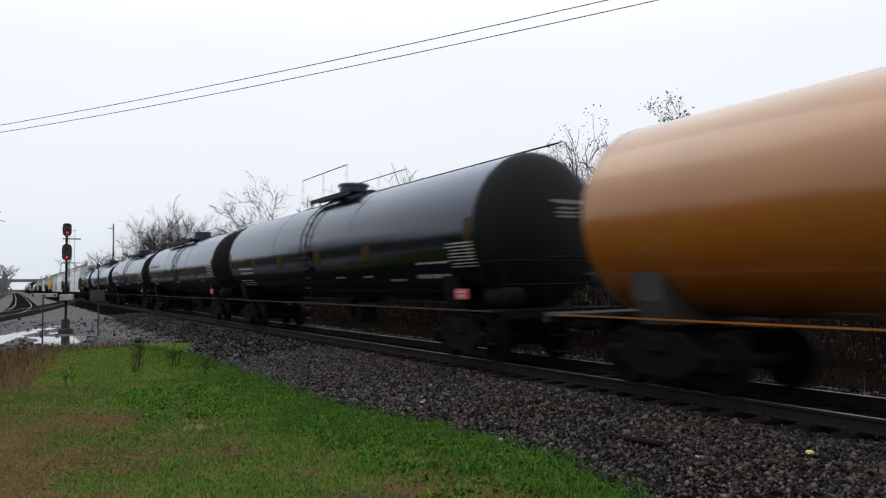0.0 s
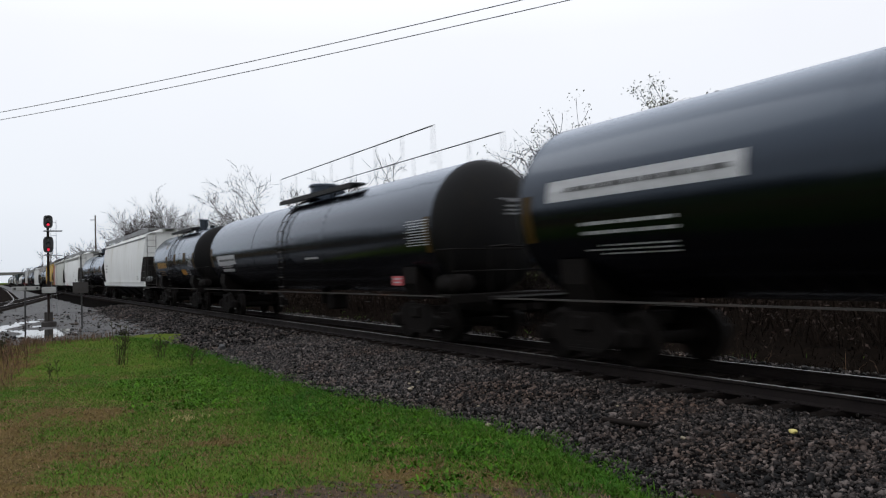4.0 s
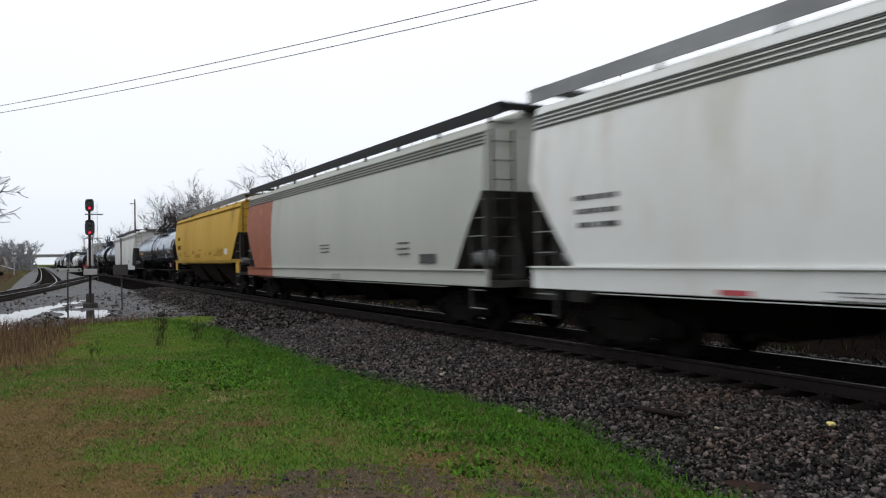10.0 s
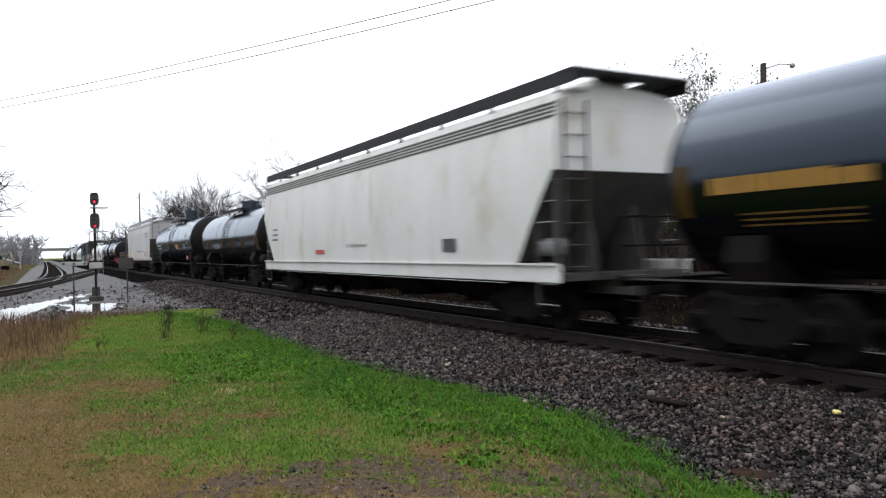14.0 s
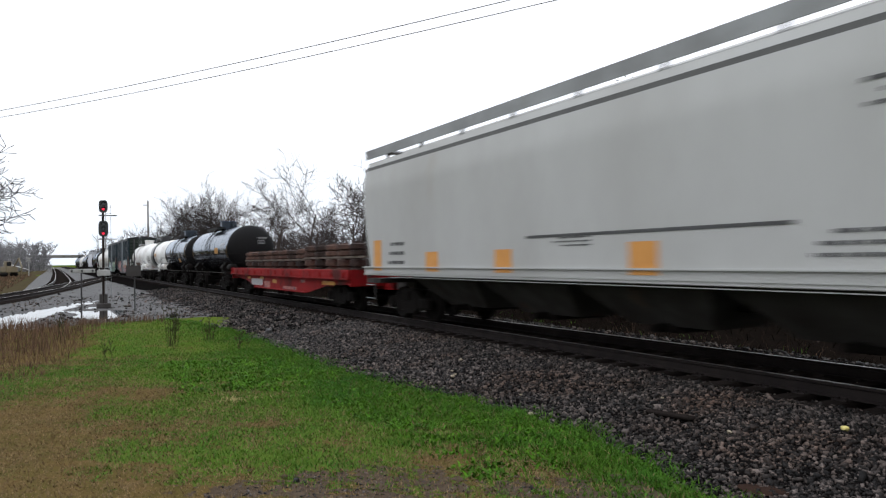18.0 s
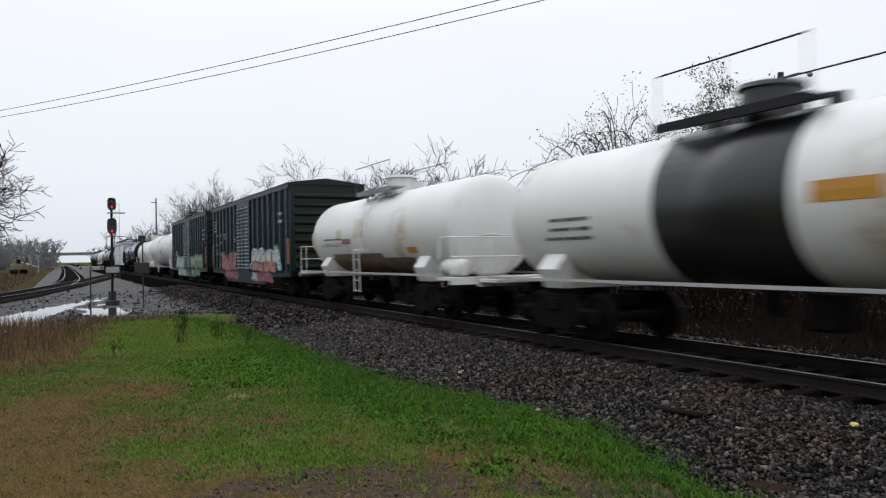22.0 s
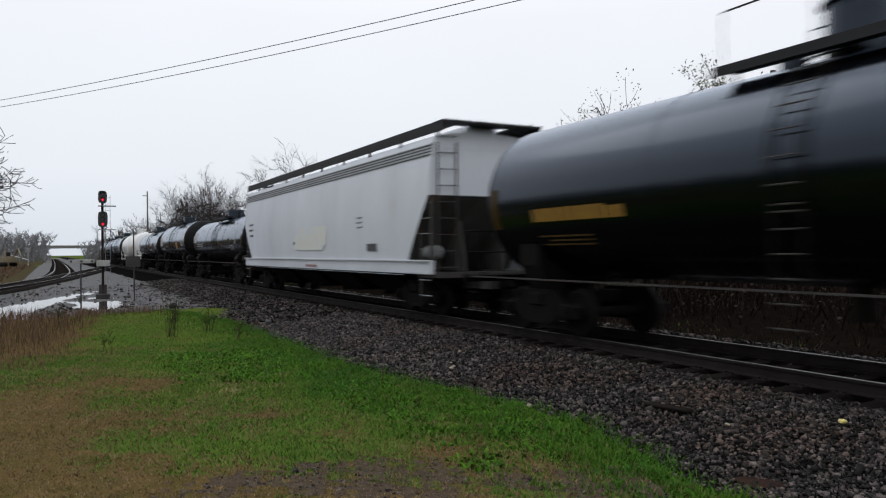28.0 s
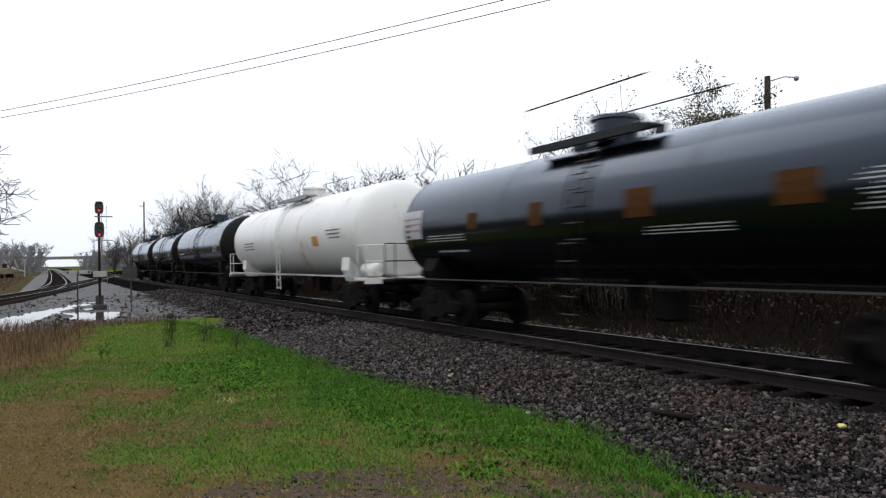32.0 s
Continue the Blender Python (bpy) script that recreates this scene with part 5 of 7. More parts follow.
def cable_pole(x, y):
    t = thing("cable_pole", pose(x, y, -0.6), "wooden utility pole carrying the cables", "pole")
    bm = bmesh.new()
    rod(bm, (0, 0, 0), (0, 0, 10.6), 0.18, 12, 0.13)
    part("shaft", bm, POLE, t)
    bm = bmesh.new()
    box(bm, 0.3, 0.05, 9.83, 1.6, 0.6, 0.12)
    part("crossarm", bm, POLE, t)


cable_pole(-14.6, 57.5)
cable_pole(25.6, -11.6)
cable((-14.8, 57.5, 9.12), (25.4, -11.7, 9.24), 1.4)
cable((-13.7, 57.7, 9.12), (25.8, -11.5, 9.24), 1.4)

# distant overpass
op = thing("overpass", pose(0, 600, 0), "distant concrete road overpass across the tracks", "bridge")
bm = bmesh.new()
box(bm, 15, 0, 7.0, 190, 11, 1.3)
part("deck", bm, CONC, op)
bm = bmesh.new()
box(bm, 15, -5.6, 8.0, 190, 0.3, 0.9)
part("parapet", bm, CONC, op)
for x in (-14, -5, 24, 36):
    bm = bmesh.new()
    box(bm, x, 0, 3.0, 1.2, 9, 6.9)
    part("pier", bm, CONC, op)
for s in (-1, 1):
    bm = bmesh.new()
    slab(bm, [(0, -1), (60, 7.6), (200, 7.6), (200, -1)] if s > 0 else [(0, -1), (-60, 7.6), (-200, 7.6), (-200, -1)], "y", -8, 8)
    ob = part("abutment", bm, TURF, op)
    ob.matrix_basis = pose(48 if s > 0 else -22, 0, 0)

# yellow machine and crossing mast far off beside the tracks
x, y = at_bearing(-2.5, 150)
ex = thing("excavator", pose(x, y, -0.4, 0, 0, 25), "small dull yellow excavator parked by the far tracks", "machine")
bm = bmesh.new()
box(bm, 0, 0, 1.25, 1.9, 2.4, 1.0, bevel=0.08)
part("engine_body", bm, DIGGER, ex)
bm = bmesh.new()
box(bm, -0.45, -0.5, 2.1, 0.9, 1.1, 1.1, bevel=0.06)
cab = part("cab", bm, DIGGER, ex)
bm = bmesh.new()
box(bm, -0.45, -1.055, 2.2, 0.7, 0.02, 0.7)
part("window", bm, GLASSY, cab)
bm = bmesh.new()
pipe(bm, [(0.4, -0.9, 1.6), (0.5, -2.6, 3.2), (0.5, -3.8, 1.6), (0.5, -3.5, 0.4)], 0.13, 8)
part("arm", bm, DIGGER, ex)
for sx in (-0.8, 0.8):
    bm = bmesh.new()
    box(bm, sx, 0, 0.4, 0.45, 2.9, 0.75, bevel=0.25)
    part("crawler", bm, STEEL, ex)
x, y = at_bearing(-1.35, 160)
cb = thing("crossing_mast", pose(x, y, -0.4), "white crossing mast beside the far tracks", "signal")
bm = bmesh.new()
rod(bm, (0, 0, 0), (0, 0, 3.4), 0.09, 8)
part("mast", bm, POSTS, cb)
for a in (45, -45):
    bm = bmesh.new()
    box(bm, 0, 0, 0, 1.3, 0.04, 0.22)
    ob = part("crossbuck_arm", bm, POSTS, cb)
    ob.matrix_basis = pose(0, -0.12, 3.0, 0, a, 0)
bm = bmesh.new()
rod(bm, (0, -0.1, 1.1), (-3.2, -0.1, 2.2), 0.06, 6)
part("gate_arm", bm, CASE, cb)


# ---------- railway vehicles (own space: y along the track, z from the railhead, x = -1.5 the side by the turf) ----------
WHEELS = []
MOVERS = []
KIT = {}


def kit_mesh(key, name, make, material, smooth=False, label=""):
    """Mesh shared by all vehicles: built once, then handed out again."""
    if key not in KIT:
        bm = bmesh.new()
        make(bm)
        me = bpy.data.meshes.new(name)
        bm.to_mesh(me)
        bm.free()
        me.materials.append(material)
        if smooth:
            for p in me.polygons:
                p.use_smooth = True
        KIT[key] = me
    return KIT[key]


def fitting(key, name, make, material, parent, m, smooth=False, label=""):
    ob = new(name, kit_mesh(key, name, make, material, smooth))
    ob.parent = parent
    ob.matrix_basis = m
    if label:
        ob["label"] = label
    return ob


def make_wheelset(bm):
    lathe_x(bm, [(-1.13, 0.06), (-1.13, 0.115), (-0.98, 0.115), (-0.96, 0.075), (-0.84, 0.075), (-0.835, 0.16), (-0.80, 0.33), (-0.83, 0.355),
                 (-0.83, 0.415), (-0.715, 0.425), (-0.70, 0.45), (-0.68, 0.45), (-0.68, 0.36), (-0.74, 0.33), (-0.70, 0.15), (-0.65, 0.095),
                 (0.65, 0.095), (0.70, 0.15), (0.74, 0.33), (0.68, 0.36), (0.68, 0.45), (0.70, 0.45), (0.715, 0.425),
                 (0.83, 0.415), (0.83, 0.355), (0.80, 0.33), (0.835, 0.16), (0.84, 0.075), (0.96, 0.075), (0.98, 0.115), (1.13, 0.115), (1.13, 0.06)], n=26)


def make_sideframe(bm):
    top = [(-1.17, 0.36), (-1.17, 0.55), (-0.98, 0.62), (-0.78, 0.60), (-0.42, 0.84), (0.42, 0.84), (0.78, 0.60), (0.98, 0.62), (1.17, 0.55), (1.17, 0.36)]
    low = [(1.0, 0.33), (0.72, 0.40), (0.42, 0.20), (-0.42, 0.20), (-0.72, 0.40), (-1.0, 0.33)]
    slab(bm, top + low, "x", -0.07, 0.07)
    box(bm, -0.075, 0, 0.80, 0.03, 0.9, 0.06)
    box(bm, -0.075, 0, 0.24, 0.03, 0.8, 0.06)
    for s in (-1, 1):
        box(bm, -0.08, s * 0.89, 0.47, 0.06, 0.3, 0.26, bevel=0.03)
        box(bm, -0.075, s * 0.5, 0.5, 0.03, 0.08, 0.5)


def make_springs(bm):
    for y in (-0.2, 0.0, 0.2):
        for k in range(5):
            rod(bm, (0, y, 0.27 + 0.07 * k), (0, y, 0.31 + 0.07 * k), 0.085, 10)
        rod(bm, (0, y, 0.26), (0, y, 0.62), 0.06, 8)


def make_bolster(bm):
    box(bm, 0, 0, 0.66, 2.3, 0.36, 0.24, bevel=0.03)
    rod(bm, (0, 0, 0.76), (0, 0, 0.92), 0.2, 14)
    for s in (-1, 1):
        box(bm, 0, s * 0.42, 0.36, 1.5, 0.08, 0.12)


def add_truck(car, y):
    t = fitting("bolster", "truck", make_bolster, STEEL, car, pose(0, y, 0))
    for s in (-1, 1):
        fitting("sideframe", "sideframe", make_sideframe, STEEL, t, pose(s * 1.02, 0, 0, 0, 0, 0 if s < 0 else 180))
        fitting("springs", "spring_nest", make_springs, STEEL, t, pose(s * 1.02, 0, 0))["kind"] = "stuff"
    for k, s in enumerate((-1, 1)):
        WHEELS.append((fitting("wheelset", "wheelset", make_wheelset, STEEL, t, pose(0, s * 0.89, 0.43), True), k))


def make_coupler(bm):
    box(bm, 0, 0.45, 0.84, 0.16, 0.9, 0.18, bevel=0.02)
    box(bm, 0.03, 0.0, 0.84, 0.3, 0.24, 0.28, bevel=0.04)
    pipe(bm, [(0.25, 0.7, 0.75), (0.28, 0.4, 0.5), (0.25, 0.05, 0.45)], 0.025)


def add_ends(car, half, reach=5.2):
    for s in (-1, 1):
        fitting("coupler", "coupler", make_coupler, STEEL, car, pose(0, s * half, 0, 0, 0, 0 if s < 0 else 180))
    for s in (-1, 1):
        add_truck(car, s * (half - reach if half - reach > 2.5 else half * 0.5))


def stencil_bars(bm, put, y0, y1, a0, a1, rows, seed):
    """Rows of short bars, as lettering too small to read."""
    r = random.Random(seed)
    h = (a1 - a0) / rows
    for k in range(rows):
        y = y0
        end = y1 - (y1 - y0) * r.uniform(0, 0.25)
        while y < end - 0.02:
            w = min(r.uniform(0.08, 0.34) * min(1, (y1 - y0)), end - y)
            put(bm, y, y + w, a0 + h * (k + 0.3), a0 + h * (k + 0.66))
            y += w + 0.05


PAINTS = {"V": MARK_V, "B": BELLY, "S": MARK_W, "W": MARK_W, "T": MARK_W, "D": MARK_W, "O": MARK_D, "Q": MARK_Q, "Y": MARK_Y, "R": MARK_R, "K": MARK_K, "P": MARK_O}


def upright_placard(car, y, z):
    bm = bmesh.new()
    box(bm, -1.44, y, z, 0.02, 0.46, 0.21, bevel=0.004)
    plate = part("placard", bm, MARK_R, car, "red placard in a holder")
    bm = bmesh.new()
    for w, h in ((0.36, 0.045), (0.28, -0.035)):
        box(bm, -1.452, y, z + h, 0.004, w, 0.03)
    part("lettering", bm, MARK_W, plate)["kind"] = "stuff"


def tank_marks(car, tank, r, zc, marks, light):
    """Decals that follow the tank's side: kind, y from, y to, and degrees above the tank's middle."""
    def put(bm, y0, y1, a0, a1, lift=0.008):
        n = max(1, int(abs(a1 - a0) / 6))
        prev = None
        for k in range(n + 1):
            a = radians(a0 + (a1 - a0) * k / n)
            row = [bm.verts.new((-(r + lift) * math.cos(a), y, zc + (r + lift) * math.sin(a))) for y in (y1, y0)]
            if prev:
                bm.faces.new((prev[0], prev[1], row[1], row[0]))
            prev = row
    wordy = any(m[0] == "Y" and m[2] - m[1] > 1.4 for m in marks)
    for j, (kind, y0, y1, a0, a1) in enumerate(marks):
        bm = bmesh.new()
        if kind == "R" and not light:
            upright_placard(car, (y0 + y1) / 2 - 0.6, 1.37)
            continue
        if kind == "Y" and y1 - y0 > 1.4:          # a word in tall letters
            r2, y = random.Random(j), y0
            while y < y1 - 0.05:
                w = min(r2.uniform(0.14, 0.24), y1 - y)
                put(bm, y, y + w, a0, a1 - r2.choice((0, 0, 0, 1.5)))
                y += w + 0.035
        elif kind in "SRYOPQVB":
            put(bm, y0, y1, a0, a1)
        elif kind == "D":
            stencil_bars(bm, put, y0, y1, a0, a1, max(3, int((a1 - a0) / 2.3)), j)
        else:
            stencil_bars(bm, put, y0, y1, a0, a1, 1 if kind == "W" and a1 - a0 < 11 else 2 if kind == "W" else 3, j)
        name = {"S": "sign_panel", "R": "placard", "Y": "yellow_panel", "O": "reflector_patch", "Q": "reflector_patch", "P": "orange_patch", "D": "data_panel", "V": "placard", "B": "product_stain"}.get(kind, "stencil")
        paint = MARK_K if light and kind in "WTDK" else STAIN if light and kind == "O" else PAINTS[kind]
        if kind == "Y" and y1 - y0 > 1.4:
            paint, name = MARK_L, "lettering"
        elif wordy and kind == "T" and y0 > 0 and not light:
            paint = MARK_H
        ob = part("product_stain" if light and kind == "O" else name, bm, paint, tank)
        if kind not in "SROPQVB" and name != "yellow_panel":
            ob["kind"] = "stuff"
        if kind in "SR":
            bm = bmesh.new()
            h = (a1 - a0)
            def lifted(b, p, q, u, v):
                put(b, p, q, u, v, 0.012)
            stencil_bars(bm, lifted, y0 + 0.06 * (y1 - y0), y1 - 0.02, a0 + 0.2 * h, a0 + 0.8 * h, 1 if kind == "S" and y1 - y0 > 1.5 else 3 if kind == "S" else 2, j + 40)
            part("lettering", bm, (MARK_K if y1 - y0 > 1.5 else MARK_V) if kind == "S" else MARK_W, tank)["kind"] = "stuff"


def tank_car(s0, s1, top, paint, label, marks=(), band=None, light=False, group="tank cars of the freight train", bottom=1.05, walk=(1.8, -1.8), rail=(1.7, -1.7), dome=0.0, hump=0.42, dome_r=0.46, ladder=True, frame_paint=None, rail_z=1.05, line=None):
    L = s1 - s0
    half = L / 2
    r = (top - bottom) / 2
    zc = bottom + r
    car = thing("tank_car", pose(TRACK_X, (s0 + s1) / 2, 0), label, "tank car", group)
    MOVERS.append((car, TRACK_X, (s0 + s1) / 2, 0.0, 0.0))
    frame = frame_paint or (WHITE if light else STEEL)
    front, rear = half - 0.9, half - 1.2           # the shell sits a little forward on its frame
    bm = bmesh.new()
    d = 0.36 * r
    lathe_y(bm, [(y, r) for y in np.linspace(-front + d, rear - d, 8)], 48, 0, zc)
    tank = part("tank", bm, paint, car, smooth=True)
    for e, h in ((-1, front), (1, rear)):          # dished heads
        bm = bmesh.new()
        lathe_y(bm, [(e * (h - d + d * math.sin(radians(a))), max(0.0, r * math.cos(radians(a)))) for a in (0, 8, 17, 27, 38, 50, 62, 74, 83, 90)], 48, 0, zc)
        part("tank_head", bm, HEAD if paint is BLACK else paint, tank, "black head, dulled for shade" if paint is BLACK else "", True)
    for y in (-front + d, -front / 3, rear / 3, rear - d):
        bm = bmesh.new()
        lathe_y(bm, [(y - 0.025, r - 0.01), (y - 0.02, r + 0.006), (y + 0.02, r + 0.006), (y + 0.025, r - 0.01)], 40, 0, zc)
        part("weld_ring", bm, paint, tank, smooth=True)
    if band:
        bm = bmesh.new()
        lathe_y(bm, [(band[0], r - 0.01), (band[0], r + 0.007), (band[1], r + 0.007), (band[1], r - 0.01)], 48, 0, zc)
        part("painted_band", bm, BAND, tank, "black painted band", True)
    add_ends(car, half, 2.75)
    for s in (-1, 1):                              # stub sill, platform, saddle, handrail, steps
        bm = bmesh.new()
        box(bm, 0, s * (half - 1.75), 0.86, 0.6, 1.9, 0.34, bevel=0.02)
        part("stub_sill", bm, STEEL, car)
        bm = bmesh.new()
        box(bm, 0, s * (half - 0.98), 1.05, 2.95, 0.75, 0.06)
        box(bm, 0, s * (half - 0.62), 1.0, 2.95, 0.06, 0.16)
        part("end_platform", bm, frame, car)
        bm = bmesh.new()
        sad = [(-1.1, 0.95), (-1.25, 1.3)] + [(-(r + 0.02) * math.cos(radians(a)), zc - (r + 0.02) * math.sin(radians(a))) for a in (34, 50, 70, 90, 110, 130, 146)] + [(1.25, 1.3), (1.1, 0.95)]
        slab(bm, sad, "y", s * (half - 2.75) - 0.3, s * (half - 2.75) + 0.3)
        part("saddle", bm, frame if light or paint is ORANGE else STEEL, car)
        bm = bmesh.new()
        zr = 2.0
        for x in (-1.42, 1.42):
            pipe(bm, [(x, s * (half - 1.3), 1.05), (x, s * (half - 1.3), zr), (x, s * (half - 0.66), zr), (x, s * (half - 0.66), 1.05)], 0.015)
        pipe(bm, [(-1.42, s * (half - 0.66), zr), (1.42, s * (half - 0.66), zr)], 0.015)
        pipe(bm, [(-1.42, s * (half - 0.66), 1.55), (1.42, s * (half - 0.66), 1.55)], 0.016)
        part("end_handrail", bm, frame if light else STEEL, car)
        for x in (-1.44, 1.44):
            bm = bmesh.new()
            for z in (0.45, 0.72):
                box(bm, x, s * (half - 0.98), z, 0.05, 0.4, 0.02)
            for q in (-0.2, 0.2):
                box(bm, x, s * (half - 0.98) + q, 0.72, 0.02, 0.02, 0.6)
            part("sill_step", bm, STEEL, car)
    for x in (-1.47, 1.47):
        bm = bmesh.new()
        box(bm, x, 0, rail_z, 0.04, L - 1.9, 0.05 if light else 0.026)
        part("side_handrail", bm, MARK_W if light else ORANGE if paint is ORANGE else GRIME_SHADE, car)
    zt = top
    top_paint = DULL if light and ladder else GRATE
    w1, w0 = walk
    for x in (-0.72, 0.72):
        bm = bmesh.new()
        box(bm, x, (w0 + w1) / 2, zt + 0.04, 0.46, w1 - w0, 0.05)
        box(bm, x * 1.3, (w0 + w1) / 2, zt - 0.02, 0.04, w1 - w0, 0.1)
        for y in np.linspace(w0 + 0.2, w1 - 0.2, 4):
            rod(bm, (x, y, zt + 0.02), (x * 0.9, y, zc + math.sqrt(r * r - (x * 0.9) ** 2) - 0.03), 0.025, 5)
        part("top_walkway", bm, top_paint, car)
    body_paint = BAND if not ladder else WHITE if light else BLACK if paint is BLACK else paint
    bm = bmesh.new()
    rod(bm, (0, dome, zt - 0.1), (0, dome, zt + hump), dome_r, 18, dome_r - 0.02)
    rod(bm, (0, dome, zt + hump), (0, dome, zt + hump + 0.07), dome_r + 0.05, 18, dome_r + 0.02)
    part("manway_dome", bm, body_paint, car)
    for vx, vy, vr, vh in ((0, dome + 1.0, 0.2, 0.26), (0.2, dome - 0.9, 0.14, 0.22)):
        bm = bmesh.new()
        rod(bm, (vx, vy, zt - 0.05), (vx, vy, zt + vh), vr, 12)
        part("valve_housing", bm, body_paint, car)
    r1, r0 = rail
    for x in (-0.95, 0.95):
        bm = bmesh.new()
        zr = zt + 0.80
        for y in np.linspace(r0, r1, max(2, int((r1 - r0) / 1.3) + 1)):
            rod(bm, (x, y, zt - 0.05), (x, y, zr), 0.008, 5)
        rod(bm, (x, r0, zr), (x, r1, zr), 0.015, 5)
        part("safety_rail", bm, top_paint, car)
    if line:                                       # long grab rail along the far shoulder
        bm = bmesh.new()
        zr = zt + 0.36
        rod(bm, (0.95, line[1], zr), (0.95, line[0], zr), 0.022, 6)
        for y in np.linspace(line[1] + 0.1, line[0] - 0.1, 6):
            rod(bm, (0.95, y, zc + math.sqrt(r * r - 0.9) - 0.03), (0.95, y, zr), 0.014, 5)
        part("grab_rail", bm, GRATE, car)
    for sx in (-1, 1) if ladder else ():
        bm = bmesh.new()
        angles = [-25, -5, 15, 35, 55, 72]
        for q in (-0.22, 0.22):
            pipe(bm, [(sx * 1.47, q, 0.55), (sx * 1.5, q, zc - 0.5)] + [(sx * (r + 0.09) * math.cos(radians(a)), q, zc + (r + 0.09) * math.sin(radians(a))) for a in angles], 0.018, 5)
        lad = part("side_ladder", bm, WHITE if light else STEEL, car)
        spots = [(sx * 1.49, z) for z in np.arange(0.6, zc - 0.4, 0.3)]
        spots += [(sx * (r + 0.09) * math.cos(radians(a)), zc + (r + 0.09) * math.sin(radians(a))) for a in range(-20, 75, 12)]
        for x, z in spots:
            fitting("rung%d" % light, "rung", lambda b: rod(b, (0, -0.22, 0), (0, 0.22, 0), 0.013, 5), WHITE if light else GRIME_SHADE, lad, pose(x, 0, z))
    bm = bmesh.new()
    lathe_y(bm, [(-0.5, 0.0), (-0.48, 0.12), (-0.42, 0.2), (0.42, 0.2), (0.48, 0.12), (0.5, 0.0)], 16)
    ob = part("air_reservoir", bm, WHITE if light else STEEL, car, smooth=True)
    ob.matrix_basis = pose(-0.98, -(half - 1.25), 1.3)
    bm = bmesh.new()
    lathe_y(bm, [(-0.02, 0.26), (0.02, 0.26)], 20)
    box(bm, 0, 0, 0, 0.06, 0.03, 0.5)
    box(bm, 0, 0, 0, 0.5, 0.03, 0.06)
    ob = part("brake_wheel", bm, BLACK if not light else WHITE, car)
    ob.matrix_basis = pose(0.75, -(half - 0.6), 1.75)
    bm = bmesh.new()
    box(bm, 0, -0.9, 0.72, 0.5, 0.5, 0.5, bevel=0.05)
    part("brake_cylinder_box", bm, STEEL, car)
    bm = bmesh.new()
    rod(bm, (0, 0, bottom + 0.04), (0, 0, 0.62), 0.16, 10)
    part("bottom_outlet", bm, STEEL, car)
    if paint is BLACK:
        bm = bmesh.new()
        for k, (w, z) in enumerate(((0.8, 0.55), (0.5, 0.42), (0.62, 0.33), (0.56, 0.25))):
            box(bm, 0.35, -front + 0.36 * r * (1 - math.sqrt(1 - (z * z + 0.3) / (r * r))), zc + z, w, 0.012, 0.07 if k == 0 else 0.035)
        ob = part("end_stencil", bm, MARK_N, tank)
        ob.matrix_basis = pose(0, -0.03, 0)
    stripes = () if paint is not BLACK else (('O', rear - d - 0.28, rear - d - 0.06, -22, 8), ('O', -front + d + 0.06, -front + d + 0.28, -22, 8))
    tank_marks(car, tank, r, zc, tuple(marks) + stripes, light)
    return car


def flat_mark(car, x, y0, y1, z0, z1, paint, name="stencil", rows=0, seed=0):
    bm = bmesh.new()

    def put(b, p, q, u, v):
        b.faces.new([b.verts.new(c) for c in ((x, q, u), (x, p, u), (x, p, v), (x, q, v))])
    if rows:
        stencil_bars(bm, put, y0, y1, z0, z1, rows, seed)
    else:
        put(bm, y0, y1, z0, z1)
    ob = part(name, bm, paint, car)
    if rows:
        ob["kind"] = "stuff"
    return ob


def hopper_side(z):
    """Half width of the bulging side at a height."""
    return 1.59 - 0.13 * max(0.0, (z - 2.3) / 1.66) ** 2 - 0.055 * max(0.0, (2.3 - z) / 1.2) ** 2


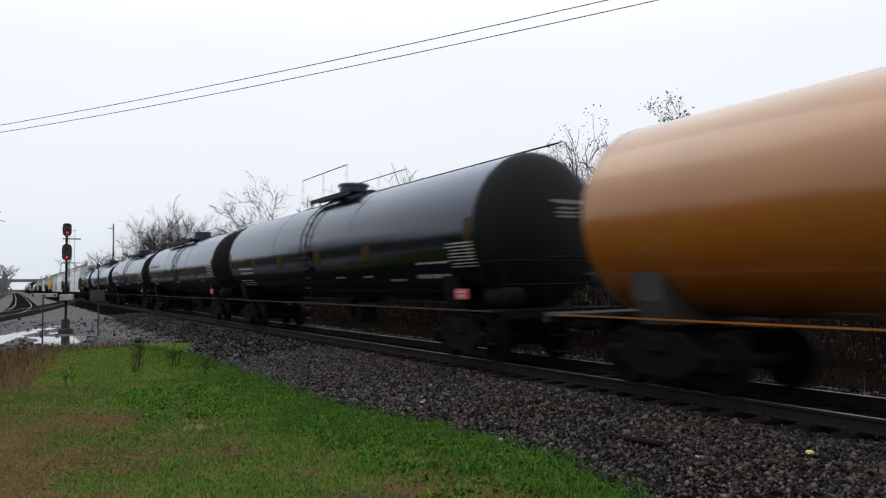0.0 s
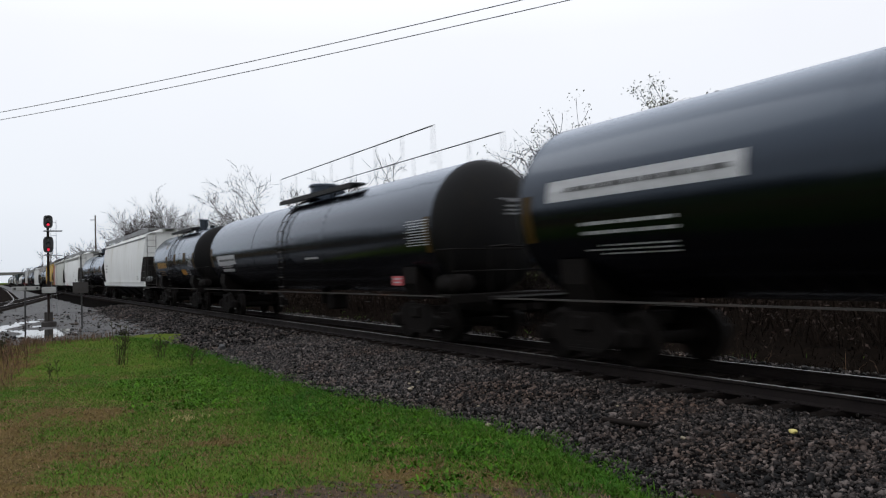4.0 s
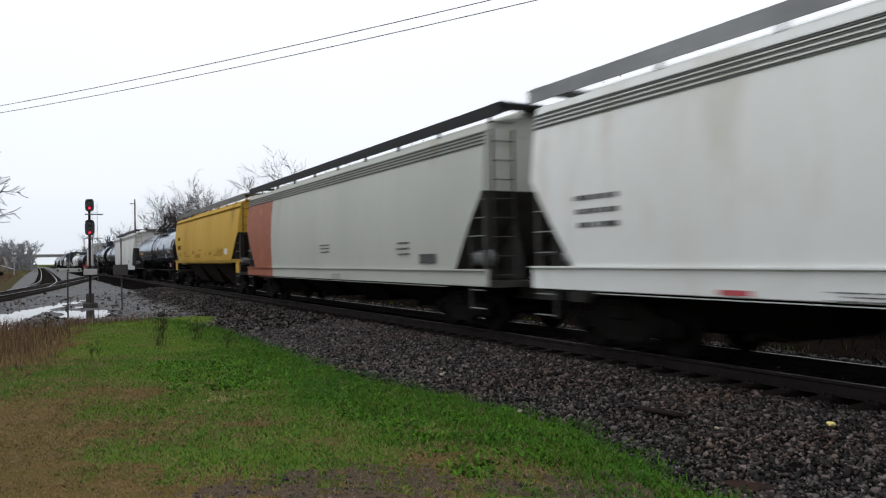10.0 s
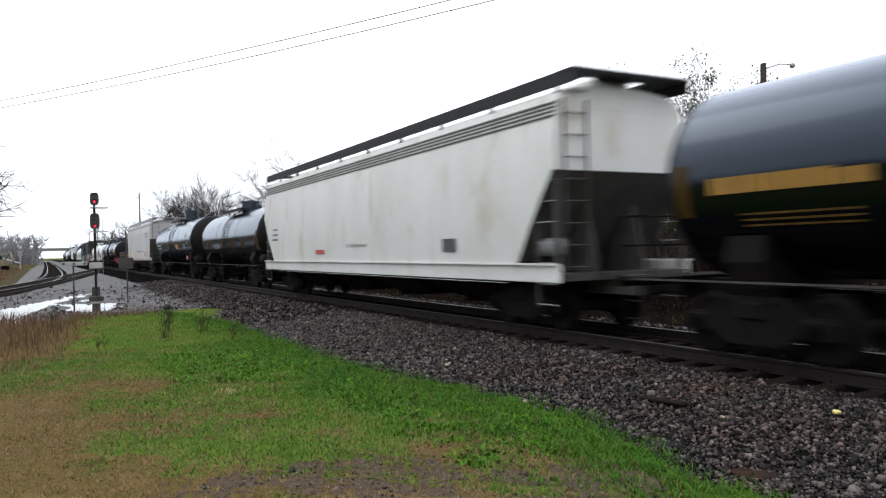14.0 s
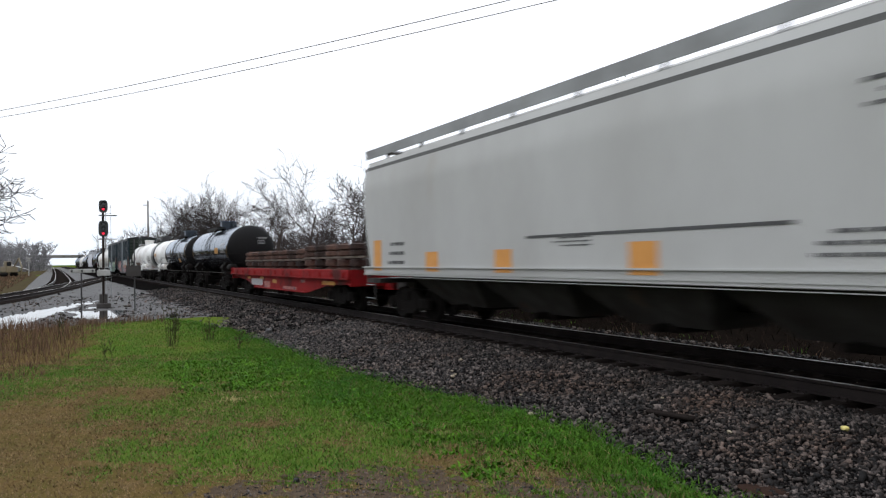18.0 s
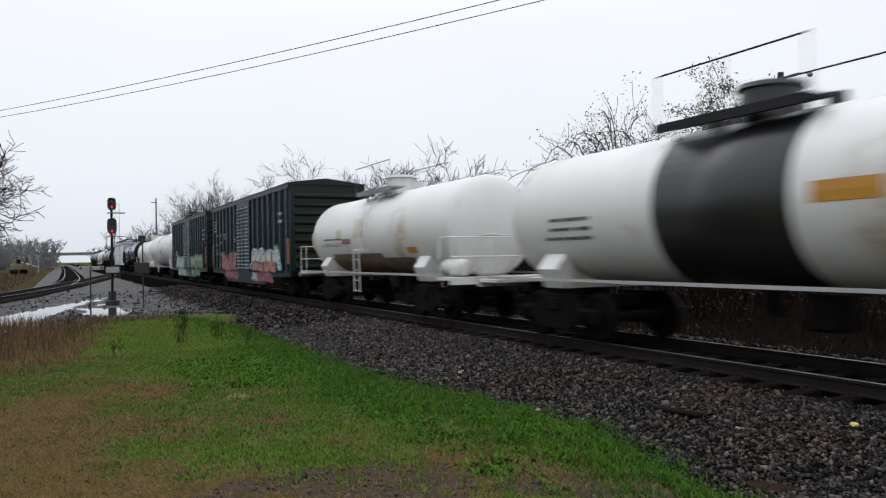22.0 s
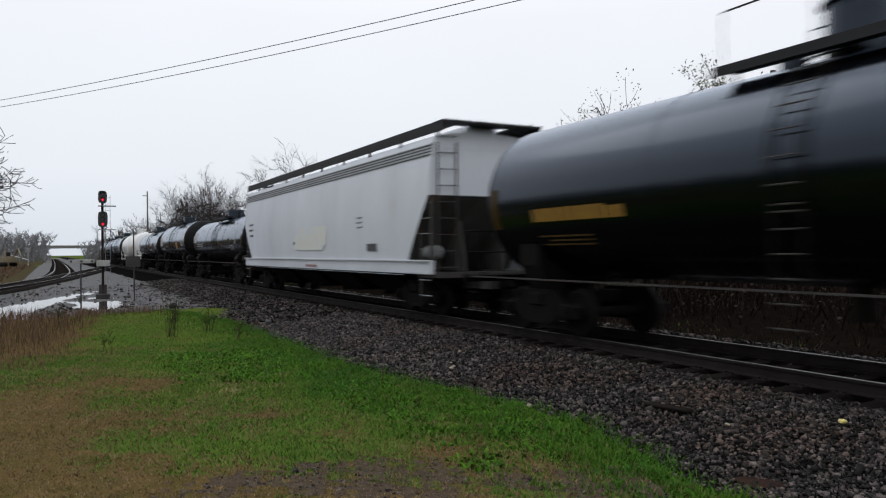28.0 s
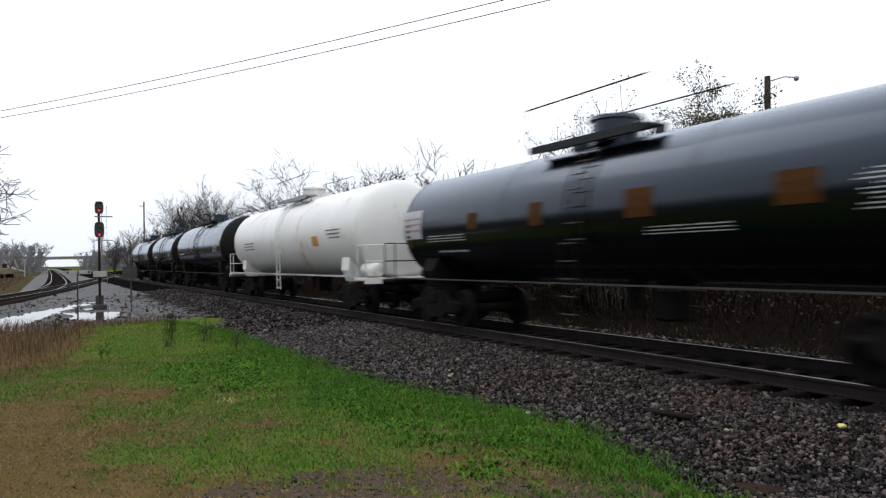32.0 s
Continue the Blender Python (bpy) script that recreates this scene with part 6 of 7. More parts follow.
def hopper_car(s0, s1, paint, label, eave=3.96, ribs=True, squared=False, bays=4, walk_paint=None, marks=(), open_bays=False, red_end=0.0, sill_low=1.08, sill_top=1.37, end_drop=False, name_group="covered hoppers of the freight train"):
    L = s1 - s0
    half = L / 2
    H = half - 0.82
    k = eave / 3.96
    car = thing("covered_hopper", pose(TRACK_X, (s0 + s1) / 2, 0), label, "hopper car", name_group)
    MOVERS.append((car, TRACK_X, (s0 + s1) / 2, 0.0, 0.0))
    cut = 0.45 if squared else 1.35
    bm = bmesh.new()
    zb = sill_low + 0.06
    levels = [zb, zb + 0.15, 1.9, 2.1, 2.3, 2.5, 2.7, 2.88, 3.05, 3.2, 3.35, 3.5, 3.65, 3.8, 3.96]
    rings = []
    for z in levels:
        hy = H - cut * (1 - min(1.0, (z - zb) / (2.88 - zb)))
        w = hopper_side(z) if not squared else 1.56 - 0.06 * max(0, (z - 3.5) / 0.46)
        zz = z * k if z > 2 else z
        rings.append([bm.verts.new(c) for c in ((-w, -hy, zz), (w, -hy, zz), (w, hy, zz), (-w, hy, zz))])
    for a, b in zip(rings, rings[1:]):
        for q in range(4):
            bm.faces.new((a[q], a[(q + 1) % 4], b[(q + 1) % 4], b[q]))
    bm.faces.new(rings[0]), bm.faces.new(rings[-1])
    if red_end:
        bmesh.ops.bisect_plane(bm, geom=bm.verts[:] + bm.edges[:] + bm.faces[:], plane_co=(0, H - red_end, 0), plane_no=(0, 1, 0))
    bmesh.ops.recalc_face_normals(bm, faces=bm.faces)
    bmesh.ops.split_edges(bm, edges=[e for e in bm.edges if len(e.link_faces) == 2 and e.calc_face_angle() > 0.5])
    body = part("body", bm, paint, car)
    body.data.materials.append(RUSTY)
    # slope sheets and lower ends carry grime and shade in one dark tone
    body.data.materials.append(GRIME_SHADE)
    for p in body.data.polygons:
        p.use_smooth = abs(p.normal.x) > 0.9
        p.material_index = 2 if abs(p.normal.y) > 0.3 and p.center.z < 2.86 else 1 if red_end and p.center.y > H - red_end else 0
    bm = bmesh.new()
    roof = [(-1.45, eave + 0.004), (-1.44, eave + 0.10), (-1.40, eave + 0.24), (-1.02, eave + 0.36), (-0.4, eave + 0.42), (0.4, eave + 0.42), (1.02, eave + 0.36), (1.40, eave + 0.24), (1.44, eave + 0.10), (1.45, eave + 0.004)]
    slab(bm, roof, "y", -H, H)
    part("roof", bm, paint, car)
    # dark strips put the shade of the eave grooves into colour
    bm = bmesh.new()
    for s in (-1, 1):
        if not ribs:
            box(bm, s * 1.452, 0, eave + 0.05, 0.05, 2 * H, 0.085)
        else:
            box(bm, s * 1.452, 0, eave + 0.11, 0.03, 2 * H, 0.012)
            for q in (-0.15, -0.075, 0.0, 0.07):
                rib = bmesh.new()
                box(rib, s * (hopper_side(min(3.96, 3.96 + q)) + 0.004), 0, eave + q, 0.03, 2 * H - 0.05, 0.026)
                part("roof_rib", rib, EAVE_SHADE, car)
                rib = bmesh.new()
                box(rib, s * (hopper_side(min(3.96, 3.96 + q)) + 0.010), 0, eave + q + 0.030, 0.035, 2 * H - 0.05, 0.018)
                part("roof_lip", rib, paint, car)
    part("eave_trim", bm, EAVE_SHADE if paint is not YELLOW else SMEAR, car)
    bm = bmesh.new()
    box(bm, 0, 0, eave + 0.50, 0.95, 2 * H - 0.5, 0.24, bevel=0.04)
    part("roof_trough", bm, paint, car)
    wp = walk_paint or GRATE
    for s in (-1, 1):
        bm = bmesh.new()
        box(bm, s * 1.06, 0, eave + 0.60, 0.55, 2 * H + 0.7, 0.04)
        box(bm, s * 1.33, 0, eave + 0.50, 0.03, 2 * H + 0.7, 0.24)
        for y in np.linspace(-H + 0.5, H - 0.5, 9):
            box(bm, s * 1.04, y, eave + 0.47, 0.06, 0.06, 0.24)
        part("running_board", bm, wp, car)
    for y in (-H - 0.12, H + 0.12):
        bm = bmesh.new()
        box(bm, 0, y, eave + 0.60, 2.7, 0.5, 0.05)
        part("roof_crosswalk", bm, wp, car)
    n = 8
    for q in range(n):
        bm = bmesh.new()
        box(bm, 0, -H + (q + 0.5) * 2 * H / n, eave + 0.61, 0.75, 2 * H / n - 0.12, 0.05, bevel=0.02)
        part("hatch_cover", bm, paint if q % 2 else wp, car)
    for s in (-1, 1):
        bm = bmesh.new()
        box(bm, s * 1.5, 0, (sill_low + sill_top) / 2, 0.09, 2 * H + 0.1, sill_top - sill_low, bevel=0.012)
        box(bm, s * 1.55, 0, sill_top, 0.10, 2 * H + 0.1, 0.03)
        box(bm, s * 1.49, 0, sill_low - 0.035, 0.05, 2 * H - 3.2, 0.012)
        if red_end:
            bmesh.ops.bisect_plane(bm, geom=bm.verts[:] + bm.edges[:] + bm.faces[:], plane_co=(0, H - red_end, 0), plane_no=(0, 1, 0))
        if end_drop:
            for e in (-1, 1):
                box(bm, s * 1.51, e * (H - 0.30), (sill_low + 1.08) / 2, 0.06, 0.55, sill_low - 1.04)
        sill = part("side_sill", bm, paint, car)
        sill.data.materials.append(RUSTY)
        for p in sill.data.polygons:
            p.material_index = 1 if red_end and p.center.y > H - red_end else 0
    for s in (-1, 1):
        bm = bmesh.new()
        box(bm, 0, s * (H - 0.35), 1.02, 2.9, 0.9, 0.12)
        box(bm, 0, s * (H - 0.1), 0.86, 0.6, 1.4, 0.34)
        part("end_sill", bm, GRIME_SHADE, car)
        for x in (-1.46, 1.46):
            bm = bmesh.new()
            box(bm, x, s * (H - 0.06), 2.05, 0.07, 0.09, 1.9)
            part("corner_post", bm, GRIME_SHADE, car)
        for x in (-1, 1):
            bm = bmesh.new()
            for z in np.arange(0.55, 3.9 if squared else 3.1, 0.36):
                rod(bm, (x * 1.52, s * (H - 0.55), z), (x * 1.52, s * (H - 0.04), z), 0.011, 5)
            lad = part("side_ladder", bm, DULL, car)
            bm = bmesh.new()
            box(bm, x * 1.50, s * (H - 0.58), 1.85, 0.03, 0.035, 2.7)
            part("stile", bm, GRIME_SHADE, lad)
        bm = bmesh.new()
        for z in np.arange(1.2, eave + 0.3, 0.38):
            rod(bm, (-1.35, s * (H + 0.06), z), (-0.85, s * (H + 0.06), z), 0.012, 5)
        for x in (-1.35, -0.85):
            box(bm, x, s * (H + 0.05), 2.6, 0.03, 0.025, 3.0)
        part("end_ladder", bm, GRIME_SHADE, car)
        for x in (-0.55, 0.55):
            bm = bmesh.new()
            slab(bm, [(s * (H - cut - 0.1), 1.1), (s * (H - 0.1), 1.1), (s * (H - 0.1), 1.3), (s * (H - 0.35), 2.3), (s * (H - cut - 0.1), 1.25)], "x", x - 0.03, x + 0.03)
            part("end_brace", bm, GRIME_SHADE, car)
        bm = bmesh.new()
        lathe_y(bm, [(-0.45, 0.0), (-0.43, 0.12), (-0.38, 0.17), (0.38, 0.17), (0.43, 0.12), (0.45, 0.0)], 14)
        ob = part("air_reservoir", bm, DULL, car, smooth=True)
        ob.matrix_basis = pose(-1.1, s * (H - 0.85), 1.55)
    # bays in dark tones: the shade beneath the car is put into colour
    for q in range(bays):
        y = -H + 2.4 + (q + 0.5) * (2 * H - 4.8) / bays
        w = (2 * H - 4.8) / bays / 2
        bm = bmesh.new()
        lo, hi = 0.46, sill_low + 0.07
        a = [bm.verts.new(c) for c in ((-1.42, y - w, hi), (1.42, y - w, hi), (1.42, y + w, hi), (-1.42, y + w, hi))]
        b = [bm.verts.new(c) for c in ((-0.55, y - 0.55 * w, lo), (0.55, y - 0.55 * w, lo), (0.55, y + 0.55 * w, lo), (-0.55, y + 0.55 * w, lo))]
        for i in range(4):
            bm.faces.new((a[i], a[(i + 1) % 4], b[(i + 1) % 4], b[i]))
        bm.faces.new(b), bm.faces.new(a)
        bmesh.ops.recalc_face_normals(bm, faces=bm.faces)
        bay = part("hopper_bay", bm, GRIME_SHADE if open_bays else RUST_D if end_drop else STEEL, car)
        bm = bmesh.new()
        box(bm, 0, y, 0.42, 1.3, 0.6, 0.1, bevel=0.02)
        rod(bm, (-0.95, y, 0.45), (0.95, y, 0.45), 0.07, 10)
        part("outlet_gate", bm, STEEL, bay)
    # sill-like dark box added to block the view beneath, standing in for shade
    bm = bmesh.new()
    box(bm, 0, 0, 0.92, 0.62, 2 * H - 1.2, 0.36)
    part("shade_sill", bm, STEEL, car)
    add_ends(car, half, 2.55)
    for j, (kind, y0, y1, z0, z1) in enumerate(marks):
        dark = SMEAR if paint is YELLOW else MARK_K
        paints = {"T": dark, "K": dark, "R": MARK_R, "P": MARK_O, "Y": MARK_Y, "G": FAINT, "F": FAINT, "V": MARK_V}
        x = -(max(hopper_side(z0), hopper_side(z1), hopper_side((z0 + z1) / 2)) if z0 > 1.15 else 1.548) - 0.010
        if squared and z0 > 1.15:
            x = -1.568
        flat_mark(car, x, y0, y1, z0, z1, paints[kind], "stencil" if kind == "T" else "panel", 3 if kind == "T" else 0, j)
    return car


def patch(car, name, shape, paint, x, label):
    """A thin coat of colour with its own outline on the side at x."""
    bm = bmesh.new()
    bm.faces.new([bm.verts.new((x, y, z)) for y, z in shape])
    bmesh.ops.triangulate(bm, faces=bm.faces)
    bmesh.ops.recalc_face_normals(bm, faces=bm.faces)
    return part(name, bm, paint, car, label)


def boxcar(s0, s1, label, sprays, marks):
    L = s1 - s0
    half = L / 2
    H = half - 1.02
    car = thing("boxcar", pose(TRACK_X, (s0 + s1) / 2, 0), label, "boxcar", "boxcars of the freight train")
    MOVERS.append((car, TRACK_X, (s0 + s1) / 2, 0.0, 0.0))
    lo, hi = 0.98, 4.42
    bm = bmesh.new()
    box(bm, 0, 0, (lo + hi) / 2, 2.86, 2 * H - 0.1, hi - lo)
    part("body", bm, GREEN, car)
    door0, door1 = -1.35, 1.35
    post = bmesh.new()
    slab(post, [(0.0, -0.16), (-0.11, -0.10), (-0.11, 0.10), (0.0, 0.16)], "z", lo + 0.02, hi - 0.16)
    post_mesh = bpy.data.meshes.new("side_post")
    post.to_mesh(post_mesh)
    post.free()
    post_mesh.materials.append(GREEN)
    gap = (H - 1.5) / 7
    for s in (-1, 1):
        for e in (-1, 1):
            for q in range(7):
                o = new("side_post", post_mesh)
                o.parent = car
                o.matrix_basis = pose(s * 1.43, e * (1.55 + gap * (q + 0.5)), 0, 0, 0, 0 if s < 0 else 180)
        bm = bmesh.new()
        box(bm, s * 1.48, 0, hi - 0.08, 0.16, 2 * H, 0.16)
        part("top_chord", bm, GREEN, car)
        bm = bmesh.new()
        slab(bm, [(-H, lo + 0.14), (-H, lo - 0.12), (-H + 2.9, lo - 0.16), (-H + 4.2, 0.46), (H - 4.2, 0.46), (H - 2.9, lo - 0.16), (H, lo - 0.12), (H, lo + 0.14)], "x", s * 1.44 - 0.05, s * 1.44 + 0.05)
        part("side_sill", bm, GREEN, car)
        bm = bmesh.new()
        box(bm, s * 1.50, 0, 2.62, 0.07, door1 - door0, 3.3)
        door = part("sliding_door", bm, GREEN, car)
        bm = bmesh.new()
        for z in np.arange(1.15, 4.1, 0.165):
            slab(bm, [(0.0, -0.055), (-0.075, 0.0), (0.0, 0.055)], "y", door0 + 0.08, door1 - 0.08)
            for v in bm.verts:
                if not v.tag:
                    v.co.x, v.co.z, v.tag = s * 1.535 + (v.co.x if s < 0 else -v.co.x), v.co.z + z, True
        part("door_louvre", bm, DOOR, door)
        bm = bmesh.new()
        for y in (-0.35, 0.35):
            rod(bm, (s * 1.60, y, 1.1), (s * 1.60, y, 4.1), 0.02, 6)
        part("locking_bar", bm, GREEN, door)
        for e in (-1, 1):
            bm = bmesh.new()
            for z in np.arange(0.6, 4.2 if e < 0 else 2.4, 0.4):
                rod(bm, (s * 1.53, e * (H - 0.6), z), (s * 1.53, e * (H - 0.12), z), 0.016, 5)
            part("side_ladder", bm, GREEN, car)
    for e in (-1, 1):
        bm = bmesh.new()
        slab(bm, [(-1.43, lo), (-1.43, hi), (-0.7, hi + 0.16), (0, hi + 0.2), (0.7, hi + 0.16), (1.43, hi), (1.43, lo)], "y", e * (H - 0.06), e * H)
        end = part("end_wall", bm, GREEN_END, car)
        for z in np.arange(1.25, 4.0, 0.34):
            bm = bmesh.new()
            slab(bm, [(e * H, z - 0.11), (e * (H + 0.09), z - 0.03), (e * (H + 0.09), z + 0.03), (e * H, z + 0.11)], "x", -1.3, 1.3)
            part("end_rib", bm, GREEN_END, end)
        for x in (-1.43, 1.43):
            bm = bmesh.new()
            box(bm, x, e * (H - 0.04), (lo + hi) / 2, 0.12, 0.14, hi - lo)
            part("corner_post", bm, GREEN, car)
        bm = bmesh.new()
        box(bm, 0, e * (H + 0.05), 0.86, 0.6, 1.7, 0.34)
        box(bm, 0, e * (H + 0.02), 1.0, 2.9, 0.12, 0.2)
        part("end_sill", bm, STEEL, car)
        bm = bmesh.new()
        box(bm, -1.52, e * (H - 0.2), 1.85, 0.03, 0.32, 1.0)
        part("rust_panel", bm, MARK_U, car)
    bm = bmesh.new()
    slab(bm, [(-1.56, hi - 0.02), (-1.56, hi + 0.05), (0, hi + 0.24), (1.56, hi + 0.05), (1.56, hi - 0.02)], "y", -H - 0.05, H + 0.05)
    roof = part("roof", bm, ROOF, car)
    rib = bmesh.new()
    slab(rib, [(-1.50, hi + 0.05), (-1.50, hi + 0.08), (0, hi + 0.27), (1.50, hi + 0.08), (1.50, hi + 0.05), (0, hi + 0.23)], "y", -0.05, 0.05)
    rib = part("roof_rib", rib, ROOF, roof)
    rib.matrix_basis = pose(0, -H + 0.3, 0)
    for q in range(1, 13):
        again(rib, roof, pose(0, -H + 0.3 + q * (2 * H - 0.6) / 12, 0))
    add_ends(car, half, 2.5)
    for shape, paint, x in sprays:
        patch(car, "spray_paint", shape, paint, x, "graffiti colour patch")
    for j, (y0, y1, z0, z1, rows) in enumerate(marks):
        flat_mark(car, -1.548, y0, y1, z0, z1, MARK_W, "stencil", rows, j)
    return car


def swell(y0, y1, z0, z1, seed, lobes=4, wild=0.3):
    """Outline of bulging sprayed colour: a lumpy top over a wavering lower edge."""
    r = random.Random(seed)
    n = 10 * lobes
    phase, low = r.uniform(0, 1), r.uniform(0, 6)
    tops = [r.uniform(1 - wild, 1.0) for _ in range(lobes + 2)]
    top, base = [], []
    for k in range(n + 1):
        u = k / n
        q = u * lobes + phase
        arch = abs(math.sin(math.pi * q)) ** 0.45
        end = min(1.0, 7 * min(u, 1 - u) + 0.25)
        y = y0 + (y1 - y0) * u
        top.append((y, z0 + (z1 - z0) * tops[int(q)] * (0.72 + 0.28 * arch) * end))
        base.append((y, z0 + 0.06 * (z1 - z0) * (1 + math.sin(9 * u * lobes / 3 + low)) + (1 - end) * 0.12 * (z1 - z0)))
    return top + base[::-1]


def letters(y0, y1, z0, z1, x, paint, seed, count):
    """A row of fat slanting sprayed letters, each its own ragged shape."""
    r = random.Random(seed)
    w = (y1 - y0) / count
    out = []
    for k in range(count):
        a, c = y0 + w * (k + 0.06), y0 + w * (k + 0.92)
        t = [z1 - (z1 - z0) * r.uniform(0, 0.3) for _ in range(3)]
        b = [z0 + (z1 - z0) * r.uniform(0, 0.22) for _ in range(3)]
        s1, m, nick = r.uniform(-0.15, 0.15) * w, (a + c) / 2, r.uniform(0.25, 0.6)
        shape = [(a, b[0]), (a + s1, t[0]), (m - 0.15 * w, t[1]), (m, t[1] - nick * (t[1] - b[1])), (m + 0.15 * w, t[1]), (c + s1, t[2]), (c, b[2]), (m + 0.1 * w, b[1])]
        out.append((shape, paint, x - 0.0012 * (k % 2)))
    return out


def make_stack(bm, h):
    """Wheels lying on one another: rims proud of the hubs."""
    lathe_x(bm, [(0, 0.2), (h * 0.1, 0.255), (h * 0.4, 0.255), (h * 0.44, 0.17), (h * 0.54, 0.17), (h * 0.58, 0.255), (h * 0.92, 0.255), (h * 0.96, 0.21),
                 (h * 0.97, 0.12), (h + 0.03, 0.11)], 18)
    for v in bm.verts:
        v.co.x, v.co.z = v.co.z, v.co.x
    bmesh.ops.recalc_face_normals(bm, faces=bm.faces)


def flat_car(s0, s1):
    L = s1 - s0
    half = L / 2
    H = half - 0.75
    mid = (s0 + s1) / 2
    car = thing("flat_car", pose(TRACK_X, mid, 0), "red steel flat car loaded with rusty railway wheelsets", "flat car")
    MOVERS.append((car, TRACK_X, mid, 0.0, 0.0))
    bm = bmesh.new()
    box(bm, 0, 0, 1.05, 2.7, 2 * H, 0.12)
    part("deck", bm, RED, car)
    for s in (-1, 1):
        bm = bmesh.new()
        slab(bm, [(-H, 1.02), (-H, 0.84), (-H + 2.2, 0.80), (-H + 4.4, 0.48), (H - 4.4, 0.48), (H - 2.6, 0.78), (H - 0.6, 0.88), (H, 0.88), (H, 1.02)], "x", s * 1.30 - 0.03, s * 1.30 + 0.03)
        box(bm, s * 1.35, 0, 0.49, 0.14, 2 * H - 8.8, 0.03)
        sill = part("side_sill", bm, RED, car)
        bm = bmesh.new()
        box(bm, s * 1.44, 0, 1.155, 0.06, 2 * H, 0.29, bevel=0.01)
        box(bm, s * 1.42, 0, 1.015, 0.16, 2 * H, 0.03)
        part("side_band", bm, RED, sill, "bright red upper band")
        for y in np.linspace(-H + 0.4, H - 0.4, 15):
            bm = bmesh.new()
            box(bm, s * 1.485, y, 1.14, 0.04, 0.09, 0.16)
            part("stake_pocket", bm, RED, sill)
    for e in (-1, 1):
        bm = bmesh.new()
        box(bm, 0, e * (H - 0.03), 1.05, 2.8, 0.1, 0.5)
        box(bm, 0, e * (H + 0.0), 0.86, 0.6, 1.2, 0.34)
        part("end_sill", bm, RED, car)
    for y0, y1, z0, z1, paint in ((2.5, 4.4, 0.58, 0.86, MARK_W), (1.3, 2.2, 0.52, 0.78, SPRAY_PINK), (-2.4, -0.6, 0.53, 0.64, SPRAY_PINK), (4.6, 5.1, 0.83, 0.93, MARK_Y), (2.3, 2.9, 0.86, 0.95, MARK_Y), (0.3, 0.9, 0.72, 0.86, MARK_Y), (-6.5, -5.3, 0.80, 0.92, MARK_Y), (-3.4, -2.9, 0.82, 0.92, SPRAY_PINK)):
        flat_mark(car, -1.334, y0, y1, z0, z1, paint, "panel")
    for s in (-0.7525, 0.7525):
        bm = bmesh.new()
        box(bm, s, 0, 1.14, 0.12, 2 * H - 0.5, 0.07)
        part("loading_rail", bm, RUST, car)
    add_ends(car, half, 2.5)
    # two tiers of flat-lying wheels with timber between them, two rows across
    n = 13
    gap = (2 * H - 1.0) / n
    for row in (-0.72, 0.72):
        for tier in (0, 1):
            for q in range(n):
                y = -H + 0.5 + gap * (q + 0.5)
                tall = 0.36 + (0.05 if q < 5 else 0.0)
                z = 1.11 + (0.0 if tier == 0 else 0.56 + (0.05 if q < 5 else 0.0))
                # far row takes the darker rust: its shade is put into the colour
                key = "pile%d%d%d" % (tall > 0.4, tier, row > 0)
                o = new("cast_wheel", kit_mesh(key, "cast_wheel", lambda b, t=tall, e=tier: make_stack(b, t + (0.12 if e == 0 else 0.0)), RUST_L if row < 0 else RUST_D, False))
                tagged(o, "rusty cast steel railway wheels stacked flat", "wheel", "wheels on the flat car")
                MOVERS.append((o, TRACK_X + row, mid + y, z, 0.0))
        for a, b, z in ((-H + 0.3, -H + 0.5 + gap * 5, 1.655), (-H + 0.55 + gap * 5, H - 0.3, 1.605)):
            bm = bmesh.new()
            box(bm, 0, 0, 0, 0.24, b - a, 0.07, bevel=0.01)
            o = part("timber_plank", bm, POLE)
            tagged(o, "weathered timber plank between tiers of wheels", "timber", "planks on the flat car")
            MOVERS.append((o, TRACK_X + row, mid + (a + b) / 2, z + 0.03, 0.0))
    return car


# ---------- the train, front to rear ----------
tank_car(-9.5, 10.5, 4.13, ORANGE, "orange-brown tank car with a yellowed lower edge", (), frame_paint=GRIME_SHADE)
tank_car(10.5, 32.1, 4.24, BLACK, "glossy black steel tank car with white stencils and ochre patches", (
    ("W", 5.9, 8, -24, -12), ("T", 6.3, 8.1, -41, -30), ("O", 2.3, 2.8, -17, -3), ("O", -1.2, -0.7, -17, -2), ("O", 5.4, 5.8, -12, -3),
    ("W", -2.5, -1.8, -35, -30), ("W", -4.3, -3.6, -35, -30), ("W", -6, -5.1, -40, -34), ("W", -8.2, -6.8, -25, -20), ("W", -8.1, -6.5, -39, -29),
    ("D", -9.3, -8.2, -28, -8), ("R", -8.4, -7.8, -59, -47), ("O", -4.6, -4.1, -17, -3),), walk=(1.3, -1.9), rail=(2.0, -1.7), line=(7.0, -9.0))
tank_car(32.1, 52.9, 4.14, BLACK, "glossy black steel tank car with a long white sign", (
    ("S", 4.6, 8.2, 2, 15), ("W", 5.7, 7.6, -21, -13), ("T", 6, 7.7, -34, -26), ("O", 2, 2.8, -18, -5), ("O", -0.5, 0.1, -16, -3),
    ("O", -3.4, -2.8, -16, -2), ("O", -5.7, -5.2, -18, -3), ("W", -0.9, 0.6, -33, -23), ("W", -6.8, -5.6, -23, -18), ("T", -6.8, -5.6, -31, -25),
    ("D", -8.9, -7.5, -22, 0), ("R", -8.2, -7.6, -60, -44),), walk=(6.4, -1.2), rail=(5.4, -2.4))
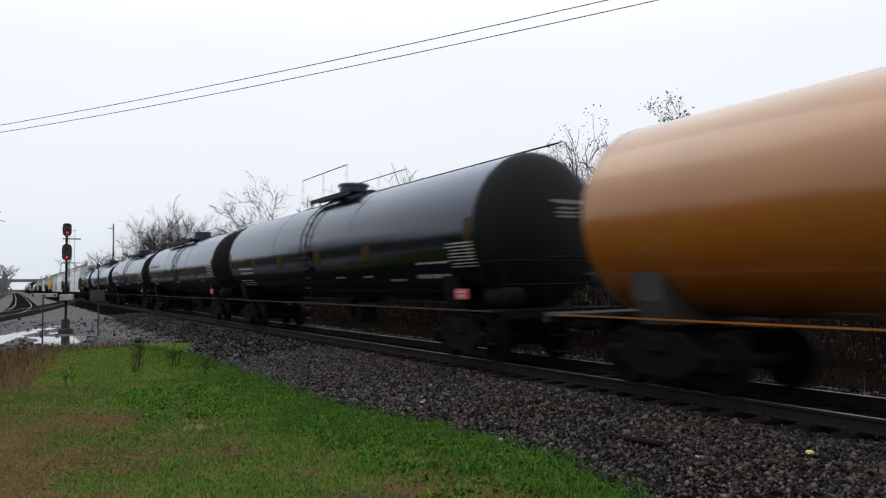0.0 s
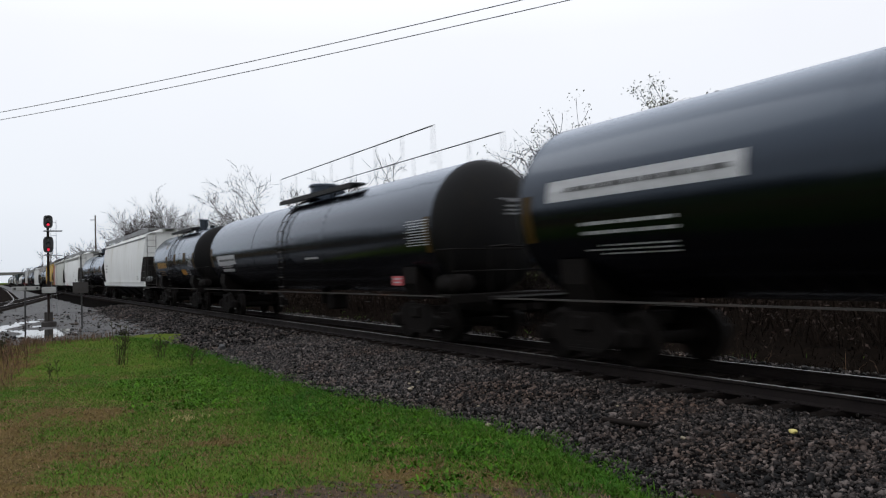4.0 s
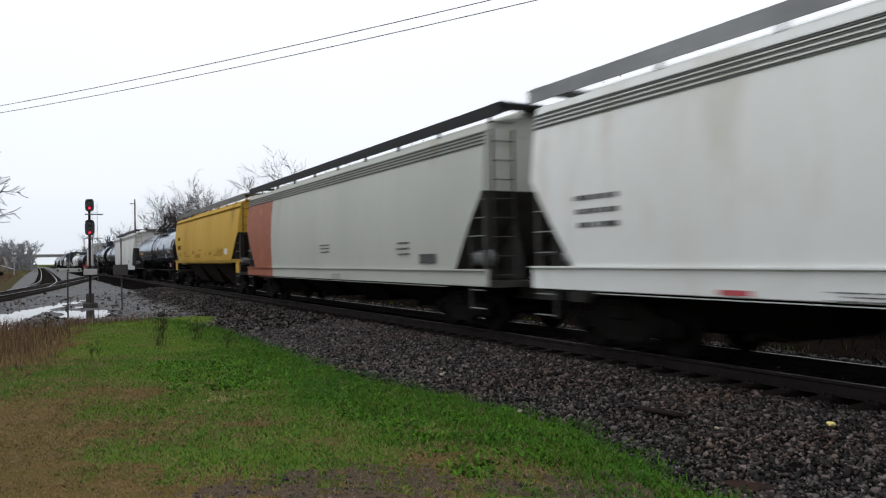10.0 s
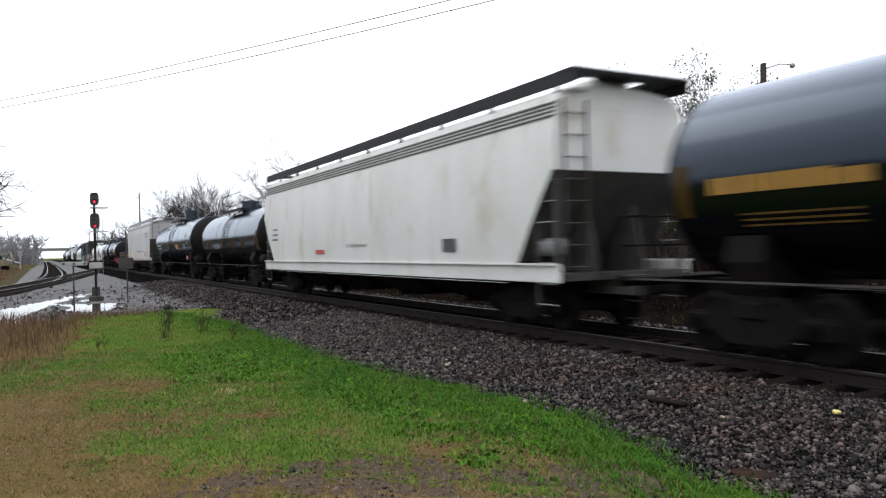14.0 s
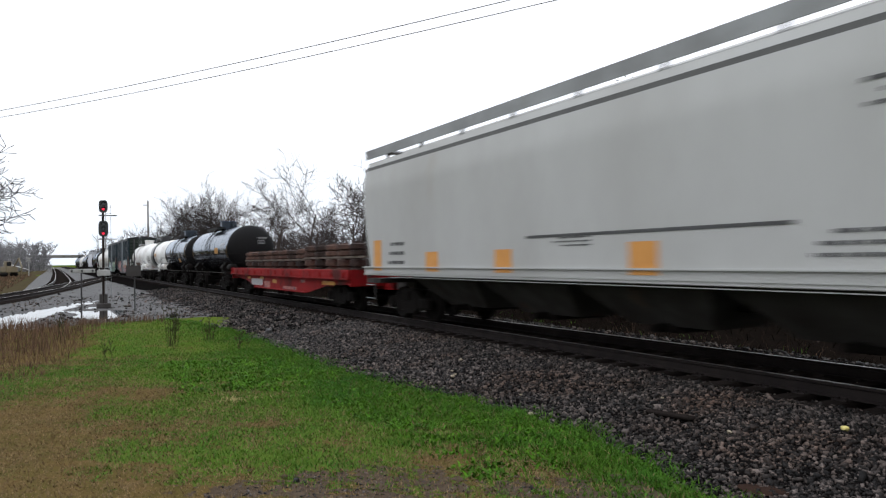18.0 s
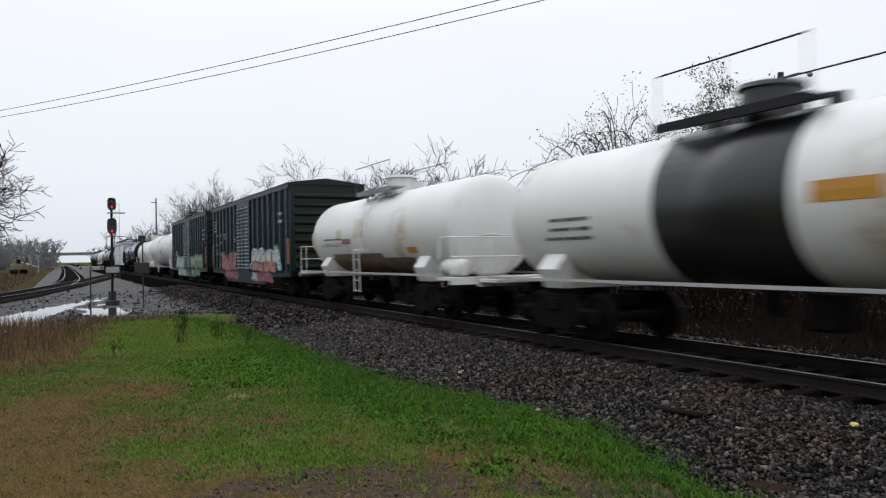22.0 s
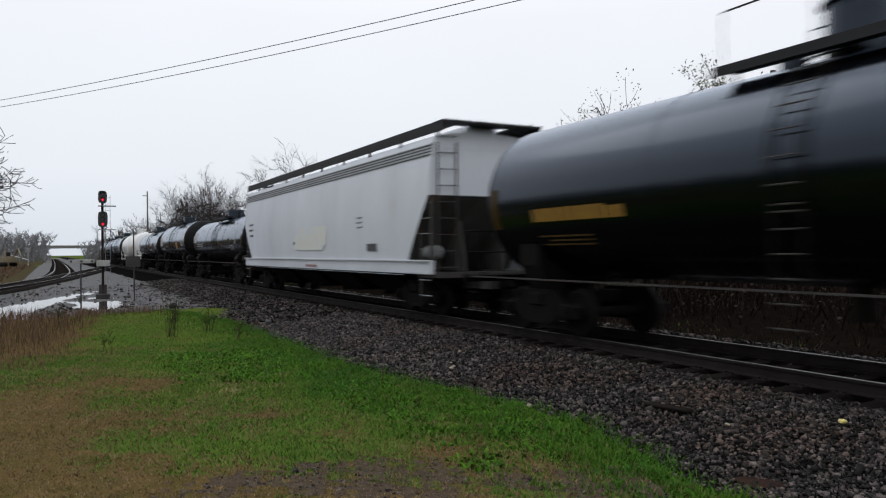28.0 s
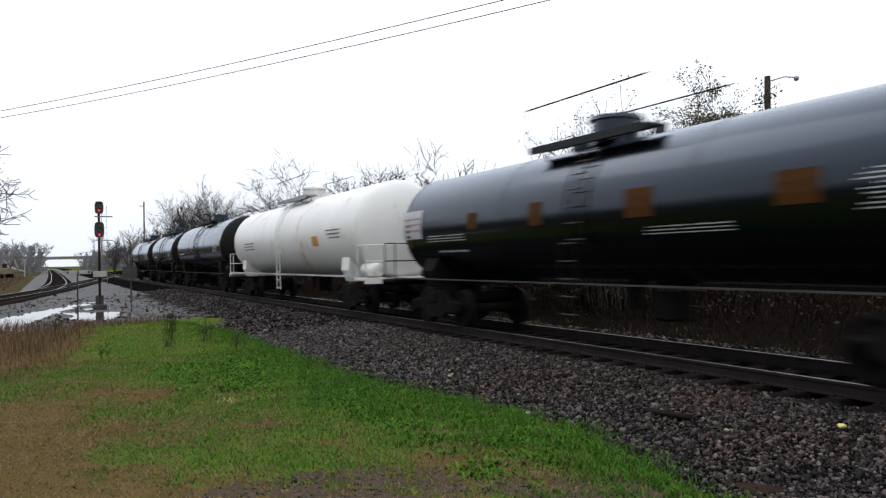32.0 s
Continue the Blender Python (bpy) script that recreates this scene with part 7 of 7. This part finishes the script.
tank_car(52.9, 73.8, 4.08, BLACK, "glossy black steel tank car with a long white sign", (
    ("S", 4.3, 8, 2, 15), ("W", 5.4, 7.3, -21, -10), ("T", 5.5, 7.4, -33, -25), ("O", 1.9, 2.5, -15, 2), ("O", -0.8, -0.1, -16, -1),
    ("O", -3.5, -2.9, -18, -2), ("O", -6, -5.4, -18, -2), ("W", -1.4, 0.2, -32, -21), ("W", -6.7, -5.8, -22, -17), ("W", -7.3, -5.9, -28, -24),
    ("D", -8.9, -7.6, -21, 1), ("R", -8.3, -7.7, -60, -43),), walk=(2.6, -4.4), rail=(2.4, -4.3))
tank_car(73.8, 95.1, 3.97, BLACK, "glossy black steel tank car with faded white stencils", (
    ("S", 5.4, 7.9, -19, -5), ("T", 6, 7.7, -32, -21), ("W", 5.9, 8, -32, -15), ("D", -9.1, -8.1, -16, 7), ("R", -7.4, -6.8, -70, -50),
    ("W", -2.8, -1.6, -22, -16),), walk=(1.6, -4.2), rail=(1.4, -8.6))
tank_car(95.1, 108, 3.93, BLACK, "short black tank car with yellow lettering panels", (
    ("Y", 1.3, 3.6, -16, -4), ("T", 2.1, 3.6, -34, -20), ("O", 0.9, 1.3, -5, 8), ("O", -1.1, -0.7, -8, 10), ("O", -3.3, -2.8, -7, 10),
    ("Y", -2.9, -2, -33, -22), ("T", -3.6, -2.9, -34, -21), ("D", -4.5, -3.6, -18, 4), ("T", 1.3, 2, 24, 37), ("W", -4.4, -3.8, -48, -40),), walk=(2.1, -2.6), rail=(1.2, -2.5), dome=-1.1, hump=0.5, dome_r=0.22)
hopper_car(108, 127.8, PALE, "long white covered hopper with smooth bulging sides", ribs=False, walk_paint=DULL, sill_low=1.10, sill_top=1.38, marks=(
    ("T", 6.9, 8.1, 2.05, 2.75), ("T", -7.4, -6.7, 1.5, 1.75)))
tank_car(127.8, 147.0, 3.95, BLACK, "glossy black steel tank car with orange reflector patches", (
    ("W", 4.2, 6.6, -23, -14), ("W", 4.5, 7, -40, -35), ("Q", 1.7, 2.1, -10, 7), ("Q", -2.9, -2.3, -11, 8), ("Q", -6.4, -5.9, -11, 10),
    ("D", -8.1, -6.7, -14, 14), ("W", -6.2, -5.2, -39, -23),), walk=(2.4, -1.6), rail=(2.6, -1.7), dome=0.7)
hopper_car(147.0, 166.3, PALE, "white covered hopper with a ribbed roof edge", sill_low=1.0, sill_top=1.38, walk_paint=DULL, marks=(
    ("T", -4.3, -3.2, 1.95, 2.5), ("K", -6.2, -5.5, 1.45, 1.7), ("T", 6.6, 7.8, 1.95, 2.6), ("R", 4.3, 4.8, 1.03, 1.10), ("T", 1.2, 3.4, 1.0, 1.14), ("R", -3.8, -3.2, 1.0, 1.1)))
hopper_car(166.3, 186.4, DINGY, "dingy pale covered hopper with one end in oxide red", red_end=3.6, sill_low=0.98, sill_top=1.31, marks=(
    ("T", -6.0, -5.2, 1.6, 2.0), ("K", -7.3, -6.5, 1.45, 1.66), ("T", -0.6, 0.4, 1.75, 2.05), ("T", -1.4, -0.6, 1.0, 1.16)))
grain_car = hopper_car(186.4, 204.6, YELLOW, "yellow covered hopper with dark faded lettering", ribs=False, bays=3, walk_paint=WORN, eave=3.88, sill_low=1.50, sill_top=1.64, end_drop=True, marks=(
    ("K", 6.3, 7.2, 2.85, 3.05), ("K", 6.0, 7.2, 2.30, 2.55), ("T", 6.0, 7.0, 1.85, 2.1), ("T", -5.3, -3.2, 1.82, 2.1), ("T", -2.6, -1.9, 1.9, 2.0), ("T", 0.0, 1.0, 1.78, 2.0), ("G", -6.3, -5.7, 1.88, 2.15)))
for y0, y1, z0, z1, seed in ((0.1, 1.6, 1.76, 2.06, 1), (1.5, 2.4, 1.98, 2.22, 2), (-0.5, 0.6, 2.12, 2.24, 3), (-1.5, -1.0, 1.9, 2.1, 4), (-2.9, -2.2, 1.88, 2.08, 5), (-5.4, -4.2, 2.0, 2.34, 6), (2.8, 4.9, 1.84, 1.98, 7), (4.2, 5.2, 2.0, 2.2, 8)):
    patch(grain_car, "smear", swell(y0, y1, z0, z1, seed, 3, 0.6), SMUDGE, -1.606, "brown smear on the paint")
tank_car(204.6, 226.1, 3.82, BLACK, "glossy black steel tank car with ochre patches, red placard", (
    ("Y", 6.2, 8.4, -10, -1), ("O", -2.7, -2.1, -4, 10), ("O", -5.5, -5, -3, 15), ("O", -9, -8.4, 4, 28), ("D", -8.1, -6.7, -11, 13),
    ("W", -6.2, -5.4, -26, -12), ("R", -8.4, -7.9, -55, -42), ("O", 0.5, 1.1, -5, 9), ("T", 6.4, 8, -30, -20),), walk=(2.6, -2.1), rail=(2.6, -2.0), dome=0.4, hump=0.3, dome_r=0.27)
hopper_car(226.1, 246.3, STALE, "dingy white covered hopper with a dark walkway", sill_low=0.93, sill_top=1.25, marks=(
    ("K", -5.9, -5.3, 1.5, 1.78), ("T", 7.4, 8.2, 1.95, 2.5), ("R", 2.4, 3.2, 1.5, 1.62), ("T", -1.0, 0.6, 1.66, 1.76)))
tank_car(246.3, 261.5, 3.68, BLACK, "glossy black steel tank car with a row of ochre patches", (
    ("O", 3.9, 4.6, -24, -6), ("O", 0.3, 0.9, -24, -8), ("O", -1.6, -0.9, -24, -8), ("O", -3.7, -3.1, -25, -8), ("O", -6.2, -5.6, -30, -6),
    ("D", 1.6, 3.2, -24, -12),), walk=(2.0, -1.8), rail=(2.0, -1.8))
tank_car(261.5, 280, 3.91, BLACK, "glossy black steel tank car with small yellow panel", (
    ("W", 4.8, 6.8, -22, -3), ("Y", -2.9, -1.9, -21, -9), ("W", -5.6, -4.7, -21, -9), ("D", -6.4, -6.2, -16, 6), ("S", -6.4, -5.7, 5, 15),
    ("R", -6.4, -5.9, -51, -41),), walk=(2.6, -1.4), rail=(1.3, -1.8), dome=-0.1, hump=0.7)
hopper_car(280, 299.2, SILVER, "pale grey covered hopper with ochre panels, squared ends", eave=4.02, ribs=False, squared=True, open_bays=True, walk_paint=DULL, sill_low=1.17, sill_top=1.39, marks=(
    ("P", 7.6, 8.1, 1.3, 2.1), ("T", 6.2, 7.2, 1.4, 2.1), ("P", 4.4, 5.0, 1.3, 1.75), ("P", 1.4, 2.0, 1.3, 1.75), ("P", -2.4, -1.8, 1.3, 1.8), ("P", -7.4, -6.9, 1.3, 2.1),
    ("T", -0.9, 0.1, 1.75, 1.95), ("T", -6.4, -4.7, 1.5, 1.9), ("T", -7.2, -5.4, 3.1, 3.5), ("K", -4.6, 0.9, 1.93, 1.98)))
flat_car(299.2, 316.8)
tank_car(316.8, 330.3, 3.5, BLACK, "short black tank car with white stencils on its end", (
    ("W", 2.7, 4.4, -10, 1), ("W", 1.7, 4.4, -25, -19), ("Y", -3, -2.1, -10, 4), ("D", -4.7, -3.5, -9, 16), ("W", -4.1, -3.4, -52, -43),), walk=(1.5, -1.5), rail=(1.5, -1.5))
tank_car(330.3, 343.2, 3.48, BLACK, "short black tank car with a yellow panel", (
    ("W", 2.2, 4.2, -11, 0), ("T", 2.7, 4.3, -31, -18), ("O", 1.9, 2.3, 2, 15), ("O", 0.5, 1, -1, 13), ("D", -2.4, -1.6, -16, 3),
    ("Y", -2.4, -1.7, -31, -19), ("D", -4.1, -3.1, -16, 4), ("W", -4.5, -3.9, -51, -37), ("O", -4.9, -4.5, -1, 32),), walk=(1.5, -1.5), rail=(1.5, -1.5))
tank_car(343.2, 356.5, 3.5, WHITE, "white tank car with a broad black band round it", (
    ("Y", -2.4, -1.5, -6, 6), ("T", 2.7, 4.1, -24, 0),), band=(-1.2, 1.2), light=True, ladder=False, walk=(1.4, -1.3), rail=(1.3, -1.3), rail_z=1.12)
tank_car(356.5, 369.5, 3.53, WHITE, "stained white tank car with dark stencils", (
    ("W", 2, 4.3, -9, -2), ("T", 2.1, 4.1, -17, -11), ("V", 1.2, 2.0, -14, -6), ("O", 2.0, 2.5, -8, 8), ("O", 0.2, 0.9, -6, 22), ("O", 4.6, 5.0, -20, 6), ("B", -3.0, 4.4, -84, -36), ("B", -1.0, 3.2, -36, -29), ("Y", -3.4, -2.8, -30, -22),), light=True, walk=(1.3, -1.3), rail=(1.3, -1.3), rail_z=1.12)
X0 = -1.556
LOW = -1.497
boxcar(369.0, 386.9, "dark green ribbed boxcar sprayed with blue, cream, orange graffiti",
       [(swell(-6.9, -1.5, 1.02, 2.26, 1, 4), SPRAY_CLOUD, X0), (swell(-6.3, -1.7, 1.02, 2.0, 2, 4, 0.15), GREEN, X0 - 0.003)]
       + letters(-6.3, -1.7, 1.36, 2.02, X0 - 0.006, SPRAY_CREAM, 3, 5) + letters(-6.1, -1.9, 1.02, 1.5, X0 - 0.009, SPRAY_ORANGE, 4, 4)
       + [(swell(-5.4, -1.6, 0.56, 1.12, 5, 3), SPRAY_CRIMSON, LOW), (swell(-2.6, -1.5, 0.6, 1.1, 6, 1), SPRAY_CLOUD, LOW - 0.003)]
       + letters(1.5, 5.1, 1.0, 2.02, X0, SPRAY_PINK, 7, 4) + [(swell(1.7, 5.0, 1.0, 1.6, 8, 3), SPRAY_PINK, X0 - 0.004)]
       + letters(1.2, 4.4, 0.58, 1.10, LOW, SPRAY_PINK, 9, 3) + [(swell(5.25, 5.6, 1.1, 1.65, 10, 1), MARK_U, X0)],
       ((-7.0, -6.2, 2.9, 3.5, 2), (6.5, 7.3, 3.05, 3.75, 4), (6.2, 6.9, 2.75, 3.0, 1), (6.1, 6.9, 2.3, 2.5, 2), (6.1, 6.8, 1.8, 2.15, 3), (5.2, 5.8, 2.75, 3.0, 2), (5.0, 5.7, 2.35, 2.55, 2), (3.9, 4.6, 2.6, 2.95, 3), (1.5, 2.2, 2.4, 2.62, 2), (5.0, 5.6, 1.75, 2.0, 2)))
boxcar(386.9, 404.2, "dark green ribbed boxcar sprayed with green and cream graffiti",
       [(swell(-6.6, -1.7, 1.0, 2.02, 11, 5), SPRAY_GREEN, X0)] + letters(-6.3, -3.2, 1.5, 1.98, X0 - 0.004, SPRAY_PALE, 12, 5) + letters(-3.4, -1.7, 1.25, 1.86, X0 - 0.006, SPRAY_PALE, 13, 3)
       + [(swell(-5.2, -1.8, 0.54, 1.11, 14, 3), SPRAY_GREEN, LOW), (swell(-2.7, -1.8, 0.6, 1.05, 15, 1), SPRAY_PALE, LOW - 0.003)]
       + [(swell(0.7, 5.2, 1.0, 2.02, 21, 5, 0.2), SPRAY_GREEN, X0 + 0.003), (swell(0.9, 4.95, 0.98, 1.9, 16, 5, 0.12), SPRAY_SKY, X0), (swell(0.5, 4.4, 0.48, 1.12, 17, 2, 0.05), SPRAY_SKY, LOW), (swell(-0.6, 1.0, 0.5, 0.95, 22, 2), SPRAY_GREEN, LOW + 0.002), (swell(4.3, 5.0, 1.84, 2.4, 18, 1), SPRAY_GOLD, X0 - 0.004)]
       + letters(2.0, 4.6, 1.2, 1.75, X0 - 0.006, SPRAY_CLOUD, 19, 3),
       ((-7.0, -6.2, 2.7, 3.5, 3), (6.2, 6.9, 2.3, 2.6, 3), (6.2, 6.7, 1.2, 1.4, 1), (6.0, 6.6, 1.95, 2.2, 2), (5.6, 6.2, 1.5, 1.8, 2)))
tank_car(404.2, 420.9, 4.05, WHITE, "white tank car with an orange panel and dark stencils", (
    ("Y", -2, -1.3, -14, -2), ("T", 3.8, 5.4, -22, -13), ("T", -6.1, -5.1, 10, 19), ("W", -6.5, -5.6, -3, 0), ("T", -5.5, -4.4, -34, -26),
    ("R", -5.8, -5.3, -54, -40),), light=True, walk=(1.6, -1.6), rail=(1.5, -1.5))
tank_car(420.9, 435.2, 3.8, WHITE, "white tank car with a small yellow panel", (
    ("Y", -2.6, -1.7, -14, -1),), light=True, walk=(1.4, -1.4), rail=(1.3, -1.3))
tank_car(435.2, 452.1, 4.06, BLACK, "glossy black steel tank car with yellow lettering", (
    ("Y", 2.9, 5.3, -18, -9), ("T", 3.8, 5.3, -37, -27), ("O", -2.7, -1.9, -18, -2), ("Y", -3.2, -2.2, -28, -16), ("D", -6.7, -5.9, -27, -5),
    ("W", -5.7, -5.1, -29, -18), ("R", -6.4, -5.8, -56, -47),), walk=(1.6, -1.6), rail=(1.4, -1.4), hump=0.65)
hopper_car(452.1, 471.8, COOL, "pale grey covered hopper with ribbed roof edge", sill_low=1.04, sill_top=1.36, marks=(
    ("T", 7.4, 8.3, 2.2, 2.9), ("K", 1.0, 1.6, 1.85, 1.95), ("T", -5.0, -4.4, 2.2, 2.6), ("K", -6.0, -5.3, 1.6, 1.8), ("F", -1.6, 1.4, 1.66, 2.2), ("F", -2.0, -0.4, 1.8, 2.42), ("F", 0.2, 0.9, 1.8, 2.4), ("V", -0.9, 0.3, 1.10, 1.18)))
tank_car(471.8, 488, 3.52, BLACK, "glossy black steel tank car with a white placard", (
    ("S", 5.5, 6.5, -2, 33), ("W", 3.5, 5.5, -15, -3), ("W", 6.3, 6.6, -67, -31), ("O", -1.7, -1.1, -17, -1), ("O", -3.9, -3.5, -11, 3),
    ("D", -5.4, -4.8, -11, 17), ("T", -4.7, -3.7, -25, -12),), walk=(1.7, -1.7), rail=(1.6, -1.6), rail_z=1.12)
tank_car(488, 503, 3.82, BLACK, "glossy black steel tank car with a bright yellow panel", (
    ("S", 4.5, 5.6, -10, 21), ("W", 3.7, 5.1, -23, -15), ("Q", 1.1, 1.8, -19, -3), ("Q", -1.7, -1.2, -17, 0), ("Y", -2.9, -2.3, -20, -2),
    ("Q", -3.9, -3.5, -20, -3), ("S", -5.1, -4.7, -13, 9), ("D", -6.2, -4.9, -14, 8),), walk=(1.8, -1.8), rail=(1.8, -1.8), rail_z=1.12)
tank_car(503, 519.9, 3.63, BLACK, "glossy black steel tank car with a row of ochre patches", (
    ("S", 5.9, 6.9, -12, 19), ("T", 3.9, 5.7, -17, -9), ("W", 3.9, 5.6, -30, -24), ("Q", 3.3, 3.7, -6, 9), ("Q", 1, 1.4, -8, 11),
    ("Q", -1.8, -1.2, -8, 12), ("Q", -4.5, -3.9, -8, 11), ("T", -3.2, -1.4, -21, -14), ("D", -6.2, -4.9, -14, 8),), walk=(1.8, -1.3), rail=(1.9, -1.4), dome=0.4, rail_z=1.12)
tank_car(519.9, 538.4, 3.95, WHITE, "clean white tank car with a small yellow panel", (
    ("Y", -4.5, -3.9, -17, -4), ("T", 3.9, 5.7, -17, -2), ("T", -6.6, -5.2, -10, 4),), light=True, walk=(1.8, -1.8), rail=(1.7, -1.7), rail_z=1.12)
tank_car(538.4, 555.5, 4, BLACK, "glossy black steel tank car near the rear of the train", (
    ("W", 4.4, 6.2, -18, -8), ("D", -6.2, -4.8, -14, 6),))
tank_car(555.5, 569.5, 3.9, BLACK, "glossy black steel tank car near the rear of the train", (
    ("W", 2.8, 4.4, -18, -8), ("D", -4.6, -3.4, -14, 6),))
tank_car(569.5, 585.8, 3.9, BLACK, "last black tank car of the train", (
    ("W", 4.2, 6, -18, -8), ("D", -6, -4.6, -14, 6),))


# ---------- what moves ----------
RUN = ((0, 0.0), (8, 123.93), (16, 247.96), (24, 374.27), (32, 501.47))


def motions():
    for ob, x, s, z, turn in MOVERS:
        walk(ob, [(t, pose(x, s - d, z, turn)) for t, d in RUN])
    # wheels roll: all axles at the same end of a truck share one turning
    shared = {}
    times = np.array([t for t, _ in RUN]), np.array([d for _, d in RUN])
    for ob, k in WHEELS:
        if k not in shared:
            y = ob.location.y
            rows = []
            for f in range(0, 961):
                t = f / 30
                rows.append((t, pose(0, y, 0.43, math.degrees(float(np.interp(t, *times)) / 0.425) % 360.0)))
            walk(ob, rows)
            shared[k] = ob.animation_data
        else:
            ob.rotation_mode = "QUATERNION"
            data = ob.animation_data_create()
            data.action = shared[k].action
            data.action_slot = shared[k].action_slot


motions()
